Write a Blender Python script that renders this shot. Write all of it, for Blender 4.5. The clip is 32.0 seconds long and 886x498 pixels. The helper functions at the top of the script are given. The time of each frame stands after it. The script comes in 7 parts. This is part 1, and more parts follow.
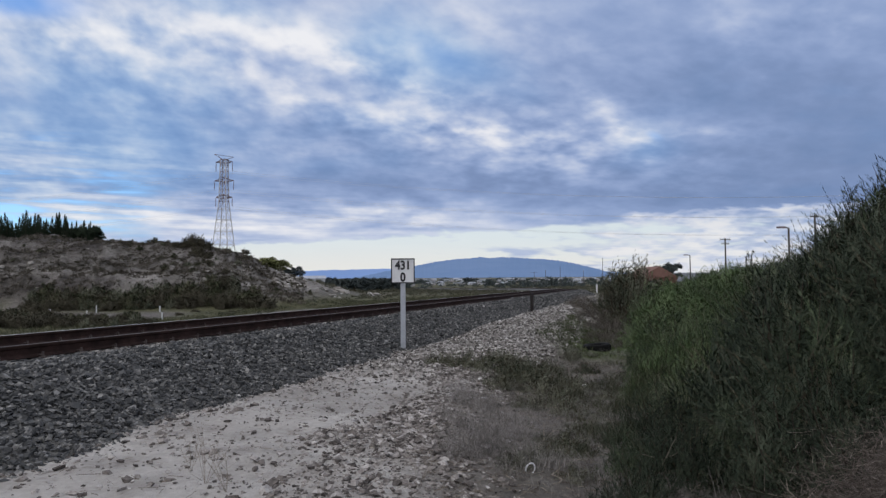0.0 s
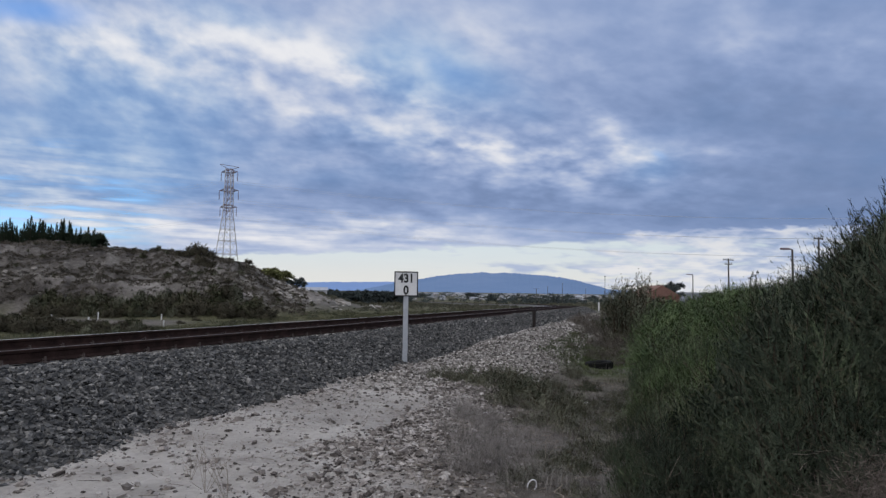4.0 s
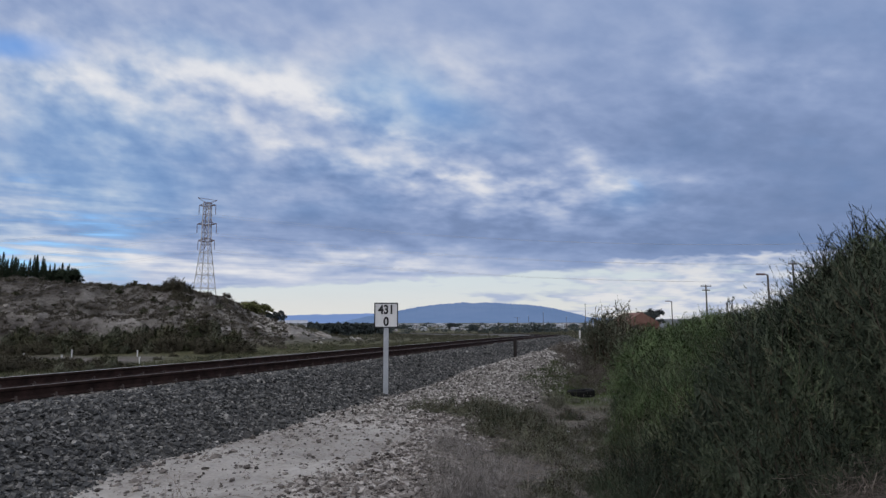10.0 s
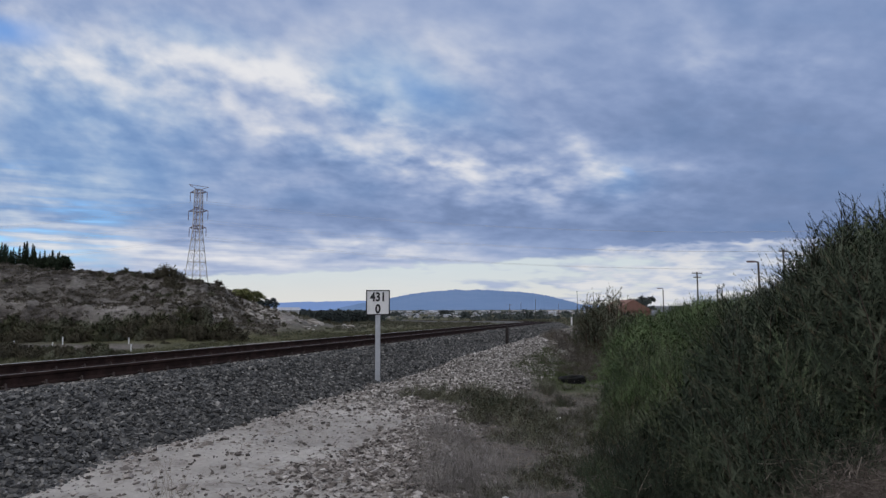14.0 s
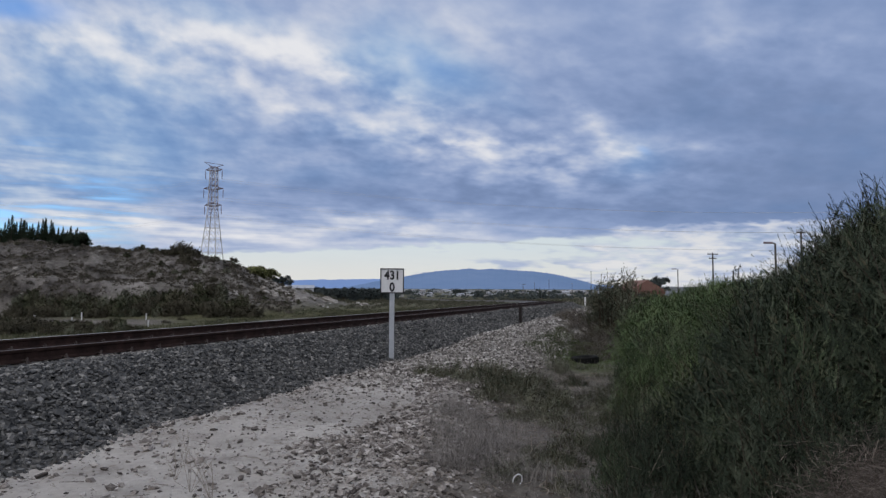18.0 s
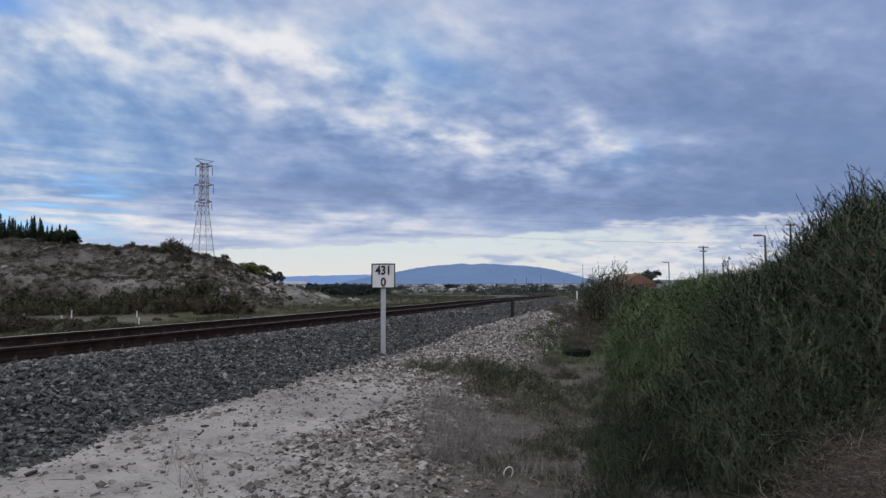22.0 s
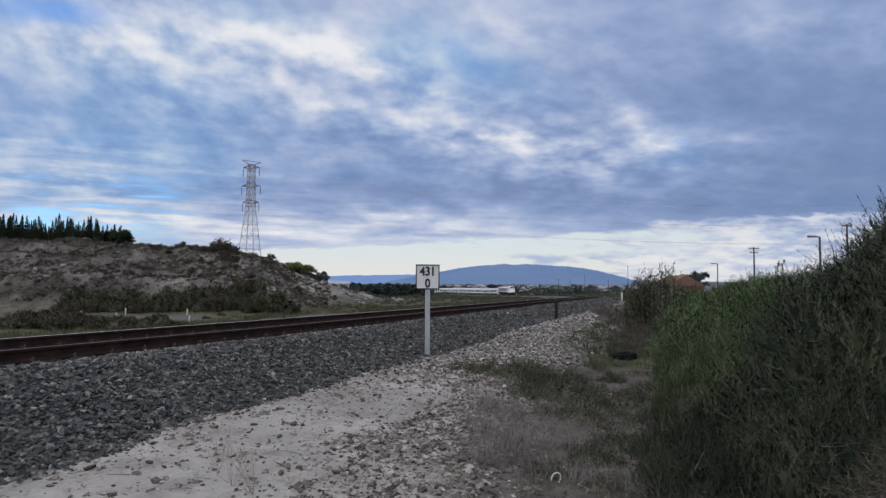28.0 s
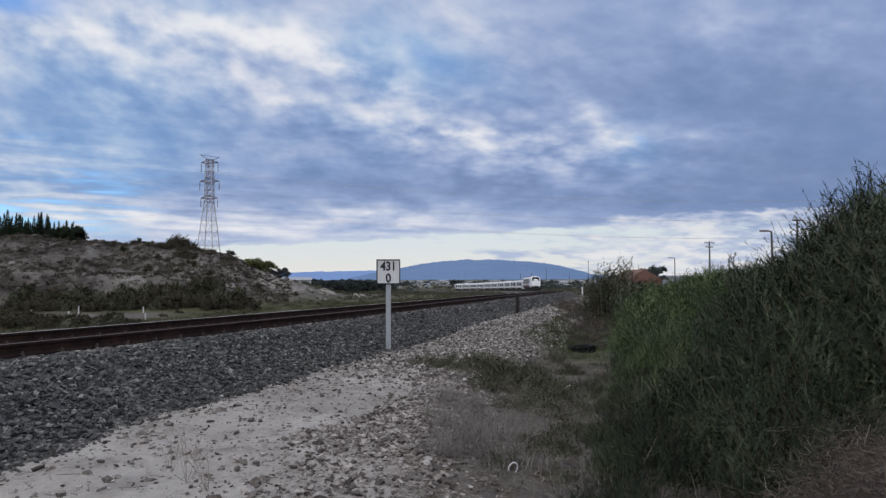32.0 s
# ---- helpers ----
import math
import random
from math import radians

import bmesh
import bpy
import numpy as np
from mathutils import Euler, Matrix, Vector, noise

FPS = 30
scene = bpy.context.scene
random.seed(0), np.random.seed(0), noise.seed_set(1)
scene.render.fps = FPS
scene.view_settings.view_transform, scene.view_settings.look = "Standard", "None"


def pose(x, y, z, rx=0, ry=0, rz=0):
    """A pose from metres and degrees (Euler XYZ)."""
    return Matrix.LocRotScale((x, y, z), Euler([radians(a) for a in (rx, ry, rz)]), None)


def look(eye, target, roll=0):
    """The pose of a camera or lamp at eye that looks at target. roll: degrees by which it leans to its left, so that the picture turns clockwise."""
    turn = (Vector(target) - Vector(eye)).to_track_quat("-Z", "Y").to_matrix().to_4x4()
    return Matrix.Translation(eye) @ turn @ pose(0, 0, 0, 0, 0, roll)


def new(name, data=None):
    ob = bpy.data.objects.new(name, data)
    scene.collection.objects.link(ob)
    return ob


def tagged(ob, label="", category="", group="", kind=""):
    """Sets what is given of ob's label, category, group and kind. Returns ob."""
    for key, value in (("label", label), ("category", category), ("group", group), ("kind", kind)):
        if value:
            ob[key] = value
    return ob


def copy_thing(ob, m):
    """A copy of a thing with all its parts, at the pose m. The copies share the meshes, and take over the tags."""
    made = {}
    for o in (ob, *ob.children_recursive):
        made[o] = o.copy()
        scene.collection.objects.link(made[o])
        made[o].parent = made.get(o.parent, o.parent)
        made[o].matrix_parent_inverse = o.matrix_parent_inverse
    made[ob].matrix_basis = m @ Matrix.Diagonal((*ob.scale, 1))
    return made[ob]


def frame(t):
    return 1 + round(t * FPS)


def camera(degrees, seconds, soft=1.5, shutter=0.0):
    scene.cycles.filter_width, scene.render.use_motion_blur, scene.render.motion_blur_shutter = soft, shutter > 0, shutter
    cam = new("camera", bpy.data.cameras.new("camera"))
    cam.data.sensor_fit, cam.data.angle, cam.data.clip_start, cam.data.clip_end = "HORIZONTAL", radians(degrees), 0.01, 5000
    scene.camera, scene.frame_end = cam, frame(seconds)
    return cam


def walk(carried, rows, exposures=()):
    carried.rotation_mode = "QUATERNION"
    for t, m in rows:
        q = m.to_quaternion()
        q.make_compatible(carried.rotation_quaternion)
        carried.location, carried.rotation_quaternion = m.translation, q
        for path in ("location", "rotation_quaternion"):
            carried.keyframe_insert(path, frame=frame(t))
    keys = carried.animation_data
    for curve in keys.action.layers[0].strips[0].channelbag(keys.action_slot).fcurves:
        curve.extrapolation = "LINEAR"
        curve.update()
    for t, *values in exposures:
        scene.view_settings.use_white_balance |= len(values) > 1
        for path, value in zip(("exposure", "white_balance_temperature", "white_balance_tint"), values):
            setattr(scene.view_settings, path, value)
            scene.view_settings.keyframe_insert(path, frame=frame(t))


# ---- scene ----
EYE = 1.55
cam = camera(67.0, 32.0, soft=1.4)
PATH = [
    (0.0, -0.001, 0.002, 0.004, 92.752, 0.404, 0.018),
    (0.5, -0.003, 0.012, 0.005, 92.778, 0.129, 0.021),
    (1.0, 0.002, 0.004, 0.013, 93.099, -0.469, 0.094),
    (1.5, -0.006, 0.004, 0.015, 93.525, -0.579, 0.282),
    (2.0, -0.016, 0.006, 0.010, 93.983, -1.057, 0.761),
    (2.5, -0.023, -0.001, 0.008, 94.459, -1.323, 0.609),
    (3.0, -0.022, -0.020, -0.009, 94.252, -1.171, 0.380),
    (3.5, -0.033, -0.000, -0.005, 93.924, -0.776, 0.410),
    (5.5, -0.013, -0.023, -0.010, 94.477, -1.155, -1.533),
    (6.0, -0.005, -0.019, -0.002, 94.648, -0.451, -2.337),
    (6.5, 0.021, -0.007, -0.001, 94.842, -0.381, -2.476),
    (7.0, 0.016, -0.013, 0.004, 95.304, -0.476, -2.268),
    (7.5, 0.022, -0.009, -0.005, 95.559, -0.208, -2.107),
    (8.0, 0.009, -0.012, 0.000, 95.830, -0.183, -1.868),
    (8.5, 0.009, -0.014, 0.000, 96.008, -0.078, -1.731),
    (9.0, 0.006, -0.014, -0.000, 96.445, 0.106, -1.568),
    (9.5, -0.004, -0.014, -0.000, 96.635, 0.030, -1.443),
    (10.0, -0.012, -0.025, -0.009, 96.591, 0.157, -1.437),
    (10.5, -0.001, -0.015, -0.006, 96.372, 0.178, -1.587),
    (11.0, 0.009, -0.012, -0.000, 96.277, 0.205, -1.765),
    (11.5, 0.004, -0.013, -0.003, 96.115, 0.310, -2.003),
    (12.0, 0.010, -0.017, -0.013, 95.891, 0.278, -2.006),
    (12.5, -0.006, -0.023, -0.009, 95.746, 0.292, -1.991),
    (13.0, -0.003, -0.021, -0.011, 95.805, 0.309, -1.847),
    (13.5, -0.003, -0.023, -0.003, 95.527, 0.309, -1.843),
    (14.0, 0.005, -0.021, -0.005, 95.496, 0.201, -2.072),
    (14.5, 0.009, -0.012, -0.007, 95.377, 0.154, -2.251),
    (16.5, 0.005, -0.018, -0.005, 94.822, -0.271, -1.593),
    (17.0, -0.005, -0.017, -0.015, 94.305, -0.272, -1.440),
    (17.5, -0.007, -0.019, -0.006, 93.883, -0.220, -1.103),
    (18.0, -0.008, -0.013, -0.007, 93.695, -0.294, -0.935),
    (18.5, -0.007, -0.011, -0.003, 93.586, 0.029, -0.905),
    (19.0, -0.009, -0.011, -0.006, 93.675, -0.006, -1.051),
    (19.5, -0.011, -0.011, -0.008, 93.824, -0.008, -1.069),
    (20.0, -0.001, -0.016, -0.008, 93.826, 0.000, -1.149),
    (20.5, 0.010, -0.017, -0.006, 93.867, 0.336, -1.335),
    (21.0, 0.010, -0.014, -0.011, 93.822, 0.080, -1.630),
    (21.5, 0.014, -0.020, -0.011, 93.527, 0.067, -1.495),
    (22.0, 0.013, -0.015, -0.016, 93.275, 0.172, -1.595),
    (22.5, 0.005, -0.006, -0.011, 93.302, 0.136, -1.602),
    (23.0, 0.017, -0.007, -0.018, 93.269, 0.374, -1.775),
    (23.5, 0.017, -0.015, -0.012, 93.433, 0.192, -1.927),
    (24.0, 0.017, -0.012, -0.019, 93.710, 0.412, -1.781),
    (24.5, 0.015, -0.016, -0.019, 93.604, 0.235, -1.438),
    (25.0, 0.005, -0.015, -0.009, 93.529, -0.030, -0.831),
    (25.5, -0.008, -0.010, -0.010, 93.704, -0.167, -0.413),
    (27.5, -0.046, 0.003, 0.008, 93.406, -0.121, 2.219),
    (28.0, -0.027, 0.004, 0.006, 93.292, -0.218, 2.028),
    (28.5, -0.013, 0.007, 0.005, 93.298, -0.004, 1.752),
    (29.0, -0.008, 0.007, -0.002, 93.538, 0.299, 1.123),
    (29.5, -0.005, 0.000, -0.003, 93.589, 0.213, 0.840),
    (30.0, 0.001, 0.001, -0.005, 93.407, 0.048, 0.641),
    (30.5, 0.000, 0.000, -0.006, 93.419, -0.094, 0.041),
    (31.0, 0.009, -0.002, -0.010, 93.277, -0.003, -0.505),
    (31.5, 0.008, -0.010, -0.011, 93.203, 0.051, -0.900),
    (32.0, 0.020, -0.012, -0.016, 92.921, 0.199, -1.143),
]
walk(cam, [(t, pose(x, y, EYE + z, rx, ry, rz)) for t, x, y, z, rx, ry, rz in PATH],
     exposures=[(0.0, -0.04), (3.0, -0.09), (7.0, -0.11), (12.0, -0.18), (17.0, -0.17), (24.0, -0.09), (32.0, -0.08)])

# ---------------------------------------------------------------- light
SUN_AZ, SUN_EL = -115.0, 50.0         # degrees: behind the camera on the left, veiled by cloud
world = bpy.data.worlds.new("sky")
scene.world = world
world.use_nodes = True
WN, WL = world.node_tree.nodes, world.node_tree.links
WN.clear()


def wmath(op, a, b=None, c=None, clamp=False):
    n = WN.new("ShaderNodeMath")
    n.operation, n.use_clamp = op, clamp
    for i, v in enumerate((a, b, c)):
        if v is None:
            continue
        if isinstance(v, (int, float)):
            n.inputs[i].default_value = v
        else:
            WL.new(v, n.inputs[i])
    return n.outputs[0]


def wmix(fac, a, b):
    n = WN.new("ShaderNodeMix")
    n.data_type = "RGBA"
    for sock, v in ((n.inputs[0], fac), (n.inputs[6], a), (n.inputs[7], b)):
        if isinstance(v, tuple):
            sock.default_value = (*v, 1.0)
        elif isinstance(v, (int, float)):
            sock.default_value = v
        else:
            WL.new(v, sock)
    return n.outputs[2]


def smooth_step(v, lo, hi):
    n = WN.new("ShaderNodeMapRange")
    n.interpolation_type = "SMOOTHSTEP"
    WL.new(v, n.inputs[0])
    n.inputs[1].default_value, n.inputs[2].default_value = lo, hi
    return n.outputs[0]


tc = WN.new("ShaderNodeTexCoord")
sep = WN.new("ShaderNodeSeparateXYZ")
WL.new(tc.outputs["Generated"], sep.inputs[0])
dx, dy, dz = sep.outputs
fwd = wmath("MAXIMUM", dy, 0.12)
SU, SV = wmath("DIVIDE", dx, fwd), wmath("DIVIDE", dz, fwd)   # slopes to the side and up
# rolls of cloud in perspective: they fan out overhead and lie flat and close together near the horizon
fan = wmath("MULTIPLY", wmath("MAXIMUM", SV, -0.02), wmath("ADD", 1.0, wmath("MULTIPLY", SU, 0.32)))
rows = wmath("LOGARITHM", wmath("ADD", fan, 0.09), math.e)
across = wmath("DIVIDE", SU, wmath("ADD", wmath("MULTIPLY", fan, 0.35), 0.36))
deck = WN.new("ShaderNodeCombineXYZ")
WL.new(across, deck.inputs[0]), WL.new(rows, deck.inputs[1])


def cloud_noise(sx, sy, detail, rough, seed, distort=0.0):
    m = WN.new("ShaderNodeMapping")
    m.inputs["Scale"].default_value = (sx, sy, 1)
    m.inputs["Location"].default_value = (seed, seed * 1.7, seed * 0.3)
    WL.new(deck.outputs[0], m.inputs[0])
    n = WN.new("ShaderNodeTexNoise")
    n.inputs["Scale"].default_value = 1.0
    n.inputs["Detail"].default_value = detail
    n.inputs["Roughness"].default_value = rough
    n.inputs["Distortion"].default_value = distort
    WL.new(m.outputs[0], n.inputs["Vector"])
    return n.outputs["Fac"]


def lobe(px, py, sx, sy, tilt, amp):
    """A soft bank of cloud round one direction of the sky."""
    u0, v0 = (px - 784) / 1184, (498 - py) / 1184
    c, s = math.cos(radians(tilt)), math.sin(radians(tilt))
    du, dv = wmath("SUBTRACT", SU, u0), wmath("SUBTRACT", SV, v0)
    a = wmath("MULTIPLY", wmath("ADD", wmath("MULTIPLY", du, c), wmath("MULTIPLY", dv, s)), 1184 / sx)
    b = wmath("MULTIPLY", wmath("SUBTRACT", wmath("MULTIPLY", dv, c), wmath("MULTIPLY", du, s)), 1184 / sy)
    q = wmath("ADD", wmath("MULTIPLY", a, a), wmath("MULTIPLY", b, b))
    return wmath("MULTIPLY", wmath("EXPONENT", wmath("MULTIPLY", q, -0.5)), amp)


def add_all(socks):
    total = socks[0]
    for s in socks[1:]:
        total = wmath("ADD", total, s)
    return total


rolls = cloud_noise(1.5, 2.6, 3, 0.42, 3.1)
puffs = cloud_noise(5.6, 8.5, 3, 0.45, 9.7, 0.1)
tufts = cloud_noise(13.0, 20.0, 3, 0.5, 5.3, 0.1)
wisps = cloud_noise(2.8, 20.0, 3, 0.5, 2.3, 0.1)
ragged = wmath("ADD", wmath("MULTIPLY", smooth_step(wmath("ADD", wmath("MULTIPLY", puffs, 0.72), wmath("MULTIPLY", tufts, 0.28)), 0.30, 0.70), 1.0), 0.35)


def bank(*shape):
    """A bank of cloud with torn edges."""
    return wmath("MULTIPLY", lobe(*shape), ragged)


# thin streaks low on the open side
wispy = add_all([lobe(60, 320, 260, 70, -6, 1.0), lobe(380, 385, 260, 30, -3, 0.5), lobe(740, 385, 160, 24, -2, 0.25)])
# the lit cloud below the torn edge of the deck
edge = wmath("ADD", SV, wmath("ADD", wmath("MULTIPLY", wmath("SUBTRACT", tufts, 0.5), 0.022), wmath("MULTIPLY", SU, -0.045)))
below = wmath("SUBTRACT", 1.0, smooth_step(edge, 0.082, 0.089))
lit = wmath("MULTIPLY", below, smooth_step(wmath("ADD", SU, wmath("MULTIPLY", wmath("SUBTRACT", puffs, 0.5), 0.3)), 0.20, 0.30))
# how broken the deck is: strongly overhead on the open side, hardly at all on the grey side
broken = add_all([lobe(330, 90, 420, 110, -10, 1.0), lobe(940, 250, 230, 60, -5, 0.9), lobe(150, 320, 280, 70, -4, 0.4), lobe(720, 385, 200, 30, -2, 0.25), lobe(1330, 60, 200, 80, 0, 0.25)])
broken = wmath("ADD", broken, 0.40)
tone = add_all([
    wmath("MULTIPLY", wmath("SUBTRACT", rolls, 0.5), 0.36),
    wmath("MULTIPLY", wmath("MULTIPLY", wmath("SUBTRACT", puffs, 0.5), 0.72), broken),
    wmath("MULTIPLY", wmath("MULTIPLY", wmath("SUBTRACT", tufts, 0.5), 0.42), broken),
    wmath("MULTIPLY", wmath("MULTIPLY", wmath("SUBTRACT", wisps, 0.47), 1.3), wispy),
    wmath("MULTIPLY", lit, wmath("ADD", 0.10, wmath("MULTIPLY", smooth_step(wmath("ADD", wmath("MULTIPLY", tufts, 0.35), wmath("MULTIPLY", puffs, 0.65)), 0.36, 0.64), 0.40))),
])
# the bright front of the deck overhead, in rows that run down to the right
for shape in ((110, 55, 150, 26, -3, 0.22), (310, 36, 160, 22, -8, 0.22), (500, 60, 120, 20, -18, 0.20), (625, 108, 90, 16, -25, 0.26), (742, 150, 60, 16, -28, 0.26),
              (440, 120, 110, 16, -12, 0.14), (700, 205, 110, 15, -8, 0.24), (880, 238, 120, 14, -3, 0.32), (1082, 198, 50, 13, -38, 0.34), (1122, 246, 40, 15, -20, 0.28)):
    tone = wmath("ADD", tone, wmath("MULTIPLY", bank(*shape), 0.75))
# puffs lower down, and on the grey side
for shape in ((990, 285, 150, 18, -5, 0.18), (1260, 234, 110, 7, -2, 0.14), (880, 28, 120, 36, -15, 0.20), (1310, 45, 40, 55, 10, 0.14), (1490, 165, 50, 8, 0, 0.12), (1480, 30, 70, 26, 0, 0.10),
              (70, 246, 90, 8, -6, 0.22), (120, 302, 130, 9, -5, 0.24), (300, 386, 170, 11, -4, 0.26), (715, 384, 95, 16, -2, 0.36)):
    tone = wmath("ADD", tone, wmath("MULTIPLY", bank(*shape), 0.75))
# broad light and dark sides of the deck
for shape in ((300, 90, 400, 90, -8, 0.12), (150, 180, 240, 24, -6, -0.08), (520, 245, 260, 36, -9, -0.10), (900, 342, 420, 24, -2, -0.14), (1270, 150, 280, 60, -4, -0.18), (1370, 305, 300, 48, 0, -0.18),
              (850, 145, 100, 34, -20, -0.12), (90, 395, 260, 30, 0, 0.18), (500, 395, 320, 32, 0, 0.20), (1560, 200, 160, 260, 0, -0.14), (700, 40, 200, 60, 0, 0.08), (200, 60, 420, 110, 0, 0.05)):
    tone = wmath("ADD", tone, lobe(*shape))
tone = wmath("MULTIPLY", wmath("ADD", tone, 0.55), 0.8)


def tone_ramp(stops):
    ramp = WN.new("ShaderNodeValToRGB")
    ramp.color_ramp.interpolation = "B_SPLINE"
    els = ramp.color_ramp.elements
    for i, (pos, col) in enumerate(stops):
        e = els[i] if i < 2 else els.new(pos)
        e.position, e.color = pos, (*col, 1)
    WL.new(tone, ramp.inputs[0])
    return ramp.outputs[0]


grey_cloud = tone_ramp([(0.0, (0.155, 0.220, 0.375)), (1.0, (0.90, 0.90, 0.93)), (0.24, (0.203, 0.286, 0.495)), (0.44, (0.298, 0.397, 0.645)), (0.64, (0.515, 0.588, 0.765)), (0.82, (0.74, 0.765, 0.85))])
blue_cloud = tone_ramp([(0.0, (0.13, 0.24, 0.48)), (1.0, (0.88, 0.91, 0.95)), (0.24, (0.18, 0.315, 0.59)), (0.44, (0.265, 0.42, 0.70)), (0.64, (0.47, 0.61, 0.80)), (0.82, (0.72, 0.78, 0.87))])
# blue shows through where the deck is thin
blue = add_all([lobe(620, 390, 330, 42, -2, -0.7), lobe(0, 330, 330, 110, 0, 0.7), lobe(60, 60, 300, 110, 0, 0.4), lobe(300, 200, 300, 80, -5, 0.2), lobe(735, 60, 90, 60, -25, 0.55), lobe(870, 130, 110, 45, -20, 0.45), lobe(1150, 250, 60, 40, 0, 0.5), lobe(1480, 160, 160, 200, 0, 0.12), lobe(520, 30, 160, 30, -15, 0.4),
                wmath("MULTIPLY", wmath("SUBTRACT", 0.5, rolls), 1.1), wmath("MULTIPLY", wmath("SUBTRACT", 0.5, puffs), 0.6)])
blue = smooth_step(blue, 0.0, 0.95)
# clear, pale strip between the cloud deck and the land
low = wmath("ADD", SV, wmath("ADD", wmath("MULTIPLY", SU, -0.05), wmath("ADD", wmath("MULTIPLY", wmath("SUBTRACT", tufts, 0.5), 0.016), wmath("MULTIPLY", wmath("SUBTRACT", puffs, 0.5), 0.02))))
strip = wmath("SUBTRACT", 1.0, smooth_step(low, 0.067, 0.076))
strip = wmath("MULTIPLY", strip, wmath("SUBTRACT", 1.0, wmath("MULTIPLY", smooth_step(wmath("ADD", SU, wmath("MULTIPLY", wmath("SUBTRACT", puffs, 0.5), 1.2)), 0.12, 0.38), 0.85)))
cloud = wmix(wmath("MULTIPLY", strip, 0.9), wmix(blue, grey_cloud, blue_cloud), wmix(smooth_step(SV, 0.015, 0.075), (0.86, 0.85, 0.80), (0.74, 0.82, 0.84)))
gaps = add_all([lobe(745, 55, 60, 40, -30, 0.30), lobe(850, 120, 80, 30, -24, 0.22), lobe(0, 395, 50, 26, 0, 0.7), lobe(30, -10, 110, 30, -6, 0.62), lobe(590, 8, 40, 14, -20, 0.3), lobe(1162, 240, 22, 10, -20, 0.42),
                wmath("MULTIPLY", wmath("MULTIPLY", wmath("SUBTRACT", 0.60, wisps), 2.4), lobe(30, 320, 190, 75, -6, 1.0)),
                wmath("MULTIPLY", wmath("SUBTRACT", 0.36, rolls), 0.8)])
gaps = wmath("MULTIPLY", smooth_step(gaps, 0.05, 0.6), wmath("SUBTRACT", 1.0, strip), clamp=True)

# cloud that catches the light low on the grey side
glow_low = wmath("MULTIPLY", lit, smooth_step(wmath("ADD", wmath("MULTIPLY", tufts, 0.35), wmath("MULTIPLY", puffs, 0.65)), 0.36, 0.64))
cloud = wmix(wmath("MULTIPLY", glow_low, 0.45), cloud, (0.82, 0.81, 0.80))

# thin bright overcast overhead and behind
thin = wmath("MAXIMUM", smooth_step(dz, 0.52, 0.85), smooth_step(wmath("MULTIPLY", dy, -1.0), -0.1, 0.35))
cloud = wmix(wmath("MULTIPLY", thin, 0.85), cloud, (1.02, 1.04, 1.10))
gaps = wmath("MULTIPLY", gaps, wmath("SUBTRACT", 1.0, thin))

sky = WN.new("ShaderNodeTexSky")
sky.sky_type, sky.sun_disc = "NISHITA", False
sky.sun_elevation, sky.sun_rotation = radians(SUN_EL), radians(SUN_AZ)
clear = WN.new("ShaderNodeBackground")
clear.inputs[1].default_value = 0.15
sky.ozone_density, sky.dust_density = 5.0, 0.2
tint = WN.new("ShaderNodeMix")
tint.data_type, tint.blend_type = "RGBA", "MULTIPLY"
tint.inputs[0].default_value = 1.0
WL.new(sky.outputs[0], tint.inputs[6])
tint.inputs[7].default_value = (0.85, 1.05, 1.25, 1)
WL.new(tint.outputs[2], clear.inputs[0])
deck_bg = WN.new("ShaderNodeBackground")
deck_bg.inputs[1].default_value = 1.0
WL.new(cloud, deck_bg.inputs[0])
mixer = WN.new("ShaderNodeMixShader")
WL.new(gaps, mixer.inputs[0])
WL.new(deck_bg.outputs[0], mixer.inputs[1])
WL.new(clear.outputs[0], mixer.inputs[2])
out = WN.new("ShaderNodeOutputWorld")
WL.new(mixer.outputs[0], out.inputs[0])

sun = new("sun", bpy.data.lights.new("sun", "SUN"))
sun.data.energy, sun.data.angle, sun.data.color = 0.75, radians(25), (1.0, 0.95, 0.90)
sx, sy = math.sin(radians(SUN_AZ)), math.cos(radians(SUN_AZ))
sun.matrix_world = look((sx * 50, sy * 50, 50 * math.tan(radians(SUN_EL))), (0, 0, 0))


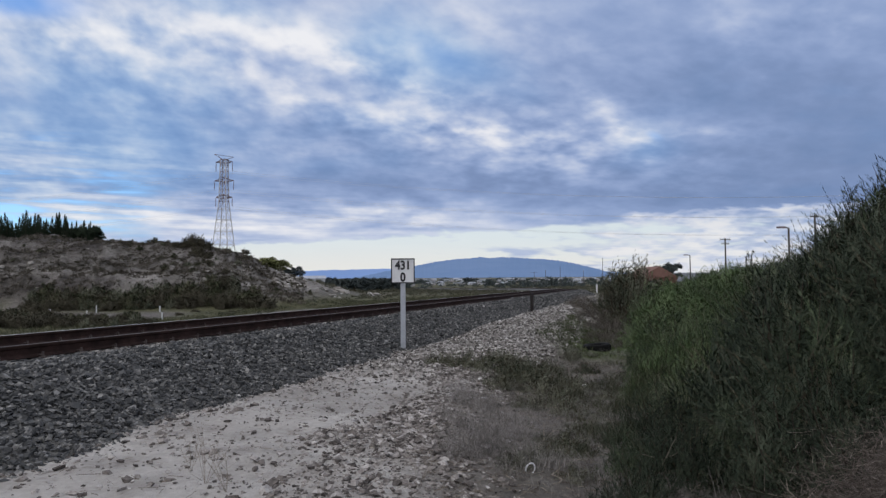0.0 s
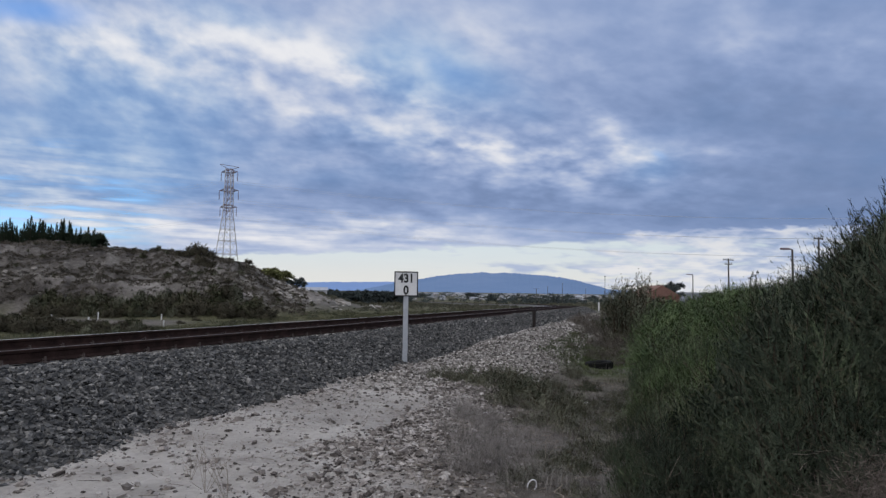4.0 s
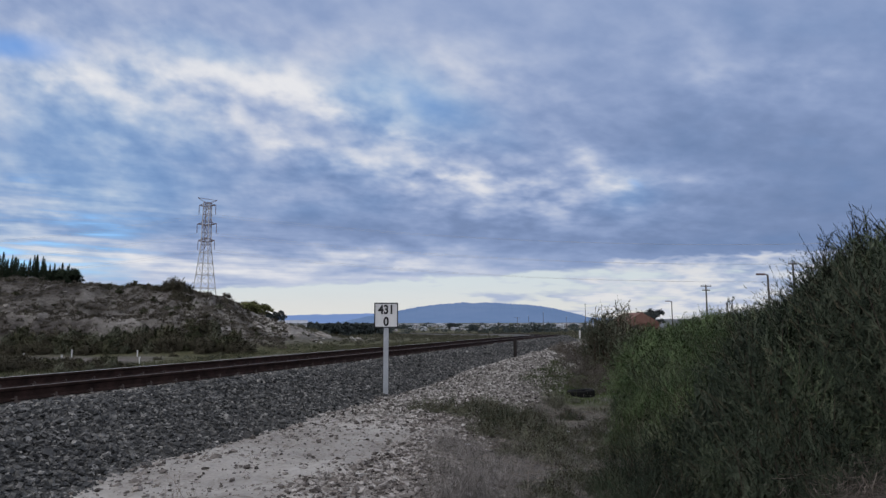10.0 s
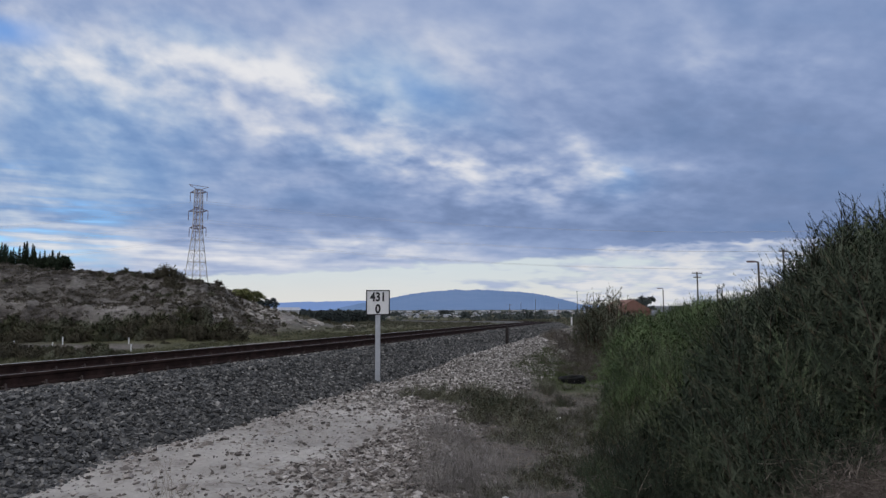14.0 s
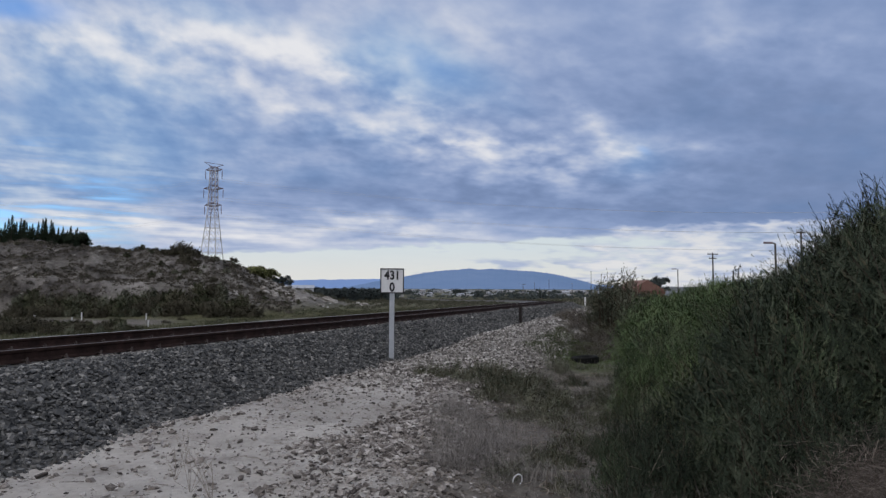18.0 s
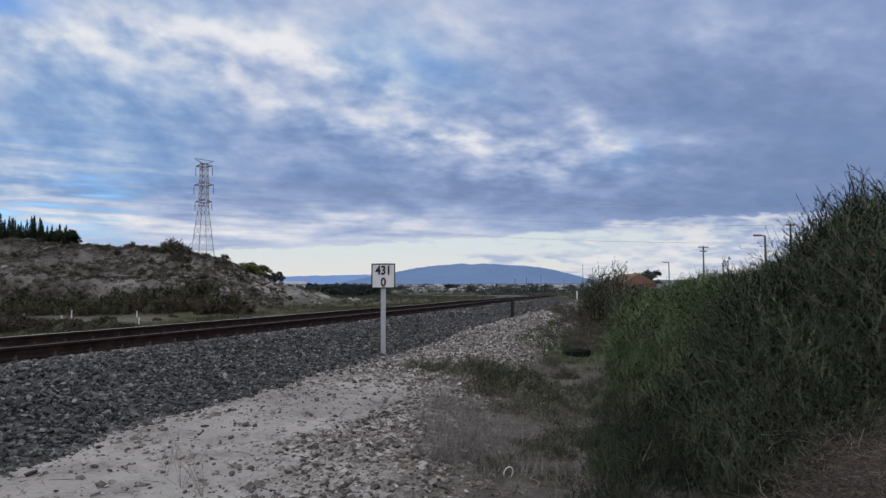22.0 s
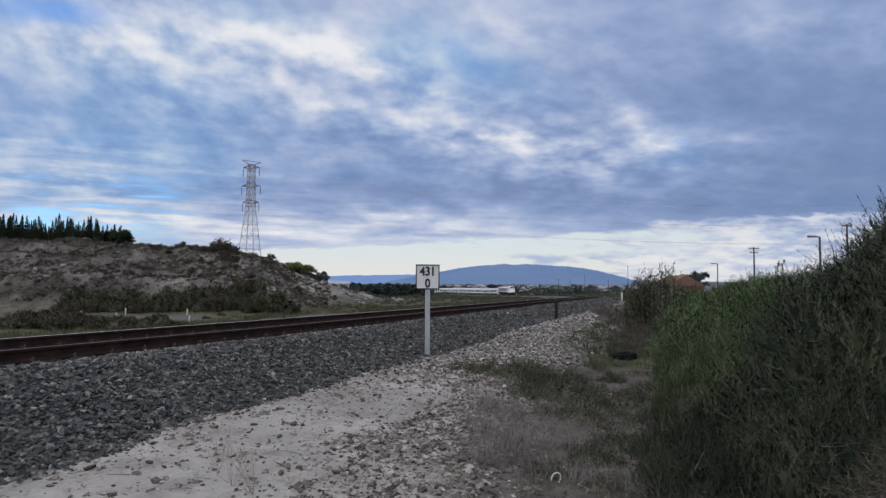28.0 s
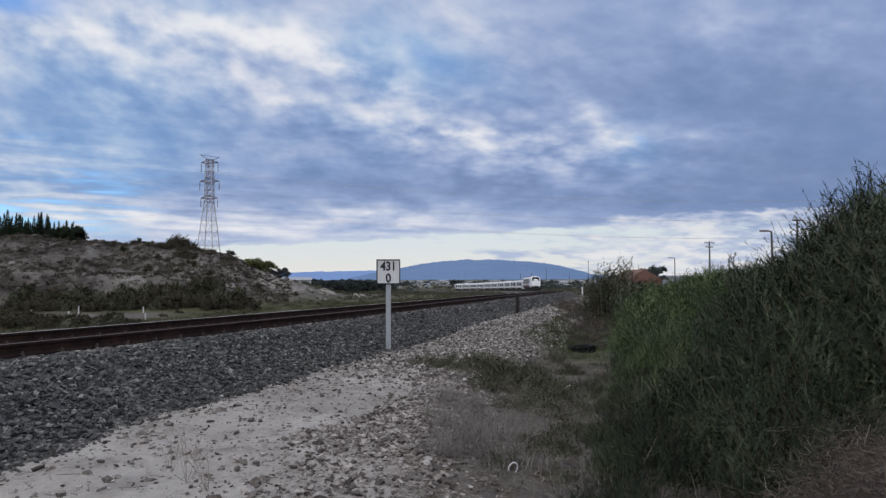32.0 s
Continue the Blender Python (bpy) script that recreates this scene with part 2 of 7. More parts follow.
# ---------------------------------------------------------------- materials
def material(name, colors, scale=4.0, rough=0.85, bump=0.3, fine_scale=0.0, metallic=0.0, by="", bump_dist=0.01, glow=0.0, spec=0.3, piece=0.7, plant=0.0, shoot=0.0):
    """Noise-mottled surface. by: "object" or "island" adds a colour of its own to each piece."""
    m = bpy.data.materials.new(name)
    m.use_nodes = True
    N, Lk = m.node_tree.nodes, m.node_tree.links
    bsdf = N["Principled BSDF"]
    bsdf.inputs["Roughness"].default_value = rough
    bsdf.inputs["Metallic"].default_value = metallic
    bsdf.inputs["Specular IOR Level"].default_value = spec
    co = N.new("ShaderNodeTexCoord")
    n1 = N.new("ShaderNodeTexNoise")
    n1.inputs["Scale"].default_value, n1.inputs["Detail"].default_value = scale, 6
    n1.inputs["Roughness"].default_value = 0.65
    Lk.new(co.outputs["Object"], n1.inputs["Vector"])
    n2 = N.new("ShaderNodeTexNoise")
    n2.inputs["Scale"].default_value, n2.inputs["Detail"].default_value = fine_scale or scale * 9, 4
    Lk.new(co.outputs["Object"], n2.inputs["Vector"])
    add = N.new("ShaderNodeMath")
    add.operation = "MULTIPLY_ADD"
    Lk.new(n2.outputs["Fac"], add.inputs[0])
    add.inputs[1].default_value = 0.45
    Lk.new(n1.outputs["Fac"], add.inputs[2])
    value = add.outputs[0]
    off = 0.225
    if by:
        src = N.new("ShaderNodeObjectInfo").outputs["Random"] if by == "object" else N.new("ShaderNodeNewGeometry").outputs["Random Per Island"]
        k = N.new("ShaderNodeMath")
        k.operation = "MULTIPLY_ADD"
        Lk.new(src, k.inputs[0])
        k.inputs[1].default_value = piece
        Lk.new(value, k.inputs[2])
        value = k.outputs[0]
        off += piece / 2
    if plant:
        # each plant a little lighter or darker than the next
        k = N.new("ShaderNodeMath")
        k.operation = "MULTIPLY_ADD"
        Lk.new(N.new("ShaderNodeObjectInfo").outputs["Random"], k.inputs[0])
        k.inputs[1].default_value = plant
        Lk.new(value, k.inputs[2])
        value = k.outputs[0]
        off += plant / 2
    if shoot:
        # young and old shoots of one plant
        at = N.new("ShaderNodeAttribute")
        at.attribute_name = "age"
        k = N.new("ShaderNodeMath")
        k.operation = "MULTIPLY_ADD"
        Lk.new(at.outputs["Fac"], k.inputs[0])
        k.inputs[1].default_value = shoot
        Lk.new(value, k.inputs[2])
        value = k.outputs[0]
        off += shoot / 2
    rp = N.new("ShaderNodeValToRGB")
    e = rp.color_ramp.elements
    spread = 0.15 + 0.40 * piece if by else 0.24
    lo, hi = off + 0.5 - spread, off + 0.5 + spread
    for i, c in enumerate(colors):
        p = lo + (hi - lo) * i / max(1, len(colors) - 1)
        p = min(p / 1.6, 1)
        el = e[i] if i < 2 and len(colors) > 1 else (e[0] if i == 0 else e.new(p))
        el.position, el.color = p, (*c, 1)
    sc = N.new("ShaderNodeMath")
    sc.operation = "DIVIDE"
    Lk.new(value, sc.inputs[0])
    sc.inputs[1].default_value = 1.6
    Lk.new(sc.outputs[0], rp.inputs[0])
    Lk.new(rp.outputs[0], bsdf.inputs["Base Color"])
    if bump:
        b = N.new("ShaderNodeBump")
        b.inputs["Strength"].default_value, b.inputs["Distance"].default_value = bump, bump_dist
        Lk.new(add.outputs[0], b.inputs["Height"])
        Lk.new(b.outputs[0], bsdf.inputs["Normal"])
    if glow:
        bsdf.inputs["Emission Strength"].default_value = glow
        Lk.new(rp.outputs[0], bsdf.inputs["Emission Color"])
    return m


M_RUST = material("rusty steel", [(0.014, 0.009, 0.008), (0.028, 0.017, 0.015), (0.05, 0.03, 0.026)], 5, 0.85, 0.3, 60, spec=0.08)
# shine of the far rail is put into this pale, barely metallic colour
M_HEAD_SHINE = material("worn rail head", [(0.44, 0.43, 0.42), (0.60, 0.59, 0.58)], 3, 0.5, 0.03, 40, metallic=0.1)
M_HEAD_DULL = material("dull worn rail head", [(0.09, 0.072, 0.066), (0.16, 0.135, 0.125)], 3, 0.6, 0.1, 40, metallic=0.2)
M_CLIP = material("rusty clip", [(0.05, 0.036, 0.032), (0.10, 0.082, 0.078)], 20, 0.7, 0.1)
M_BALLAST = material("grey crushed stone", [(0.024, 0.025, 0.026), (0.05, 0.051, 0.053), (0.074, 0.075, 0.077), (0.102, 0.102, 0.103), (0.14, 0.138, 0.136), (0.30, 0.29, 0.28)], 12, 0.95, 0, 90, by="island", spec=0.1)
M_BALLAST_ONE = material("grey crushed stone piece", [(0.03, 0.031, 0.031), (0.065, 0.065, 0.063), (0.10, 0.098, 0.094), (0.17, 0.163, 0.155)], 12, 0.9, 0.5, 90, by="object")
M_BED = material("ballast bed", [(0.035, 0.035, 0.035), (0.08, 0.078, 0.075), (0.13, 0.125, 0.12)], 14, 0.95, 0.8, 60, bump_dist=0.03)
M_PALE = material("pale limestone", [(0.04, 0.036, 0.034), (0.11, 0.10, 0.094), (0.20, 0.185, 0.172), (0.32, 0.30, 0.283), (0.50, 0.475, 0.455)], 10, 0.95, 0, 80, by="island", spec=0.1, piece=0.9)
M_PALE_ONE = material("pale limestone piece", [(0.075, 0.062, 0.055), (0.16, 0.138, 0.122), (0.26, 0.23, 0.205), (0.42, 0.39, 0.36)], 10, 0.9, 0.5, 80, by="object")
M_GRAVEL = material("mixed gravel", [(0.04, 0.035, 0.033), (0.10, 0.088, 0.082), (0.18, 0.16, 0.149), (0.29, 0.265, 0.25), (0.48, 0.453, 0.435)], 10, 0.95, 0, 80, by="island", spec=0.1)
M_CONCRETE = material("sleeper concrete", [(0.16, 0.15, 0.14), (0.28, 0.27, 0.25)], 6, 0.9, 0.3)
M_GALV = material("galvanised steel", [(0.36, 0.38, 0.42), (0.50, 0.52, 0.57)], 6, 0.45, 0.05, 40, metallic=0.5)
M_WHITE = material("white sign enamel", [(0.62, 0.62, 0.64), (0.74, 0.74, 0.76)], 5, 0.45, 0.05)
M_BLACK = material("black paint", [(0.012, 0.012, 0.015), (0.03, 0.03, 0.034)], 8, 0.5, 0.05)
M_DARKSTEEL = material("old dark rail post", [(0.016, 0.013, 0.014), (0.04, 0.032, 0.03)], 8, 0.8, 0.2)
M_RUBBER = material("old tyre rubber", [(0.007, 0.007, 0.008), (0.018, 0.018, 0.018)], 8, 0.9, 0.2, spec=0.1)
M_LEAF = material("salt cedar leaf", [(0.037, 0.052, 0.031), (0.078, 0.104, 0.060), (0.125, 0.153, 0.093), (0.175, 0.184, 0.124)], 1.6, 0.75, 0, 7, by="island", spec=0.06, piece=0.06, plant=0.3, shoot=0.26)
M_LEAF_DARK = material("dark scrub leaf", [(0.018, 0.025, 0.018), (0.042, 0.055, 0.038), (0.080, 0.092, 0.064)], 1.6, 0.8, 0, 7, by="island", spec=0.06, piece=0.06, plant=0.3, shoot=0.26)
M_GRASS = material("green grass", [(0.03, 0.044, 0.018), (0.055, 0.072, 0.03), (0.10, 0.105, 0.055)], 1.0, 0.8, 0, 7, by="island", spec=0.15)
M_DRY = material("dry grey grass", [(0.105, 0.094, 0.088), (0.19, 0.173, 0.162), (0.30, 0.28, 0.262)], 1.6, 0.9, 0, 8, by="island", spec=0.1)
M_TWIG = material("dead brown twig", [(0.042, 0.034, 0.03), (0.105, 0.087, 0.076), (0.24, 0.205, 0.18)], 2, 0.9, 0.1, 12, by="island", spec=0.1)
M_BARK = material("grey brown bark", [(0.035, 0.026, 0.02), (0.08, 0.06, 0.045)], 8, 0.9, 0.4)
M_CONIFER = material("cypress needles", [(0.014, 0.022, 0.014), (0.032, 0.044, 0.026)], 1.5, 0.85, 0, 6, by="island", spec=0.1)
M_PINE = material("pine needles", [(0.07, 0.08, 0.032), (0.125, 0.135, 0.056), (0.20, 0.195, 0.09)], 1.5, 0.85, 0, 6, by="island", spec=0.1)
M_PYLON = material("weathered pylon steel", [(0.38, 0.37, 0.38), (0.52, 0.50, 0.50)], 0.6, 0.6, 0, metallic=0.2)
M_PYLON_RED = material("dull red brown pylon steel", [(0.14, 0.10, 0.11), (0.22, 0.17, 0.18)], 0.6, 0.7, 0)
M_WIRE = material("aluminium cable", [(0.42, 0.43, 0.48), (0.5, 0.51, 0.56)], 1, 0.6, 0)
M_WOODPOLE = material("grey timber pole", [(0.06, 0.055, 0.055), (0.12, 0.11, 0.105)], 3, 0.9, 0.2)
M_ROOF = material("terracotta roof", [(0.15, 0.080, 0.066), (0.22, 0.122, 0.10)], 2, 0.85, 0.3, 20)
M_BRICK = material("reddish render", [(0.17, 0.085, 0.072), (0.23, 0.12, 0.10)], 1.5, 0.9, 0.2)
M_FARWHITE = material("white shed wall", [(0.36, 0.38, 0.42), (0.52, 0.54, 0.58)], 0.05, 0.8, 0)
M_FARGREY = material("grey shed roof", [(0.28, 0.30, 0.35), (0.42, 0.44, 0.50)], 0.05, 0.8, 0)
M_FARTAN = material("tan house wall", [(0.26, 0.25, 0.26), (0.38, 0.36, 0.36)], 0.05, 0.8, 0)
M_FARPANE = material("dark far window", [(0.03, 0.035, 0.045), (0.05, 0.055, 0.07)], 0.2, 0.3, 0)
# bluish haze of distance is mixed into this leaf colour
M_FARTREE = material("haze-tinted dark wood", [(0.038, 0.048, 0.052), (0.056, 0.068, 0.068), (0.08, 0.092, 0.085)], 0.15, 0.9, 0, by="island", spec=0.1)
M_TRAIN = material("white coach paint", [(0.66, 0.66, 0.68), (0.78, 0.78, 0.80)], 0.8, 0.35, 0.02)
M_TRAIN_GREY = material("grey coach skirt", [(0.11, 0.11, 0.125), (0.18, 0.18, 0.20)], 0.8, 0.5, 0.02)
M_TRAIN_PURPLE = material("plum locomotive band", [(0.16, 0.03, 0.08), (0.22, 0.05, 0.11)], 0.8, 0.4, 0.02)
M_GLASS_DARK = material("dark tinted pane", [(0.010, 0.010, 0.014), (0.02, 0.02, 0.026)], 1, 0.6, 0, spec=0.04)
M_UNDER = material("sooty running gear", [(0.012, 0.011, 0.011), (0.03, 0.028, 0.027)], 2, 0.8, 0.1)
M_LAMP = material("lit headlamp", [(1.0, 0.95, 0.85), (1.0, 0.97, 0.9)], 1, 0.3, 0, glow=1.6)
# aerial haze is painted in: blue base colours plus a glow of their own
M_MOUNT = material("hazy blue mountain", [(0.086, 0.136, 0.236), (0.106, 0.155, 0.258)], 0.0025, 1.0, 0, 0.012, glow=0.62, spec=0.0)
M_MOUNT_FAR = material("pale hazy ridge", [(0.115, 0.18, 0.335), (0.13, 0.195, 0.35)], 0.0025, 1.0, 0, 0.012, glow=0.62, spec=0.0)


# ---------------------------------------------------------------- mesh helpers
def mesh_from(name, verts, faces, mats, smooth=False):
    """Mesh from numpy arrays; faces of one size a row."""
    verts, faces = np.asarray(verts, np.float32), np.asarray(faces, np.int32)
    me = bpy.data.meshes.new(name)
    n, k = faces.shape
    me.vertices.add(len(verts))
    me.vertices.foreach_set("co", verts.ravel())
    me.loops.add(n * k)
    me.loops.foreach_set("vertex_index", faces.ravel())
    me.polygons.add(n)
    me.polygons.foreach_set("loop_start", np.arange(0, n * k, k, dtype=np.int32))
    me.polygons.foreach_set("use_smooth", np.full(n, smooth, dtype=bool))
    me.update(calc_edges=True)
    for m in mats if isinstance(mats, (list, tuple)) else [mats]:
        me.materials.append(m)
    return me


def part(name, bm, mat, parent=None, label=""):
    """Links a bmesh as one mesh object under a thing or a part."""
    me = bpy.data.meshes.new(name)
    bm.to_mesh(me)
    bm.free()
    me.materials.append(mat)
    ob = new(name, me)
    ob.parent = parent
    return tagged(ob, label)


def part_mesh(name, me, parent=None, label=""):
    ob = new(name, me)
    ob.parent = parent
    return tagged(ob, label)


def empty(name, m=None):
    ob = new(name)
    ob.empty_display_size = 0.2
    if m is not None:
        ob.matrix_world = m
    return ob


def box(bm, lo, hi, bevel=0.0, m=None):
    """An axis-aligned box from corner to corner, its edges rounded by bevel."""
    lo, hi = Vector(lo), Vector(hi)
    c, d = (lo + hi) / 2, hi - lo
    mm = Matrix.Translation(c) @ Matrix.Diagonal((*d, 1))
    if m is not None:
        mm = m @ mm
    r = bmesh.ops.create_cube(bm, size=1, matrix=mm)
    if bevel:
        es = {e for v in r["verts"] for e in v.link_edges}
        bmesh.ops.bevel(bm, geom=list(es), offset=bevel, segments=2, affect="EDGES")
    return bm


def bar(bm, a, b, r, sides=4, r2=None):
    """A straight bar from a to b."""
    a, b = Vector(a), Vector(b)
    d = b - a
    m = Matrix.Translation((a + b) / 2) @ d.to_track_quat("Z", "Y").to_matrix().to_4x4()
    bmesh.ops.create_cone(bm, cap_ends=True, segments=sides, radius1=r, radius2=r if r2 is None else r2, depth=d.length, matrix=m)
    return bm


def lerp_table(x, table):
    xs, ys = zip(*table)
    return np.interp(x, xs, ys)


def smooth(v, lo, hi):
    t = np.clip((np.asarray(v, float) - lo) / (hi - lo), 0, 1)
    return t * t * (3 - 2 * t)


def vnoise(x, y, seed=0):
    """Value noise, smooth, 0 to 1."""
    x, y = np.asarray(x, float), np.asarray(y, float)
    xi, yi = np.floor(x), np.floor(y)
    fx, fy = x - xi, y - yi
    fx, fy = fx * fx * (3 - 2 * fx), fy * fy * (3 - 2 * fy)

    def hsh(a, b):
        v = np.sin(a * 127.1 + b * 311.7 + seed * 74.7) * 43758.5453
        return v - np.floor(v)
    return (hsh(xi, yi) * (1 - fx) + hsh(xi + 1, yi) * fx) * (1 - fy) + (hsh(xi, yi + 1) * (1 - fx) + hsh(xi + 1, yi + 1) * fx) * fy


def fbm(x, y, seed=0, octaves=4):
    t, a, s = 0.0, 0.5, 0.0
    for i in range(octaves):
        t = t + a * vnoise(x * 2 ** i, y * 2 ** i, seed + i)
        s += a
        a *= 0.5
    return t / s


# ---------------------------------------------------------------- the line of the track
# near rail: starts beside the camera and bends steadily to the left
HEAD0, SIDE = 0.33847, 7.896
RAIL_Z = EYE - 0.768
GAUGE = 1.738                       # between rail centres
TS = np.arange(-60.0, 1301.0, 1.0)
_k = np.interp(TS, [0, 60, 130, 200, 280, 380, 520, 700], [0.00105, 0.00139, 0.00169, 0.00191, 0.00202, 0.0021, 0.0021, 0.0]) * (TS >= -30)
_th = HEAD0 - np.cumsum(_k) + np.cumsum(_k)[60]
_x = np.cumsum(np.sin(_th))
_y = np.cumsum(np.cos(_th))
TX = _x - _x[60] - SIDE * math.cos(HEAD0)
TY = _y - _y[60] + SIDE * math.sin(HEAD0)


def rail_z(s):
    return RAIL_Z - 1.63 * smooth(s, 32.3, 220) - 1.4 * smooth(s, 200, 370)


def track(s, l, z=0.0):
    """World place at s metres along the near rail, l metres to its right, z above the rail's top."""
    th = np.interp(s, TS, _th)
    return np.stack([np.interp(s, TS, TX) + l * np.cos(th), np.interp(s, TS, TY) - l * np.sin(th), rail_z(s) + z], -1)


def track_coords(x, y):
    x, y = np.asarray(x, float).ravel(), np.asarray(y, float).ravel()
    s, l = np.zeros_like(x), np.full_like(x, 1e3)
    coarse = np.arange(0, len(TS), 10)
    for i in range(0, len(x), 4000):
        sl = slice(i, i + 4000)
        d = (x[sl, None] - TX[coarse]) ** 2 + (y[sl, None] - TY[coarse]) ** 2
        j = coarse[np.argmin(d, 1)]
        for _ in range(2):
            ex, ey = x[sl] - TX[j], y[sl] - TY[j]
            along = ex * np.sin(_th[j]) + ey * np.cos(_th[j])
            j2 = np.clip(j + np.round(along).astype(int), 0, len(TS) - 1)
            j = j2
        ex, ey = x[sl] - TX[j], y[sl] - TY[j]
        s[sl] = TS[j] + ex * np.sin(_th[j]) + ey * np.cos(_th[j])
        l[sl] = ex * np.cos(_th[j]) - ey * np.sin(_th[j])
    return s, l


HILL = [(-700, 8.0), (-200, 6.8), (0, 6.1), (100, 6.15), (180, 5.85), (230, 5.45), (340, 5.3), (400, 4.9), (440, 4.1), (480, 2.75), (530, 1.85), (564, 1.4), (603, 0.6), (640, -0.1), (700, -0.1)]


def hill(x, y):
    """Height of the cut bank beyond the track, above the plain."""
    u = 784 + 1184 * x / np.maximum(y, 1)
    top = lerp_table(u, HILL) + 0.3
    wob = (fbm(x * 0.12, y * 0.12, 5) - 0.5) * 3
    yy = y + wob
    p = lerp_table(yy, [(46, 0), (49, 0.12), (51.5, 0.40), (54, 0.46), (58, 0.70), (62, 0.92), (66, 1.0), (90, 1.12), (130, 1.2), (200, 0.0)])
    rough = (fbm(x * 0.45, y * 0.45, 9) - 0.5) * 1.2 + (fbm(x * 1.6, y * 1.6, 12) - 0.5) * 0.7
    return np.where(y > 20, top * p + rough * np.clip(p * 3, 0, 1) * np.clip(top / 3, 0, 1), 0)


def ground_z(x, y):
    x, y = np.asarray(x, float), np.asarray(y, float)
    shape = x.shape
    s, l = track_coords(x, y)
    x, y = x.ravel(), y.ravel()
    drop = rail_z(s) - RAIL_Z
    r = np.hypot(x, y)
    near = 1 - smooth(r, 30, 60)
    # right of the track: shelf, stony berm, gully, bank
    deep = 0.12 + 0.22 * smooth(s, 6, 16)
    right = lerp_table(l, [(2.0, 0.04), (2.6, 0.0), (4.6, 0.0)])
    right = right - deep * smooth(l, 4.6 + 1.3 * (1 - smooth(s, 4, 10)), 6.1 + 0.6 * (1 - smooth(s, 4, 10)))
    right = right + (deep + lerp_table(s, [(3, 1.3), (8, 1.02), (13, 0.68), (25, 0.55), (60, 0.4)])) * smooth(l, 7.2 + 1.1 * (1 - smooth(s, 5, 9)), 10.8 + 0.6 * (1 - smooth(s, 5, 9)))
    berm = smooth(s, 13, 19) * (1 - smooth(s, 45, 70))
    right = right + (0.22 + 0.28 * fbm(s * 0.35, l * 0.5, 17)) * berm * smooth(l, 2.2, 3.2) * (1 - smooth(l, 4.0, 5.4))
    left = lerp_table(l, [(-60, -0.35), (-12, -0.35), (-7, -0.25), (-4.6, 0.0)])
    z = np.where(l > -1, right, left)
    z = np.where((l < 2.2) & (l > -4.4), -0.06, z)
    # little unevenness
    amp = np.where(l > 6.5, 0.22, 0.07) * np.where((l > -5) & (l < 2.2), 0.0, 1.0)
    z = z + (fbm(x * 0.9, y * 0.9, 3) - 0.5) * amp + (fbm(x * 5, y * 5, 4, 3) - 0.5) * 0.05 * near * (amp > 0)
    plain = -0.35 - 1.55 * smooth(r, 70, 260) + (fbm(x * 0.03, y * 0.03, 2) - 0.5) * 0.8 * smooth(r, 60, 150)
    plain = plain + 4.2 * smooth(r, 380, 950) + 14 * smooth(r, 950, 3200)
    w = smooth(np.abs(l + 0.8), 14, 45)
    z = (z + drop) * (1 - w) + plain * w
    z = z + hill(x, y) * smooth(-l, 12, 22)
    return z.reshape(shape)


def ground_point(x, y, dz=0.0):
    return Vector((x, y, float(ground_z(np.array([x]), np.array([y]))[0]) + dz))


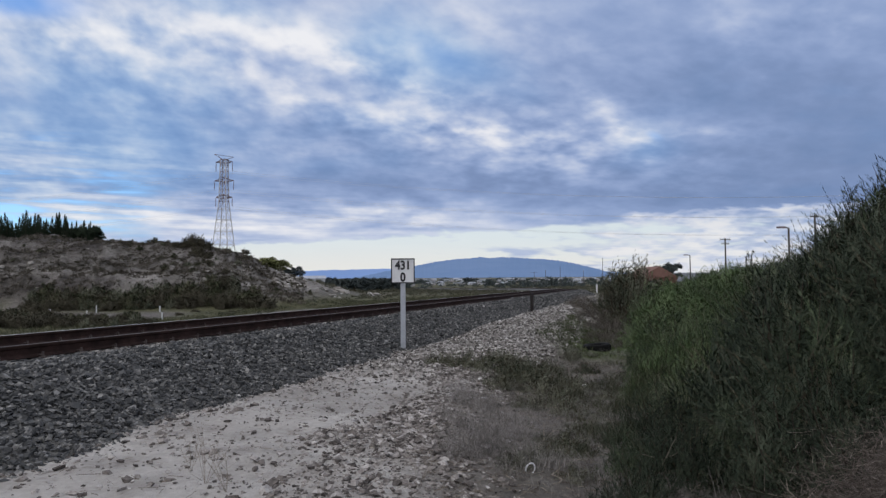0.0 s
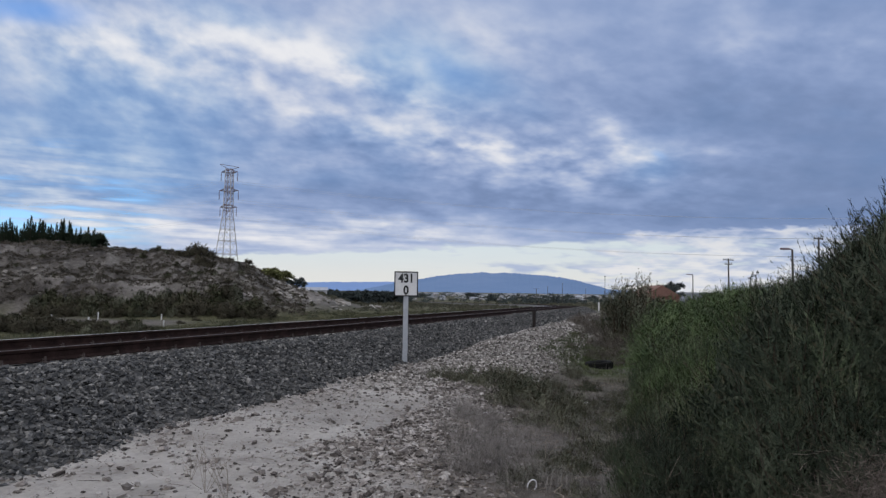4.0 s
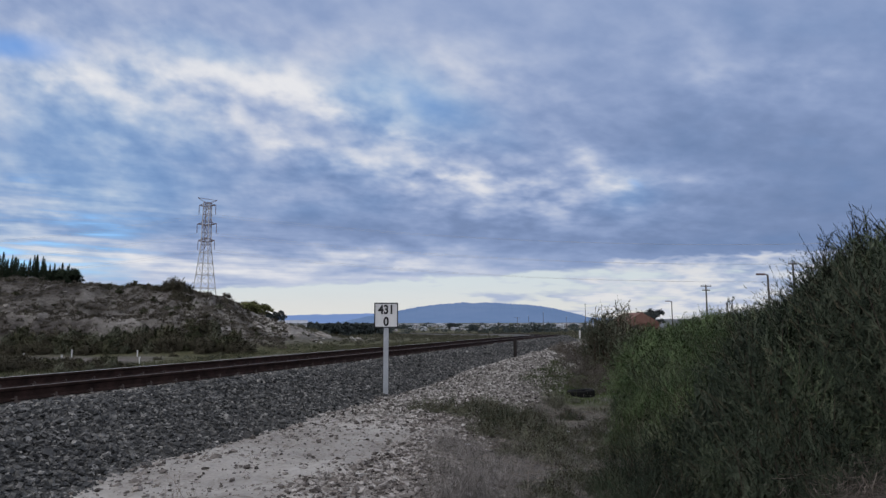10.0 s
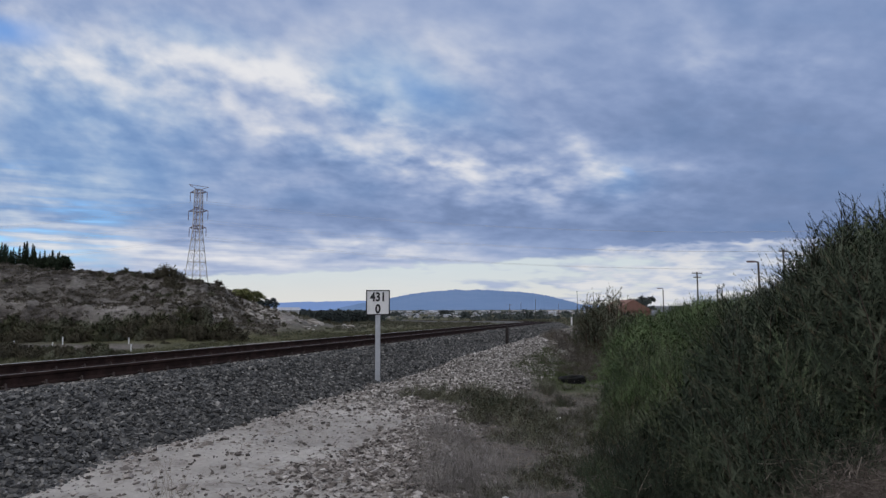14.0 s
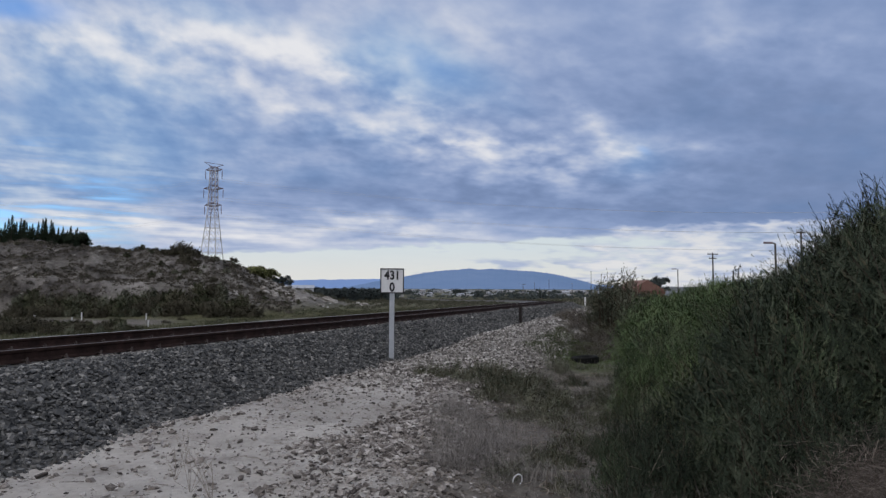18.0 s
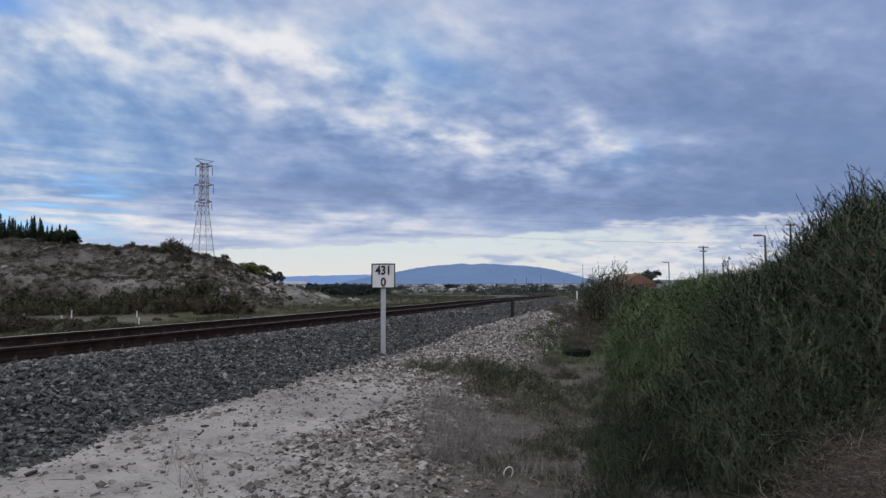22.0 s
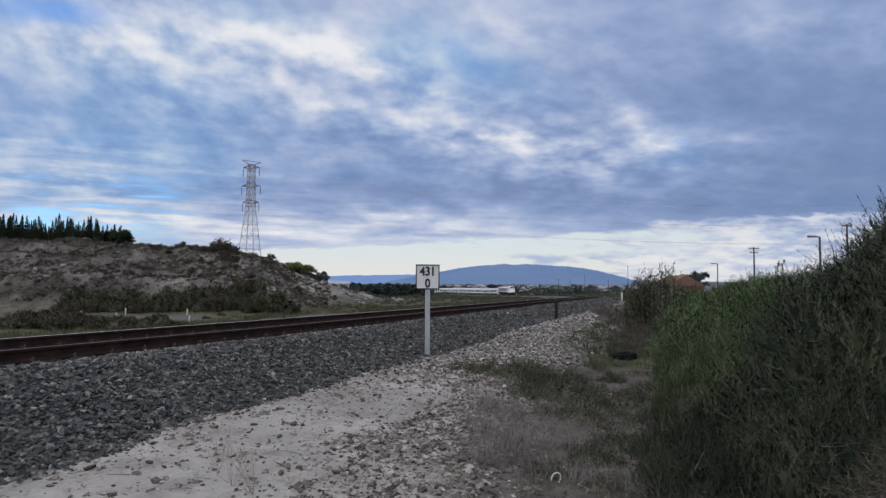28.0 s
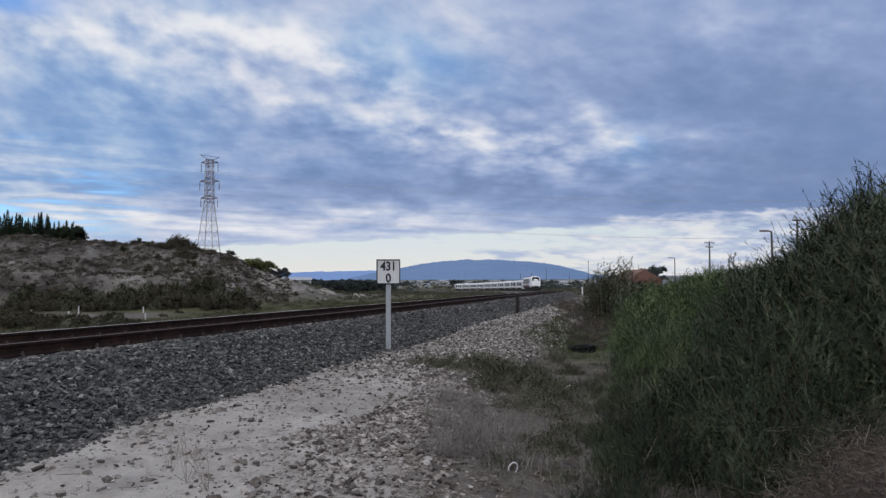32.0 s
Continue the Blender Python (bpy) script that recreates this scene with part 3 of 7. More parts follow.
# ---------------------------------------------------------------- ground sheet
def build_ground():
    az = np.concatenate([np.arange(-46, 46, 0.22), np.arange(46, 314, 3.0)])
    rr = np.concatenate([[0.0], 1.2 * 1.03 ** np.arange(0, 283)])
    A, R = np.meshgrid(np.radians(az), rr, indexing="ij")
    X, Y = R * np.sin(A), R * np.cos(A)
    Z = ground_z(X, Y)
    na, nr = X.shape
    idx = np.arange(na * nr).reshape(na, nr)
    a, b = idx, np.roll(idx, -1, 0)
    f = np.stack([a[:, :-1], a[:, 1:], b[:, 1:], b[:, :-1]], -1).reshape(-1, 4)
    me = mesh_from("ground", np.stack([X, Y, Z], -1).reshape(-1, 3), f, M_GROUND, smooth=True)
    s, l = track_coords(X, Y)
    x, y = X.ravel(), Y.ravel()
    n1, n2 = fbm(x * 0.7, y * 0.7, 21), fbm(x * 0.25, y * 0.25, 22)
    pale = smooth(l, 1.2, 2.0) * (1 - smooth(l + (n1 - 0.5) * 1.6, 4.6 + 0.9 * (1 - smooth(s, 5, 9)), 5.6 + 1.0 * (1 - smooth(s, 5, 9)))) * (1 - smooth(s, 55, 90))
    path = smooth(-l, 17, 20) * (1 - smooth(y + (n1 - 0.5) * 4, 43, 46)) * smooth(y, 33, 37) * smooth(x / np.maximum(y, 1), -0.62, -0.56) * (1 - smooth(x / np.maximum(y, 1), -0.42, -0.36))
    tan = np.exp(-((x + 9.3) / 1.9) ** 2 - ((y - 41 + (n1 - 0.5) * 3) / 5.5) ** 2)
    hl = hill(x, y) * smooth(-l, 12, 22)
    pale = pale * (1 - 0.65 * smooth(s, 13, 18))
    n3 = fbm(x * 0.35, y * 0.8, 25)
    streak = smooth(fbm(x * 0.8 + y * 0.25, y * 0.12, 33), 0.52, 0.66)
    ledge = np.exp(-((y + (fbm(x * 0.12, y * 0.12, 5) - 0.5) * 3 - 52.8) / 0.9) ** 2)
    bare = smooth(hl, 0.4, 2.0) * (0.02 + 0.42 * smooth(x / np.maximum(y, 1), -0.42, -0.34) * smooth(fbm(x * 1.1 + y * 0.5, y * 0.25, 37), 0.42, 0.62) + 0.30 * smooth(x / np.maximum(y, 1), -0.27, -0.22) + 0.22 * smooth(n3, 0.55, 0.70) + 0.26 * streak + 0.5 * ledge)
    pale = np.clip(pale * (0.72 + 0.28 * smooth(fbm(x * 1.3, y * 1.3, 27), 0.35, 0.6)) + bare * 0.6, 0, 1)
    green = np.clip(smooth(n2 + n1 * 0.4, 0.5, 0.85) * 0.8 + smooth(-l, 4.5, 6) * (1 - smooth(-l, 24, 30)) * 0.85, 0, 1) * (1 - pale)
    lush = smooth(s, 15.5, 17.5) * (1 - smooth(s, 22, 26)) * smooth(l, 4.5, 5.1) * (1 - smooth(l, 6.6, 7.4))
    green = np.clip(green * (1 - 0.85 * path) * (1 - 0.75 * smooth(l, 4, 5) * (1 - smooth(s, 14, 17))) + lush, 0, 1) * (1 - smooth(l, 6.7, 7.3) * (1 - smooth(s, 40, 60)))
    green = np.maximum(green, 0.92 * smooth(np.hypot(x, y), 70, 160))
    green = green * (1 - 0.85 * smooth(hl, 0.3, 1.2)) * (1 - smooth(tan, 0.2, 0.5))
    col = me.color_attributes.new("cover", "FLOAT_COLOR", "POINT")
    rgba = np.stack([pale, green, lush, 1 - smooth(hl, 0.2, 1.0)], -1).astype(np.float32)
    col.data.foreach_set("color", rgba.ravel())
    ob = new("ground", me)
    return tagged(ob, "dusty pale earth with dry grass and gravel", "ground", kind="structure")


def ground_material():
    m = bpy.data.materials.new("earth")
    m.use_nodes = True
    N, Lk = m.node_tree.nodes, m.node_tree.links
    bsdf = N["Principled BSDF"]
    bsdf.inputs["Roughness"].default_value = 0.95
    bsdf.inputs["Specular IOR Level"].default_value = 0.15
    at = N.new("ShaderNodeVertexColor")
    at.layer_name = "cover"
    sp = N.new("ShaderNodeSeparateColor")
    Lk.new(at.outputs[0], sp.inputs[0])
    co = N.new("ShaderNodeTexCoord")

    def noise_at(scale, detail=5):
        n = N.new("ShaderNodeTexNoise")
        n.inputs["Scale"].default_value, n.inputs["Detail"].default_value = scale, detail
        n.inputs["Roughness"].default_value = 0.65
        Lk.new(co.outputs["Object"], n.inputs["Vector"])
        return n.outputs["Fac"]

    def ramp_of(src, stops):
        r = N.new("ShaderNodeValToRGB")
        e = r.color_ramp.elements
        for i, (p, c) in enumerate(stops):
            el = e[i] if i < 2 else e.new(p)
            el.position, el.color = p, (*c, 1)
        Lk.new(src, r.inputs[0])
        return r.outputs[0]

    def blend(fac, a, b):
        n = N.new("ShaderNodeMix")
        n.data_type = "RGBA"
        Lk.new(fac, n.inputs[0]), Lk.new(a, n.inputs[6]), Lk.new(b, n.inputs[7])
        return n.outputs[2]
    n_a, n_b, n_c = noise_at(1.3), noise_at(14), noise_at(70, 3)
    mixn = N.new("ShaderNodeMath")
    mixn.operation = "MULTIPLY_ADD"
    Lk.new(n_b, mixn.inputs[0])
    mixn.inputs[1].default_value = 0.6
    Lk.new(n_a, mixn.inputs[2])
    v = mixn.outputs[0]
    dirt = ramp_of(v, [(0.5, (0.235, 0.210, 0.192)), (1.0, (0.56, 0.53, 0.50)), (0.74, (0.44, 0.408, 0.38))])
    soil = ramp_of(v, [(0.5, (0.062, 0.053, 0.046)), (1.0, (0.205, 0.185, 0.172)), (0.75, (0.125, 0.112, 0.103))])
    marl = ramp_of(v, [(0.60, (0.024, 0.021, 0.020)), (1.02, (0.15, 0.136, 0.13)), (0.76, (0.05, 0.044, 0.042)), (0.88, (0.082, 0.073, 0.07))])
    green = ramp_of(v, [(0.5, (0.034, 0.035, 0.021)), (1.0, (0.12, 0.115, 0.066)), (0.75, (0.072, 0.072, 0.040))])
    lush = ramp_of(v, [(0.5, (0.035, 0.055, 0.016)), (1.0, (0.085, 0.11, 0.04))])
    c = blend(at.outputs[1], marl, soil)
    c = blend(sp.outputs[1], c, green)
    c = blend(sp.outputs[2], c, lush)
    c = blend(sp.outputs[0], c, dirt)
    Lk.new(c, bsdf.inputs["Base Color"])
    bump = N.new("ShaderNodeBump")
    bump.inputs["Strength"].default_value, bump.inputs["Distance"].default_value = 0.9, 0.04
    hsum = N.new("ShaderNodeMath")
    hsum.operation = "ADD"
    Lk.new(n_b, hsum.inputs[0]), Lk.new(n_c, hsum.inputs[1])
    Lk.new(hsum.outputs[0], bump.inputs["Height"])
    Lk.new(bump.outputs[0], bsdf.inputs["Normal"])
    return m


M_GROUND = ground_material()
build_ground()


def build_bed():
    """Ballast bed: crown under the sleepers and a slope on both sides."""
    prof = [(-4.7, -0.86), (-3.2, -0.24), (-2.6, -0.2), (0.72, -0.2), (1.0, -0.23), (2.55, -0.84)]
    ss = np.concatenate([np.arange(-40, 60, 0.5), np.arange(60, 1290, 6.0)])
    V = []
    for l, z in prof:
        jit = (fbm(ss * 1.3, ss * 0 + l * 3, 31) - 0.5) * 0.10
        taper = np.where(l > 2, 0.25 * (1 - smooth(ss, 3, 7)) - 0.12 * smooth(ss, 9, 16), 0)
        V.append(track(ss, l + taper + (jit if abs(l) > 1 else 0), z + jit * 0.4))
    V = np.stack(V, 1)
    n, k = V.shape[:2]
    idx = np.arange(n * k).reshape(n, k)
    f = np.stack([idx[:-1, :-1], idx[:-1, 1:], idx[1:, 1:], idx[1:, :-1]], -1).reshape(-1, 4)
    ob = new("ballast_bed", mesh_from("ballast_bed", V.reshape(-1, 3), f, M_BED, smooth=True))
    return tagged(ob, "long bank of grey crushed track ballast", "ballast", kind="structure")


bed = build_bed()


def bed_surface(s, l):
    """Height of the ballast over the rail's top at l."""
    taper = 0.25 * (1 - smooth(s, 3, 7)) - 0.12 * smooth(s, 9, 16)
    foot = 2.55 + taper
    return np.where(l < 0.72, -0.2, np.where(l < 1.0, -0.2 - 0.03 * (l - 0.72) / 0.28, -0.23 - 0.61 * (l - 1.0) / (foot - 1.0)))


# ---------------------------------------------------------------- rails and sleepers
def build_rail(l0, label, top):
    # a rounded flat-bottom section
    half = [(0.075, -0.172), (0.075, -0.161), (0.03, -0.148), (0.009, -0.13), (0.009, -0.055), (0.032, -0.04), (0.036, -0.012), (0.028, -0.002)]
    sec = [(x, z) for x, z in half] + [(-x, z) for x, z in half[::-1]]
    ss = np.concatenate([np.arange(-40, 120, 1.0), np.arange(120, 700, 4.0)])
    V = np.stack([track(ss, l0 + x, z) for x, z in sec], 1)
    n, k = V.shape[:2]
    base = empty("rail")
    for name, cols, text in (("head", [4, 5, 6, 7, 8, 9, 10], "worn rail head"), ("web", [3, 11], ""), ("foot", [12, 13, 14, 15, 0, 1, 2], "")):
        f, mi = [], []
        for c in cols:
            a = np.arange(n - 1) * k
            f.append(np.stack([a + c, a + (c + 1) % k, a + k + (c + 1) % k, a + k + c], -1))
            mi.append(np.full(n - 1, 1 if c == 7 else 0, np.int32))
        me = mesh_from(name, V.reshape(-1, 3), np.concatenate(f), [M_RUST, top])
        me.polygons.foreach_set("material_index", np.concatenate(mi))
        part_mesh(name, me, base, text)
    return tagged(base, label, "rail", "running rails of the single track")


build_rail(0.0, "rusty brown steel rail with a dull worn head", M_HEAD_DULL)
build_rail(-GAUGE, "rusty steel rail with a pale painted shine on its worn head", M_HEAD_SHINE)


def build_sleepers():
    base = empty("sleeper")
    bm = box(bmesh.new(), (-0.15, -1.30, -0.40), (0.15, 1.30, -0.186), 0.015)
    part("block", bm, M_CONCRETE, base)
    for y in (GAUGE / 2, -GAUGE / 2):
        for side in (1, -1):
            bm = bmesh.new()
            yy = y + side * 0.11
            box(bm, (-0.05, yy - 0.035, -0.187), (0.05, yy + 0.035, -0.165), 0.006)
            bar(bm, (0, yy, -0.18), (0, yy, -0.105), 0.016, 6)
            box(bm, (-0.03, min(yy, yy - side * 0.06), -0.152), (0.03, max(yy, yy - side * 0.06), -0.134), 0.004)
            part("rail_clip", bm, M_CLIP, base, "rusty bolt and clip" if y > 0 and side > 0 else "")
    tagged(base, "concrete sleeper sunk in grey ballast under the rails", "sleeper", "sleepers of the single track")
    poses = []
    for i in range(-16, 130):
        s = 6.519 + 0.6 * i
        p = track(s, -GAUGE / 2)
        th = float(np.interp(s, TS, _th))
        poses.append(Matrix.Translation([float(v) for v in p]) @ Matrix.Rotation(math.pi / 2 - th, 4, "Z"))
    base.matrix_world = poses[0]
    for m in poses[1:]:
        copy_thing(base, m)


build_sleepers()


# ---------------------------------------------------------------- kilometre post
def build_sign():
    at = ground_point(-0.90, 14.97)
    base = empty("kilometre_post", Matrix.Translation(at) @ pose(0, 0, 0, 0, 0, 2))
    bm = box(bmesh.new(), (-0.055, -0.03, -0.3), (0.055, 0.03, 1.70), 0.008)
    part("post", bm, M_GALV, base, "galvanised steel post")
    bm = box(bmesh.new(), (-0.262, -0.052, 1.575), (0.262, -0.032, 2.125), 0.006)
    plate = part("plate", bm, M_WHITE, base, "square white enamel plate")
    bm = bmesh.new()
    w, h0, h1, t = 0.264, 1.573, 2.127, 0.024
    for lo, hi in (((-w, 0, h0), (w, 0, h0 + t)), ((-w, 0, h1 - t), (w, 0, h1)), ((-w, 0, h0 + t), (-w + t, 0, h1 - t)), ((w - t, 0, h0 + t), (w, 0, h1 - t))):
        box(bm, (lo[0], -0.060, lo[2]), (hi[0], -0.0535, hi[2]))
    part("border", bm, M_BLACK, plate, "black painted border")
    for txt, z, size in (("431", 1.885, 0.27), ("0", 1.62, 0.27)):
        cu = bpy.data.curves.new("number", "FONT")
        cu.body, cu.size, cu.align_x, cu.extrude, cu.offset = txt, size, "CENTER", 0.003, 0.009
        cu.materials.append(M_BLACK)
        ob = new("number", cu)
        ob.parent = plate
        ob.matrix_local = pose(0.0, -0.0565, z, 90, 0, 0) @ Matrix.Diagonal((0.86, 1, 1, 1))
        tagged(ob, "black digits " + txt)
    tagged(base, "kilometre post with a white plate reading 431 0", "sign")


build_sign()


# ---------------------------------------------------------------- distance: mountains
def build_ridge(name, dist, outline, base_z, mat, label, seed):
    """A mountain with its crest along an outline of (side, height) slopes; it falls away to front and back."""
    us = np.linspace(outline[0][0], outline[-1][0], 320)
    hs = lerp_table(us, outline)
    hs = hs + (fbm(us * 900, us * 0 + seed, seed, 4) - 0.5) * 0.0022 * np.clip(hs * 60, 0, 1)
    rows = []
    for k, (dd, p) in enumerate(((-0.22, 0.0), (-0.14, 0.30), (-0.07, 0.68), (-0.02, 0.94), (0, 1.0), (0.05, 0.8), (0.2, 0.0))):
        d = dist * (1 + dd)
        gully = 1 + (fbm(us * 60, us * 0 + k * 0.6, seed + 7, 3) - 0.5) * (0.16 if 0 < p < 1 else 0)
        z = EYE + hs * dist * p * gully
        rows.append(np.stack([us * d, np.full_like(us, d), np.where(p == 0, base_z, np.minimum(z, EYE + hs * dist))], -1))
    V = np.stack(rows, 0)
    n, k = V.shape[:2]
    idx = np.arange(n * k).reshape(n, k)
    f = np.stack([idx[:-1, :-1], idx[:-1, 1:], idx[1:, 1:], idx[1:, :-1]], -1).reshape(-1, 4)
    return tagged(new(name, mesh_from(name, V.reshape(-1, 3), f, mat, smooth=True)), label, "mountain", kind="structure")


def slopes(pts):
    return [((x - 784) / 1184, (498 - 0.007 * (x - 784) - y) / 1184) for x, y in pts]


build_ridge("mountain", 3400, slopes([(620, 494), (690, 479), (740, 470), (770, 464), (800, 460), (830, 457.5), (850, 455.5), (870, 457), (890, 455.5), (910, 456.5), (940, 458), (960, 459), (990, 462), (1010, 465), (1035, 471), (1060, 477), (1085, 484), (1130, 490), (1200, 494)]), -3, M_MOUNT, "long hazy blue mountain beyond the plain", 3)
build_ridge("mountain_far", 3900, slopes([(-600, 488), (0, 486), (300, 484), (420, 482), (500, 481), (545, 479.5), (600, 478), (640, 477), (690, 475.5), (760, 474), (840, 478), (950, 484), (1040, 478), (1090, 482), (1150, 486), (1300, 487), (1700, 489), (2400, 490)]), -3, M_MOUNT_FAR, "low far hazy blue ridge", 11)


# ---------------------------------------------------------------- train
def car_frame(s):
    """Pose of a vehicle whose middle stands at s, looking towards falling s."""
    p = [float(v) for v in track(s, -GAUGE / 2)]
    th = float(np.interp(s, TS, _th))
    return Matrix.Translation(p) @ Matrix.Rotation(-math.pi / 2 - th, 4, "Z")


def hull(sections):
    """A skin over cross-sections [(x, [(y, z), ...])], closed at both ends."""
    bm = bmesh.new()
    rings = [[bm.verts.new((x, y, z)) for y, z in pts] for x, pts in sections]
    for a, b in zip(rings, rings[1:]):
        for i in range(len(a)):
            j = (i + 1) % len(a)
            bm.faces.new((a[i], a[j], b[j], b[i]))
    bm.faces.new(rings[0][::-1])
    bm.faces.new(rings[-1])
    bmesh.ops.recalc_face_normals(bm, faces=bm.faces)
    return bm


def body_ring(half, z0, z1, crown=0.45, squeeze=1.0):
    pts = [(half * 0.94, z0), (half, z0 + 0.3), (half, z1 - crown), (half * 0.86, z1 - crown * 0.4), (half * 0.5, z1 - 0.05), (0, z1)]
    pts = [(y * squeeze, z) for y, z in pts]
    return pts + [(-y, z) for y, z in pts[::-1] if y > 0]


def wheelset(name, parent, x, r=0.46):
    bm = bmesh.new()
    for y in (0.80, -0.80):
        bar(bm, (x, y - 0.065, r), (x, y + 0.065, r), r, 20)
    bar(bm, (x, -0.8, r), (x, 0.8, r), 0.08, 8)
    return part(name, bm, M_UNDER, parent)


def build_coach():
    base = empty("coach")
    L = 6.4
    bm = hull([(-L, body_ring(1.44, 0.55, 3.30, 0.5, 0.94)), (-L + 0.15, body_ring(1.47, 0.5, 3.36)), (L - 0.15, body_ring(1.47, 0.5, 3.36)), (L, body_ring(1.44, 0.55, 3.30, 0.5, 0.94))])
    body = part("body", bm, M_TRAIN, base, "white coach body")
    for side in (1, -1):
        for i in range(3):
            x = -5.7 + i * 3.55
            bm = box(bmesh.new(), (x, side * 1.46, 1.45), (x + 2.3, side * 1.485, 2.6), 0.01)
            part("window", bm, M_GLASS_DARK, body, "dark tinted window")
        bm = box(bmesh.new(), (5.0, side * 1.46, 0.75), (5.75, side * 1.49, 2.65), 0.01)
        part("door", bm, M_TRAIN_GREY, body, "grey entrance door")
        bm = box(bmesh.new(), (-6.1, side * 1.462, 0.5), (4.9, side * 1.482, 0.92), 0.01)
        part("skirt", bm, M_UNDER, body, "dark lower skirt")
    wheelset("wheelset", base, -6.5, 0.42)
    bm = box(bmesh.new(), (-6.75, -1.15, 0.7), (-6.4, 1.15, 2.9), 0.03)
    part("gangway", bm, M_UNDER, base, "dark rubber gangway")
    tagged(base, "white passenger coach with a dark band of windows", "train coach", "coaches of the passing train")
    return base


def build_loco():
    base = empty("locomotive")
    bm = hull([(-9.9, body_ring(1.38, 1.1, 3.9)), (-9.7, body_ring(1.45, 0.95, 4.05)), (6.4, body_ring(1.45, 0.95, 4.15)), (7.6, body_ring(1.45, 0.95, 4.35, 0.6)), (8.6, body_ring(1.42, 0.95, 4.2, 0.7)),
               (9.45, body_ring(1.36, 0.95, 3.3, 0.6)), (9.9, body_ring(1.26, 0.95, 2.5, 0.5)), (10.1, body_ring(1.05, 1.0, 1.9, 0.4))])
    body = part("body", bm, M_TRAIN, base, "white locomotive body with a sloping nose")
    for side in (1, -1):
        part("lower_panel", box(bmesh.new(), (-9.5, side * 1.44, 0.96), (8.4, side * 1.456, 1.34), 0.006), M_UNDER, body, "dark lower side panel")
    # windscreen follows the slope of the nose
    bm = bmesh.new()
    v = [bm.verts.new(p) for p in ((9.62, 1.12, 2.98), (9.62, -1.12, 2.98), (8.88, -0.9, 4.02), (8.88, 0.9, 4.02), (9.36, 1.1, 3.0), (9.36, -1.1, 3.0), (8.6, -0.85, 3.9), (8.6, 0.85, 3.9))]
    for q in ((0, 1, 2, 3), (7, 6, 5, 4), (0, 4, 5, 1), (1, 5, 6, 2), (2, 6, 7, 3), (3, 7, 4, 0)):
        bm.faces.new([v[i] for i in q])
    part("windscreen", bm, M_GLASS_DARK, body, "dark windscreen")
    bm = box(bmesh.new(), (9.88, -1.1, 1.42), (10.06, 1.1, 1.72), 0.03)
    part("nose_band", bm, M_TRAIN_PURPLE, body, "plum band across the nose")
    for side in (1, -1):
        bm = box(bmesh.new(), (-9.4, side * 1.448, 1.35), (6.2, side * 1.468, 1.75), 0.008)
        part("side_band", bm, M_TRAIN_PURPLE, body, "plum side stripe")
        bm = box(bmesh.new(), (6.9, side * 1.445, 2.55), (7.9, side * 1.475, 3.3), 0.01)
        part("cab_window", bm, M_GLASS_DARK, body, "dark cab window")
        for i in range(4):
            bm = box(bmesh.new(), (-8.9 + i * 3.6, side * 1.446, 2.0), (-5.7 + i * 3.6, side * 1.47, 3.5), 0.01)
            part("grille", bm, M_TRAIN_GREY, body, "grey ventilation grille")
        bm = bmesh.new()
        bar(bm, (9.95, side * 0.85, 1.32), (10.12, side * 0.85, 1.30), 0.13, 12)
        part("headlight", bm, M_LAMP, body, "lit white headlight")
    bm = box(bmesh.new(), (-8.5, -0.8, 3.98), (5.5, 0.8, 4.22), 0.05)
    part("roof_box", bm, M_TRAIN_PURPLE, body, "plum roof equipment")
    bm = box(bmesh.new(), (9.2, -1.36, 0.18), (10.2, 1.36, 1.42), 0.08)
    part("snow_plough", bm, M_UNDER, base, "black plough under the nose")
    for x in (-6.2, 6.0):
        bm = box(bmesh.new(), (x - 2.1, -1.2, 0.45), (x + 2.1, 1.2, 1.0), 0.08)
        bogie = part("bogie", bm, M_UNDER, base, "black bogie")
        for dx in (-1.4, 1.4):
            wheelset("wheelset", bogie, x + dx, 0.54)
    bm = box(bmesh.new(), (-3.6, -1.3, 0.4), (3.4, 1.3, 1.0), 0.08)
    part("fuel_tank", bm, M_UNDER, base, "black fuel tank")
    tagged(base, "white diesel locomotive with plum stripes pulling coaches", "locomotive")
    return base


loco = build_loco()
coach = build_coach()
coaches = [coach] + [copy_thing(coach, Matrix.Identity(4)) for _ in range(9)]
SPEED, FRONT = 30.2, 195.5           # metres a second; place of the nose at the last moment


def nose_at(t):
    return FRONT + SPEED * (32.0 - t)


# ---------------------------------------------------------------- pylon and cables
PYLON = (-75.5, 230.0)
PYLON_TOP = 45.2


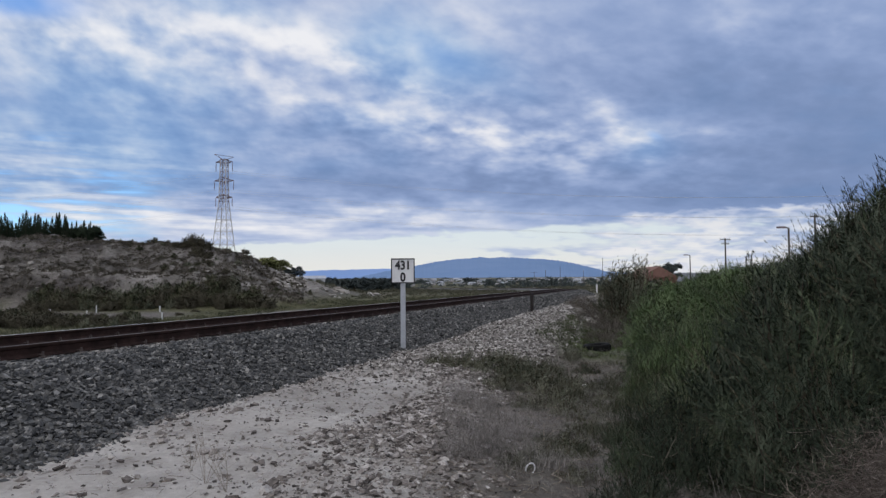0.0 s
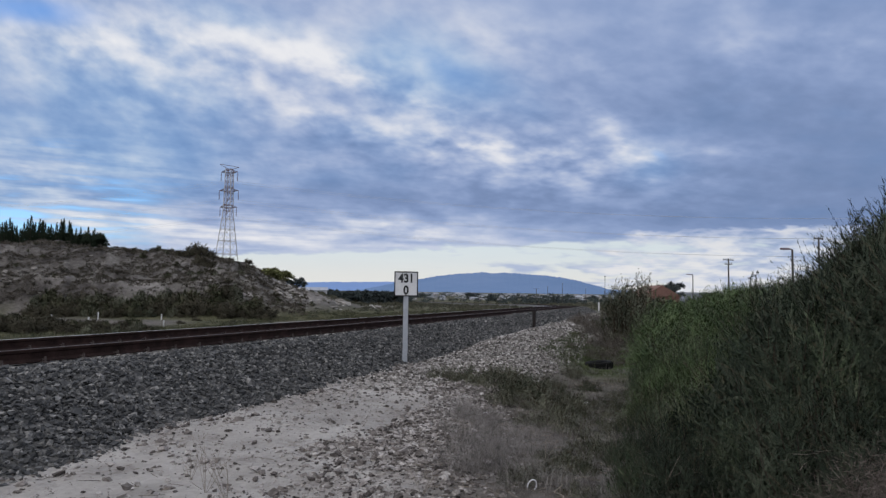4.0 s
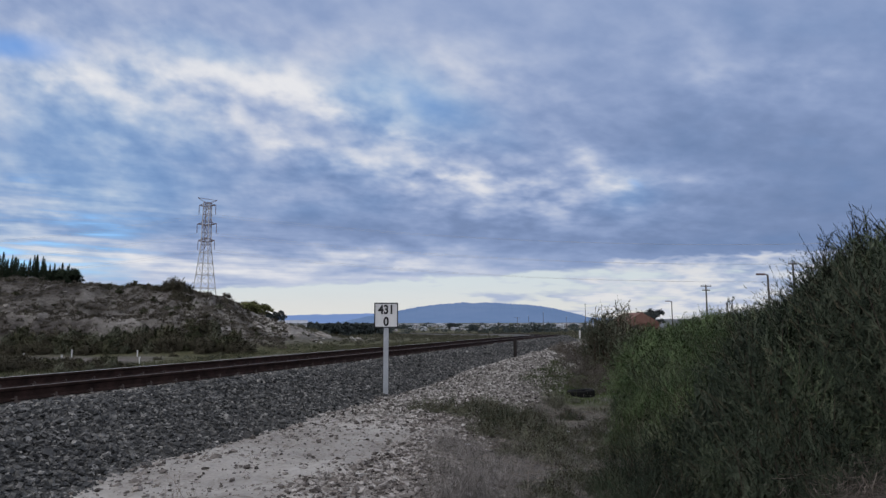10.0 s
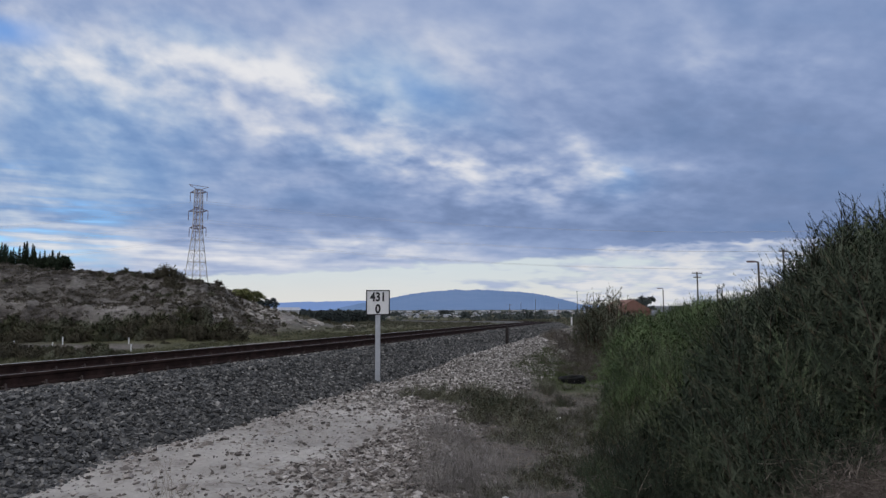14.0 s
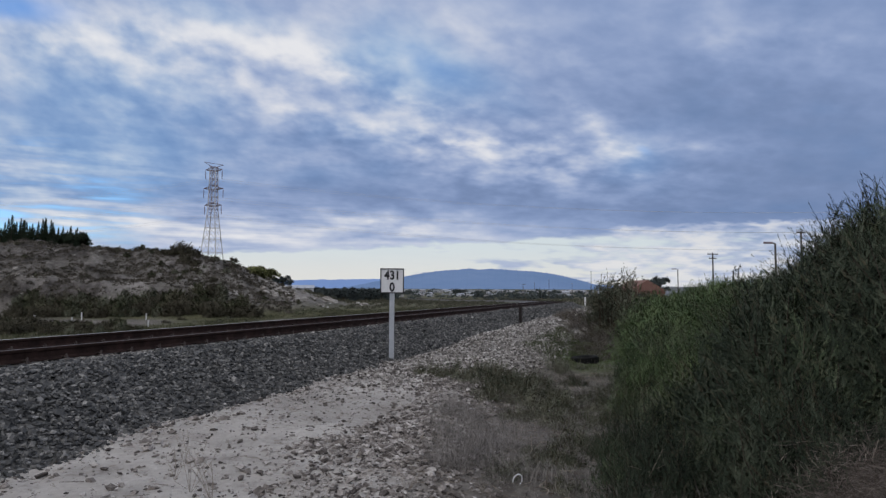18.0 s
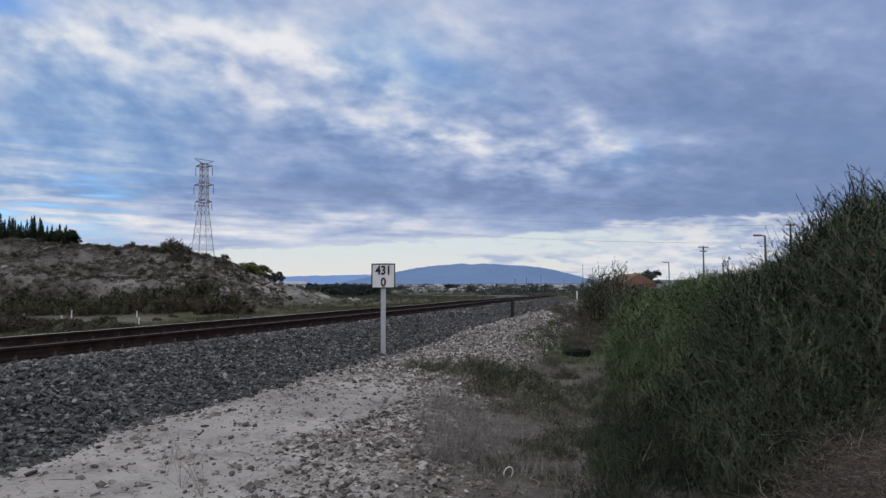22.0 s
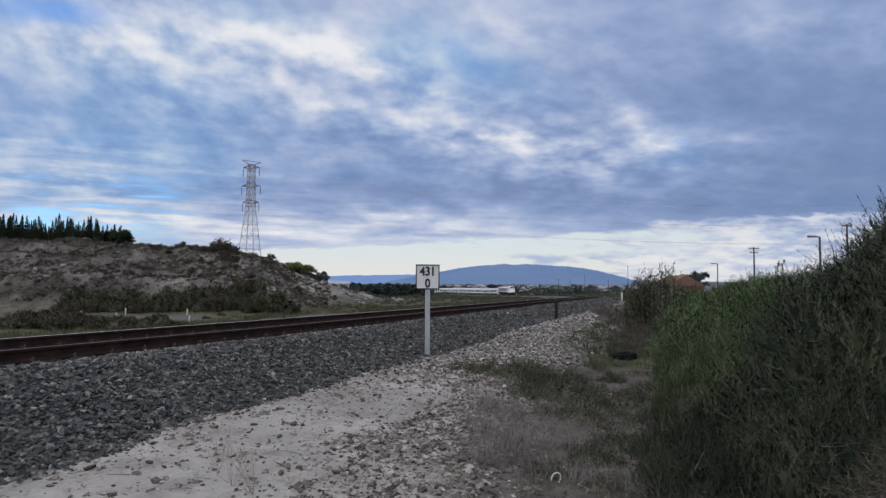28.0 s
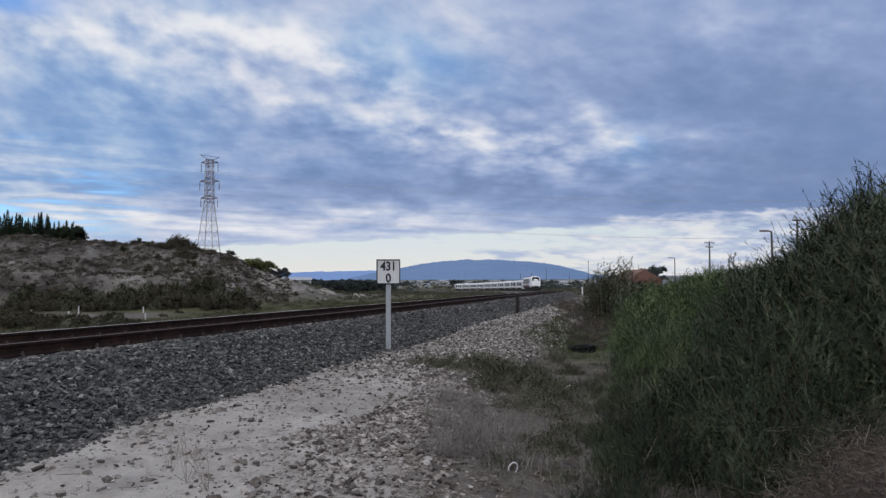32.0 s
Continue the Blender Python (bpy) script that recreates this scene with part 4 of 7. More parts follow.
def build_pylon():
    gz = float(ground_z(np.array([PYLON[0]]), np.array([PYLON[1]]))[0])
    base = empty("pylon", pose(PYLON[0], PYLON[1], gz, 0, 0, -8))
    H = PYLON_TOP - gz

    def half(z):
        return lerp_table(z, [(0, 4.2), (31, 1.25), (H, 0.95)])
    levels = [0, 6, 11.5, 16.5, 21, 25, 28.6] + list(np.linspace(31.4, H - 1, 8))
    for a, b in ((1, 1), (1, -1), (-1, 1), (-1, -1)):
        bm = bmesh.new()
        rings = [[bm.verts.new((a * float(half(z)) + dx, b * float(half(z)) + dy, z)) for dx, dy in ((-0.10, -0.10), (0.10, -0.10), (0.10, 0.10), (-0.10, 0.10))] for z in levels]
        for lo, hi in zip(rings, rings[1:]):
            for k in range(4):
                bm.faces.new((lo[k], lo[(k + 1) % 4], hi[(k + 1) % 4], hi[k]))
        part("leg", bm, M_PYLON, base, "angle steel leg")
    for i, (z0, z1) in enumerate(zip(levels, levels[1:])):
        h0, h1 = float(half(z0)), float(half(z1))
        for k in range(4):
            c = [(1, 1), (1, -1), (-1, -1), (-1, 1)]
            p, q = c[k], c[(k + 1) % 4]
            mat = M_PYLON if z0 < 26 else M_PYLON_RED
            part("brace", bar(bmesh.new(), (p[0] * h0, p[1] * h0, z0), (q[0] * h1, q[1] * h1, z1), 0.05), mat, base)
            part("brace", bar(bmesh.new(), (q[0] * h0, q[1] * h0, z0), (p[0] * h1, p[1] * h1, z1), 0.05), mat, base)
            part("brace", bar(bmesh.new(), (p[0] * h1, p[1] * h1, z1), (q[0] * h1, q[1] * h1, z1), 0.075), mat, base)
    tips = []
    for z, reach in ((H - 14.6, 3.0), (H - 8.8, 3.5), (H - 2.3, 3.0)):
        for side in (1, -1):
            bm = bmesh.new()
            hh = float(half(z))
            tip = (side * reach, 0, z + 0.4)
            for b in (1, -1):
                bar(bm, (side * hh * 0.2, b * hh, z), tip, 0.11)
                bar(bm, (side * hh * 0.2, b * hh, z + 1.3), tip, 0.09)
            bar(bm, (side * reach * 0.55, 0, z + 0.2), (side * reach * 0.5, 0, z + 0.95), 0.07)
            arm = part("crossarm", bm, M_PYLON_RED, base, "dull steel crossarm")
            bm = bmesh.new()
            bar(bm, tip, (tip[0], 0, z - 2.9), 0.07, 8)
            for j in range(9):
                zz = z - 0.3 - j * 0.26
                bar(bm, (tip[0], 0, zz), (tip[0], 0, zz - 0.12), 0.15, 8)
            part("insulator_string", bm, M_PYLON_RED, arm, "hanging string of insulators")
            tips.append((tip[0], z - 2.9))
    bm = bmesh.new()
    bar(bm, (-3.6, 0, H + 0.9), (0, 0, H - 1.3), 0.10)
    bar(bm, (3.4, 0, H - 0.3), (0, 0, H - 1.3), 0.10)
    bar(bm, (-3.6, 0, H + 0.9), (3.4, 0, H - 0.3), 0.08)
    part("earth_wire_arm", bm, M_PYLON_RED, base, "slanting top arm")
    tagged(base, "tall lattice steel electricity pylon behind the bank", "pylon")
    return base, tips


pylon, TIPS = build_pylon()


def cable(a, b, sag, r, name, label, group, n=24):
    cu = bpy.data.curves.new(name, "CURVE")
    cu.dimensions, cu.bevel_depth, cu.bevel_resolution = "3D", r, 0
    sp = cu.splines.new("POLY")
    sp.points.add(n)
    a, b = Vector(a), Vector(b)
    for i in range(n + 1):
        t = i / n
        p = a.lerp(b, t)
        p.z -= sag * 4 * t * (1 - t)
        sp.points[i].co = (*p, 1)
    cu.materials.append(M_WIRE)
    return tagged(new(name, cu), label, "cable", group)


for x, z in TIPS:
    w = pylon.matrix_world @ Vector((x, 0, z))
    cable(w, (w.x + 390, w.y - 30 + x * 0.4, w.z + 2), 13, 0.026, "power_cable", "thin sagging high-voltage cable strung from the pylon", "cables of the pylon")
    cable(w, (w.x - 300, w.y + 60 + x * 0.4, w.z + 8), 12, 0.02, "power_cable", "thin sagging high-voltage cable strung from the pylon", "cables of the pylon")


# ---------------------------------------------------------------- stones
RNG = np.random.RandomState(11)
ICO_V = np.array([(0, 1, 1.618), (0, -1, 1.618), (0, 1, -1.618), (0, -1, -1.618), (1, 1.618, 0), (-1, 1.618, 0), (1, -1.618, 0), (-1, -1.618, 0), (1.618, 0, 1), (-1.618, 0, 1), (1.618, 0, -1), (-1.618, 0, -1)]) / 1.902
ICO_F = np.array([(0, 1, 8), (0, 9, 1), (0, 5, 9), (0, 4, 5), (0, 8, 4), (8, 10, 4), (8, 6, 10), (8, 1, 6), (1, 7, 6), (1, 9, 7), (9, 11, 7), (9, 5, 11), (5, 2, 11), (5, 4, 2), (4, 10, 2), (3, 2, 10), (3, 10, 6), (3, 6, 7), (3, 7, 11), (3, 11, 2)])
CUBE_V = np.array([(x, y, z) for x in (-1, 1) for y in (-1, 1) for z in (-1, 1)]) * 0.62
CUBE_F = np.array([(0, 1, 3), (0, 3, 2), (4, 6, 7), (4, 7, 5), (0, 4, 5), (0, 5, 1), (2, 3, 7), (2, 7, 6), (0, 2, 6), (0, 6, 4), (1, 5, 7), (1, 7, 3)])


def random_turns(n, rng):
    q = rng.normal(size=(n, 4))
    q /= np.linalg.norm(q, axis=1)[:, None]
    w, x, y, z = q.T
    return np.stack([1 - 2 * (y * y + z * z), 2 * (x * y - z * w), 2 * (x * z + y * w), 2 * (x * y + z * w), 1 - 2 * (x * x + z * z), 2 * (y * z - x * w),
                     2 * (x * z - y * w), 2 * (y * z + x * w), 1 - 2 * (x * x + y * y)], -1).reshape(n, 3, 3)


def stone_arrays(places, sizes, rng, cheap=False, flat=0.75):
    """Angular stones, one at each place, joined: verts and triangles."""
    bv, bf = (CUBE_V, CUBE_F) if cheap else (ICO_V, ICO_F)
    n, k = len(places), len(bv)
    v = bv[None] * (1 + rng.uniform(-0.28, 0.28, (n, k, 1))) + rng.uniform(-0.18, 0.18, (n, k, 3))
    v = v * rng.uniform(0.38, 1.35, (n, 1, 3))
    v = np.einsum("nij,nkj->nki", random_turns(n, rng), v)
    v[:, :, 2] *= flat
    v = v * (sizes[:, None, None] * 0.5) + places[:, None, :]
    f = bf[None] + (np.arange(n) * k)[:, None, None]
    return v.reshape(-1, 3), f.reshape(-1, 3)


def join_arrays(parts):
    vs, fs, o = [], [], 0
    for v, f in parts:
        vs.append(v)
        fs.append(f + o)
        o += len(v)
    return np.concatenate(vs), np.concatenate(fs)


def ballast_places(s0, s1, n, l0=0.09, l1=2.85):
    s, l = RNG.uniform(s0, s1, n), RNG.uniform(l0, l1, n)
    foot = 2.62 + 0.25 * (1 - smooth(s, 3, 7)) - 0.12 * smooth(s, 9, 16) + 0.16 * (fbm(s * 0.8, s * 0 + 2.0, 51) - 0.5)
    s, l = s[l < foot], l[l < foot]
    z = bed_surface(s, l)
    return track(s, l, z), s, l


def build_ballast():
    groups = []
    singles = []
    for s0, s1, n, a, b, cheap in ((1.5, 9.0, 23000, 0.042, 0.08, True), (9.0, 17.0, 21000, 0.042, 0.08, True), (17.0, 34.0, 20000, 0.05, 0.09, True), (34, 75, 14000, 0.07, 0.13, True), (75, 170, 9000, 0.10, 0.17, True)):
        p, s, l = ballast_places(s0, s1, n)
        size = RNG.uniform(a, b, len(p)) * np.where(RNG.rand(len(p)) < 0.08, 1.35, 1.0)
        p[:, 2] += RNG.uniform(-0.3, 0.45, len(p)) * size - np.where(l < 0.35, 0.03, 0)
        if s0 < 2:
            # the stones at the foot of the bank that lie nearest
            pick = np.where((s < 6.2) & (l > 2.25))[0][:300]
            singles = [(p[i], size[i]) for i in pick]
            keep = np.ones(len(p), bool)
            keep[pick] = False
            p, size = p[keep], size[keep]
        groups.append(stone_arrays(p, size, RNG, cheap))
    # strip between and beyond the rails
    for l0, l1, s1, n in ((-1.64, -0.1, 40, 6000), (-3.3, -1.84, 40, 4000)):
        s, l = RNG.uniform(0, s1, n), RNG.uniform(l0, l1, n)
        p = track(s, l, -0.2)
        groups.append(stone_arrays(p, RNG.uniform(0.05, 0.09, n), RNG, True))
    v, f = join_arrays(groups)
    tagged(new("ballast_stones", mesh_from("ballast_stones", v, f, M_BALLAST)), "loose grey crushed stone heaped along the rails", "ballast", kind="stuff")
    shapes = []
    for i in range(8):
        v, f = stone_arrays(np.zeros((1, 3)), np.ones(1), RNG, True)
        shapes.append(mesh_from("stone", v, f, M_BALLAST_ONE))
    for i, (p, size) in enumerate(singles):
        ob = part_mesh("stone", shapes[i % 8], bed)
        ob.matrix_local = Matrix.LocRotScale(Vector(p), Euler(RNG.uniform(0, 6.28, 3)), Vector((size,) * 3))


def on_ground(s, l):
    p = track(s, l)
    p[:, 2] = ground_z(p[:, 0], p[:, 1])
    return p


def build_pale_stones():
    groups = []
    # stony berm along the ballast
    for s0, s1, n, a, b, cheap in ((9.5, 22, 19000, 0.035, 0.09, True), (22, 36, 10000, 0.045, 0.11, True), (36, 75, 6000, 0.09, 0.2, True)):
        s, l = RNG.uniform(s0, s1, n), RNG.uniform(2.25, 5.6, n)
        dens = (1 - smooth(l + 0.5 * smooth(s, 22, 30), 4.7, 5.6)) * smooth(s, 9.5, 13.0) * smooth(l, 2.2, 2.7)
        k = RNG.rand(n) < dens
        p = on_ground(s[k], l[k])
        size = RNG.uniform(a, b, len(p))
        p[:, 2] += size * RNG.uniform(-0.1, 0.3, len(p))
        groups.append(stone_arrays(p, size, RNG, cheap, 0.7))
    # dusty pale stones against the foot of the near rail
    s, l = RNG.uniform(0, 40, 2600), RNG.uniform(0.09, 0.34, 2600)
    k = RNG.rand(2600) < 0.8 * smooth(fbm(s * 1.1, l * 2, 64), 0.45, 0.6)
    groups.append(stone_arrays(track(s[k], l[k], -0.185), RNG.uniform(0.03, 0.075, int(k.sum())), RNG, True, 0.6))
    # scattered on the dusty shelf, thick in the gravel patch at its outer edge
    n = 110000
    s, l = RNG.uniform(2.5, 14, n), RNG.uniform(2.2, 7.0, n)
    edge = lerp_table(s, [(2, 6.6), (4.5, 6.35), (7, 5.4), (9, 5.1), (11, 4.5), (14, 4.4)])
    patch = smooth(l, edge - 1.9 + 1.1 * smooth(s, 5.5, 7.5), edge - 0.9 + 0.6 * smooth(s, 5.5, 7.5)) * (1 - smooth(l, edge, edge + 0.8)) * (0.25 + 0.75 * smooth(fbm(s * 0.9, l * 0.9, 61), 0.38, 0.6))
    toe = (1 - smooth(l, 2.4, 3.1)) * 0.5
    dens = np.clip(0.05 + 0.9 * patch + 0.16 * toe + 0.12 * smooth(s, 7.5, 12) * (fbm(s, l, 66) > 0.45), 0, 1) * (l < edge + 0.9)
    k = RNG.rand(n) < dens
    p = on_ground(s[k], l[k])
    size = np.clip(RNG.lognormal(-3.55, 0.6, len(p)), 0.011, 0.095)
    p[:, 2] += size * RNG.uniform(-0.05, 0.25, len(p))
    d = np.hypot(p[:, 0], p[:, 1])
    big = np.where(size > 0.035)[0]
    pick = big[np.argsort(d[big])][:280]
    size[pick] = np.minimum(size[pick], 0.075)
    keep = np.ones(len(p), bool)
    keep[pick] = False
    v, f = stone_arrays(p[keep], size[keep], RNG, True, 0.62)
    tagged(new("mixed_gravel", mesh_from("mixed_gravel", v, f, M_GRAVEL)), "mixed brown and pale gravel on the dusty shelf", "gravel", kind="stuff")
    v, f = join_arrays(groups)
    tagged(new("limestone_rubble", mesh_from("limestone_rubble", v, f, M_PALE)), "pale limestone rubble piled along the ballast", "gravel", kind="stuff")
    shapes = []
    for i in range(8):
        v, f = stone_arrays(np.zeros((1, 3)), np.ones(1), RNG, True, 0.6)
        shapes.append(mesh_from("stone", v, f, M_PALE_ONE))
    for i, j in enumerate(pick):
        ob = part_mesh("stone", shapes[i % 8], ground)
        ob.matrix_local = Matrix.LocRotScale(Vector(p[j]), Euler((0, 0, RNG.uniform(0, 6.28))), Vector((size[j],) * 3))


# ---------------------------------------------------------------- plants
def leaf_arrays(base, way, length, width, rng, bend=0.25):
    """Narrow three-cornered leaves."""
    n = len(base)
    side = np.cross(way, rng.normal(size=(n, 3)))
    side /= np.linalg.norm(side, axis=1)[:, None] + 1e-9
    tip = base + way * length[:, None] + rng.normal(size=(n, 3)) * (length * bend)[:, None]
    a, b = base - side * width[:, None] / 2, base + side * width[:, None] / 2
    v = np.stack([a, b, tip], 1).reshape(-1, 3)
    return v, np.arange(3 * n).reshape(n, 3)


def unit(v):
    return v / (np.linalg.norm(v, axis=-1, keepdims=True) + 1e-9)


def stick_arrays(a, b, r0, r1):
    """Three-sided tapering sticks from a to b."""
    n = len(a)
    d = unit(b - a)
    u = unit(np.cross(d, np.where(np.abs(d[:, 2:]) > 0.9, [[1.0, 0, 0]], [[0, 0, 1.0]])))
    w = np.cross(d, u)
    ring = [(math.cos(t), math.sin(t)) for t in (0, 2.094, 4.189)]
    v = [a + (u * c + w * s) * r0[:, None] for c, s in ring] + [b + (u * c + w * s) * r1[:, None] for c, s in ring]
    v = np.stack(v, 1)
    f = np.array([(0, 1, 4), (0, 4, 3), (1, 2, 5), (1, 5, 4), (2, 0, 3), (2, 3, 5)])
    return v.reshape(-1, 3), (f[None] + (np.arange(n) * 6)[:, None, None]).reshape(-1, 3)


def tube(pts, radii, sides=6):
    """One unbroken tapering tube along points."""
    bm = bmesh.new()
    rings = []
    for i, (p, r) in enumerate(zip(pts, radii)):
        d = (pts[min(i + 1, len(pts) - 1)] - pts[max(i - 1, 0)]).normalized()
        u = d.orthogonal().normalized() if i == 0 else (u - d * u.dot(d)).normalized()
        w = d.cross(u)
        rings.append([bm.verts.new(p + (u * math.cos(6.2832 * k / sides) + w * math.sin(6.2832 * k / sides)) * r) for k in range(sides)])
    for a, b in zip(rings, rings[1:]):
        for k in range(sides):
            bm.faces.new((a[k], a[(k + 1) % sides], b[(k + 1) % sides], b[k]))
    bm.faces.new(rings[0][::-1])
    bm.faces.new(rings[-1])
    return bm


def leafy_mesh(name, v, f, mat, age, size):
    """Sprays of leaves whose faces turn outwards and share the soft roundness of the plant."""
    tri = v.reshape(-1, 3, 3)
    flat = unit(np.cross(tri[:, 1] - tri[:, 0], tri[:, 2] - tri[:, 0]))
    mid = tri.mean(1)
    out_ = unit(mid / np.array([size[0] / 2, size[0] / 2, size[1]]) ** 2 + np.array([0, 0, 0.25]))
    turn = (flat * out_).sum(1) < 0
    f = f.copy()
    f[turn] = f[turn][:, ::-1]
    flat[turn] *= -1
    nor = np.repeat(unit(out_ * 0.85 + flat * 0.22), 3, 0)
    me = mesh_from(name, v, f, mat, smooth=True)
    me.normals_split_custom_set_from_vertices(nor.tolist())
    at = me.attributes.new("age", "FLOAT", "POINT")
    at.data.foreach_set("value", np.repeat(age, 3).astype(np.float32))
    return me


def shrub_meshes(seed, width, height, shoots, leaves, leaf_len, leaf_w, shoot_len, dry=0.0, leaf_mat=None, lean=0.35, wood_mat=None, spray=0.62):
    """A dense shrub: plumes of leaves that end on a lumpy dome, over branching wood. Returns crown, wood and dry tips."""
    rng = np.random.RandomState(seed)
    # shoots stand in bunches with dark gaps between them
    bunches = max(12, shoots // 8)
    axis = rng.normal(size=(bunches, 3))
    axis[:, 2] = np.abs(axis[:, 2]) * 1.15
    axis = unit(axis)
    own = rng.randint(bunches, size=shoots)
    reach = np.clip(0.88 + 0.09 * rng.normal(size=bunches), 0.6, 1.0)
    d = unit(axis[own] + rng.normal(size=(shoots, 3)) * 0.11)
    d[:, 2] = np.abs(d[:, 2])
    lump = np.clip(reach[own] + 0.035 * rng.normal(size=shoots), 0.5, 1.0)
    depth = rng.uniform(0.1, 1.0, shoots) ** 0.33
    end = d * np.array([width / 2, width / 2, height])[None] * (lump * depth)[:, None]
    way = unit(d * lean * 1.3 + np.array([0, 0, 0.5])[None] + rng.normal(size=(bunches, 3))[own] * 0.3 + rng.normal(size=(shoots, 3)) * 0.16)
    ln = shoot_len * rng.uniform(0.6, 1.3, shoots)
    p = end - way * ln[:, None]
    p[:, 2] = np.maximum(p[:, 2], 0.01)
    t = rng.uniform(0.0, 1.0, (shoots, leaves)) ** 0.8
    curl = np.clip(rng.normal(size=(shoots, 1, 3)) * 0.34, -0.4, 0.4)
    base = p[:, None, :] + (way[:, None, :] + curl * t[:, :, None]) * (ln[:, None] * t)[:, :, None]
    lw = unit((way[:, None, :] + curl) * 1.0 + rng.normal(size=(shoots, leaves, 3)) * spray)
    L = leaf_len * (1.25 - 0.75 * t) * rng.uniform(0.6, 1.35, t.shape)
    W = leaf_w * rng.uniform(0.7, 1.3, t.shape)
    brown = (rng.rand(shoots, 1) < dry) & (t > rng.uniform(0.15, 0.7, (shoots, 1)))
    out = []
    for pick, mat, nm in ((~brown, leaf_mat, "crown"), (brown, M_DRYTIP, "seed_head")):
        if pick.any():
            v, f = leaf_arrays(base[pick], lw[pick], L[pick], W[pick], rng)
            age = np.broadcast_to(rng.rand(shoots, 1), t.shape)[pick]
            out.append(leafy_mesh(nm, v, f, mat, age, (width, height)))
    # wood: stems from the root to the shoots
    m = min(shoots, 60)
    root = rng.normal(size=(m, 3)) * [width * 0.06, width * 0.06, 0] - [0, 0, 0.15]
    mid = root * 0.5 + p[:m] * 0.5 + rng.normal(size=(m, 3)) * 0.03 - np.array([0, 0, 0.12 * height]) * d[:m, 2:3]
    r = width * 0.006
    q = min(shoots, 110)
    arr = [stick_arrays(root, mid, np.full(m, r), np.full(m, r * 0.7)), stick_arrays(mid, p[:m], np.full(m, r * 0.7), np.full(m, r * 0.45)),
           stick_arrays(p[:q], end[:q], np.full(q, r * 0.3), np.full(q, r * 0.1))]
    v, f = join_arrays(arr)
    return [out[0], mesh_from("branch_work", v, f, wood_mat or M_BARK)] + out[1:]


def shrub_thing(name, meshes, label, category, group):
    base = empty(name)
    part_mesh("crown", meshes[0], base)
    tagged(part_mesh("wood", meshes[1], base), kind="stuff")
    for me in meshes[2:]:
        tagged(part_mesh("seed_head", me, base), "brown seeding shoots", kind="stuff")
    return tagged(base, label, category, group)


def put(base, x, y, scale, turn, first, tilt=(0, 0), sink=0.03, sz=1.0):
    """Places the model itself the first time and copies of it after that."""
    g = ground_point(x, y, -sink)
    ob = base if first else copy_thing(base, Matrix.Identity(4))
    ob.matrix_basis = Matrix.LocRotScale(g, Euler((radians(tilt[0]), radians(tilt[1]), turn)), Vector((scale, scale, scale * sz)))
    return ob


def bank_top(x, y):
    """Height to which the bushes of the bank reach."""
    return EYE + y * lerp_table(x / y, [(0.2, 0.0), (0.27, 0.006), (0.31, 0.011), (0.345, 0.012), (0.375, 0.017), (0.46, 0.033), (0.52, 0.038), (0.55, 0.055), (0.575, 0.092), (0.62, 0.125), (0.662, 0.160), (0.8, 0.24)])


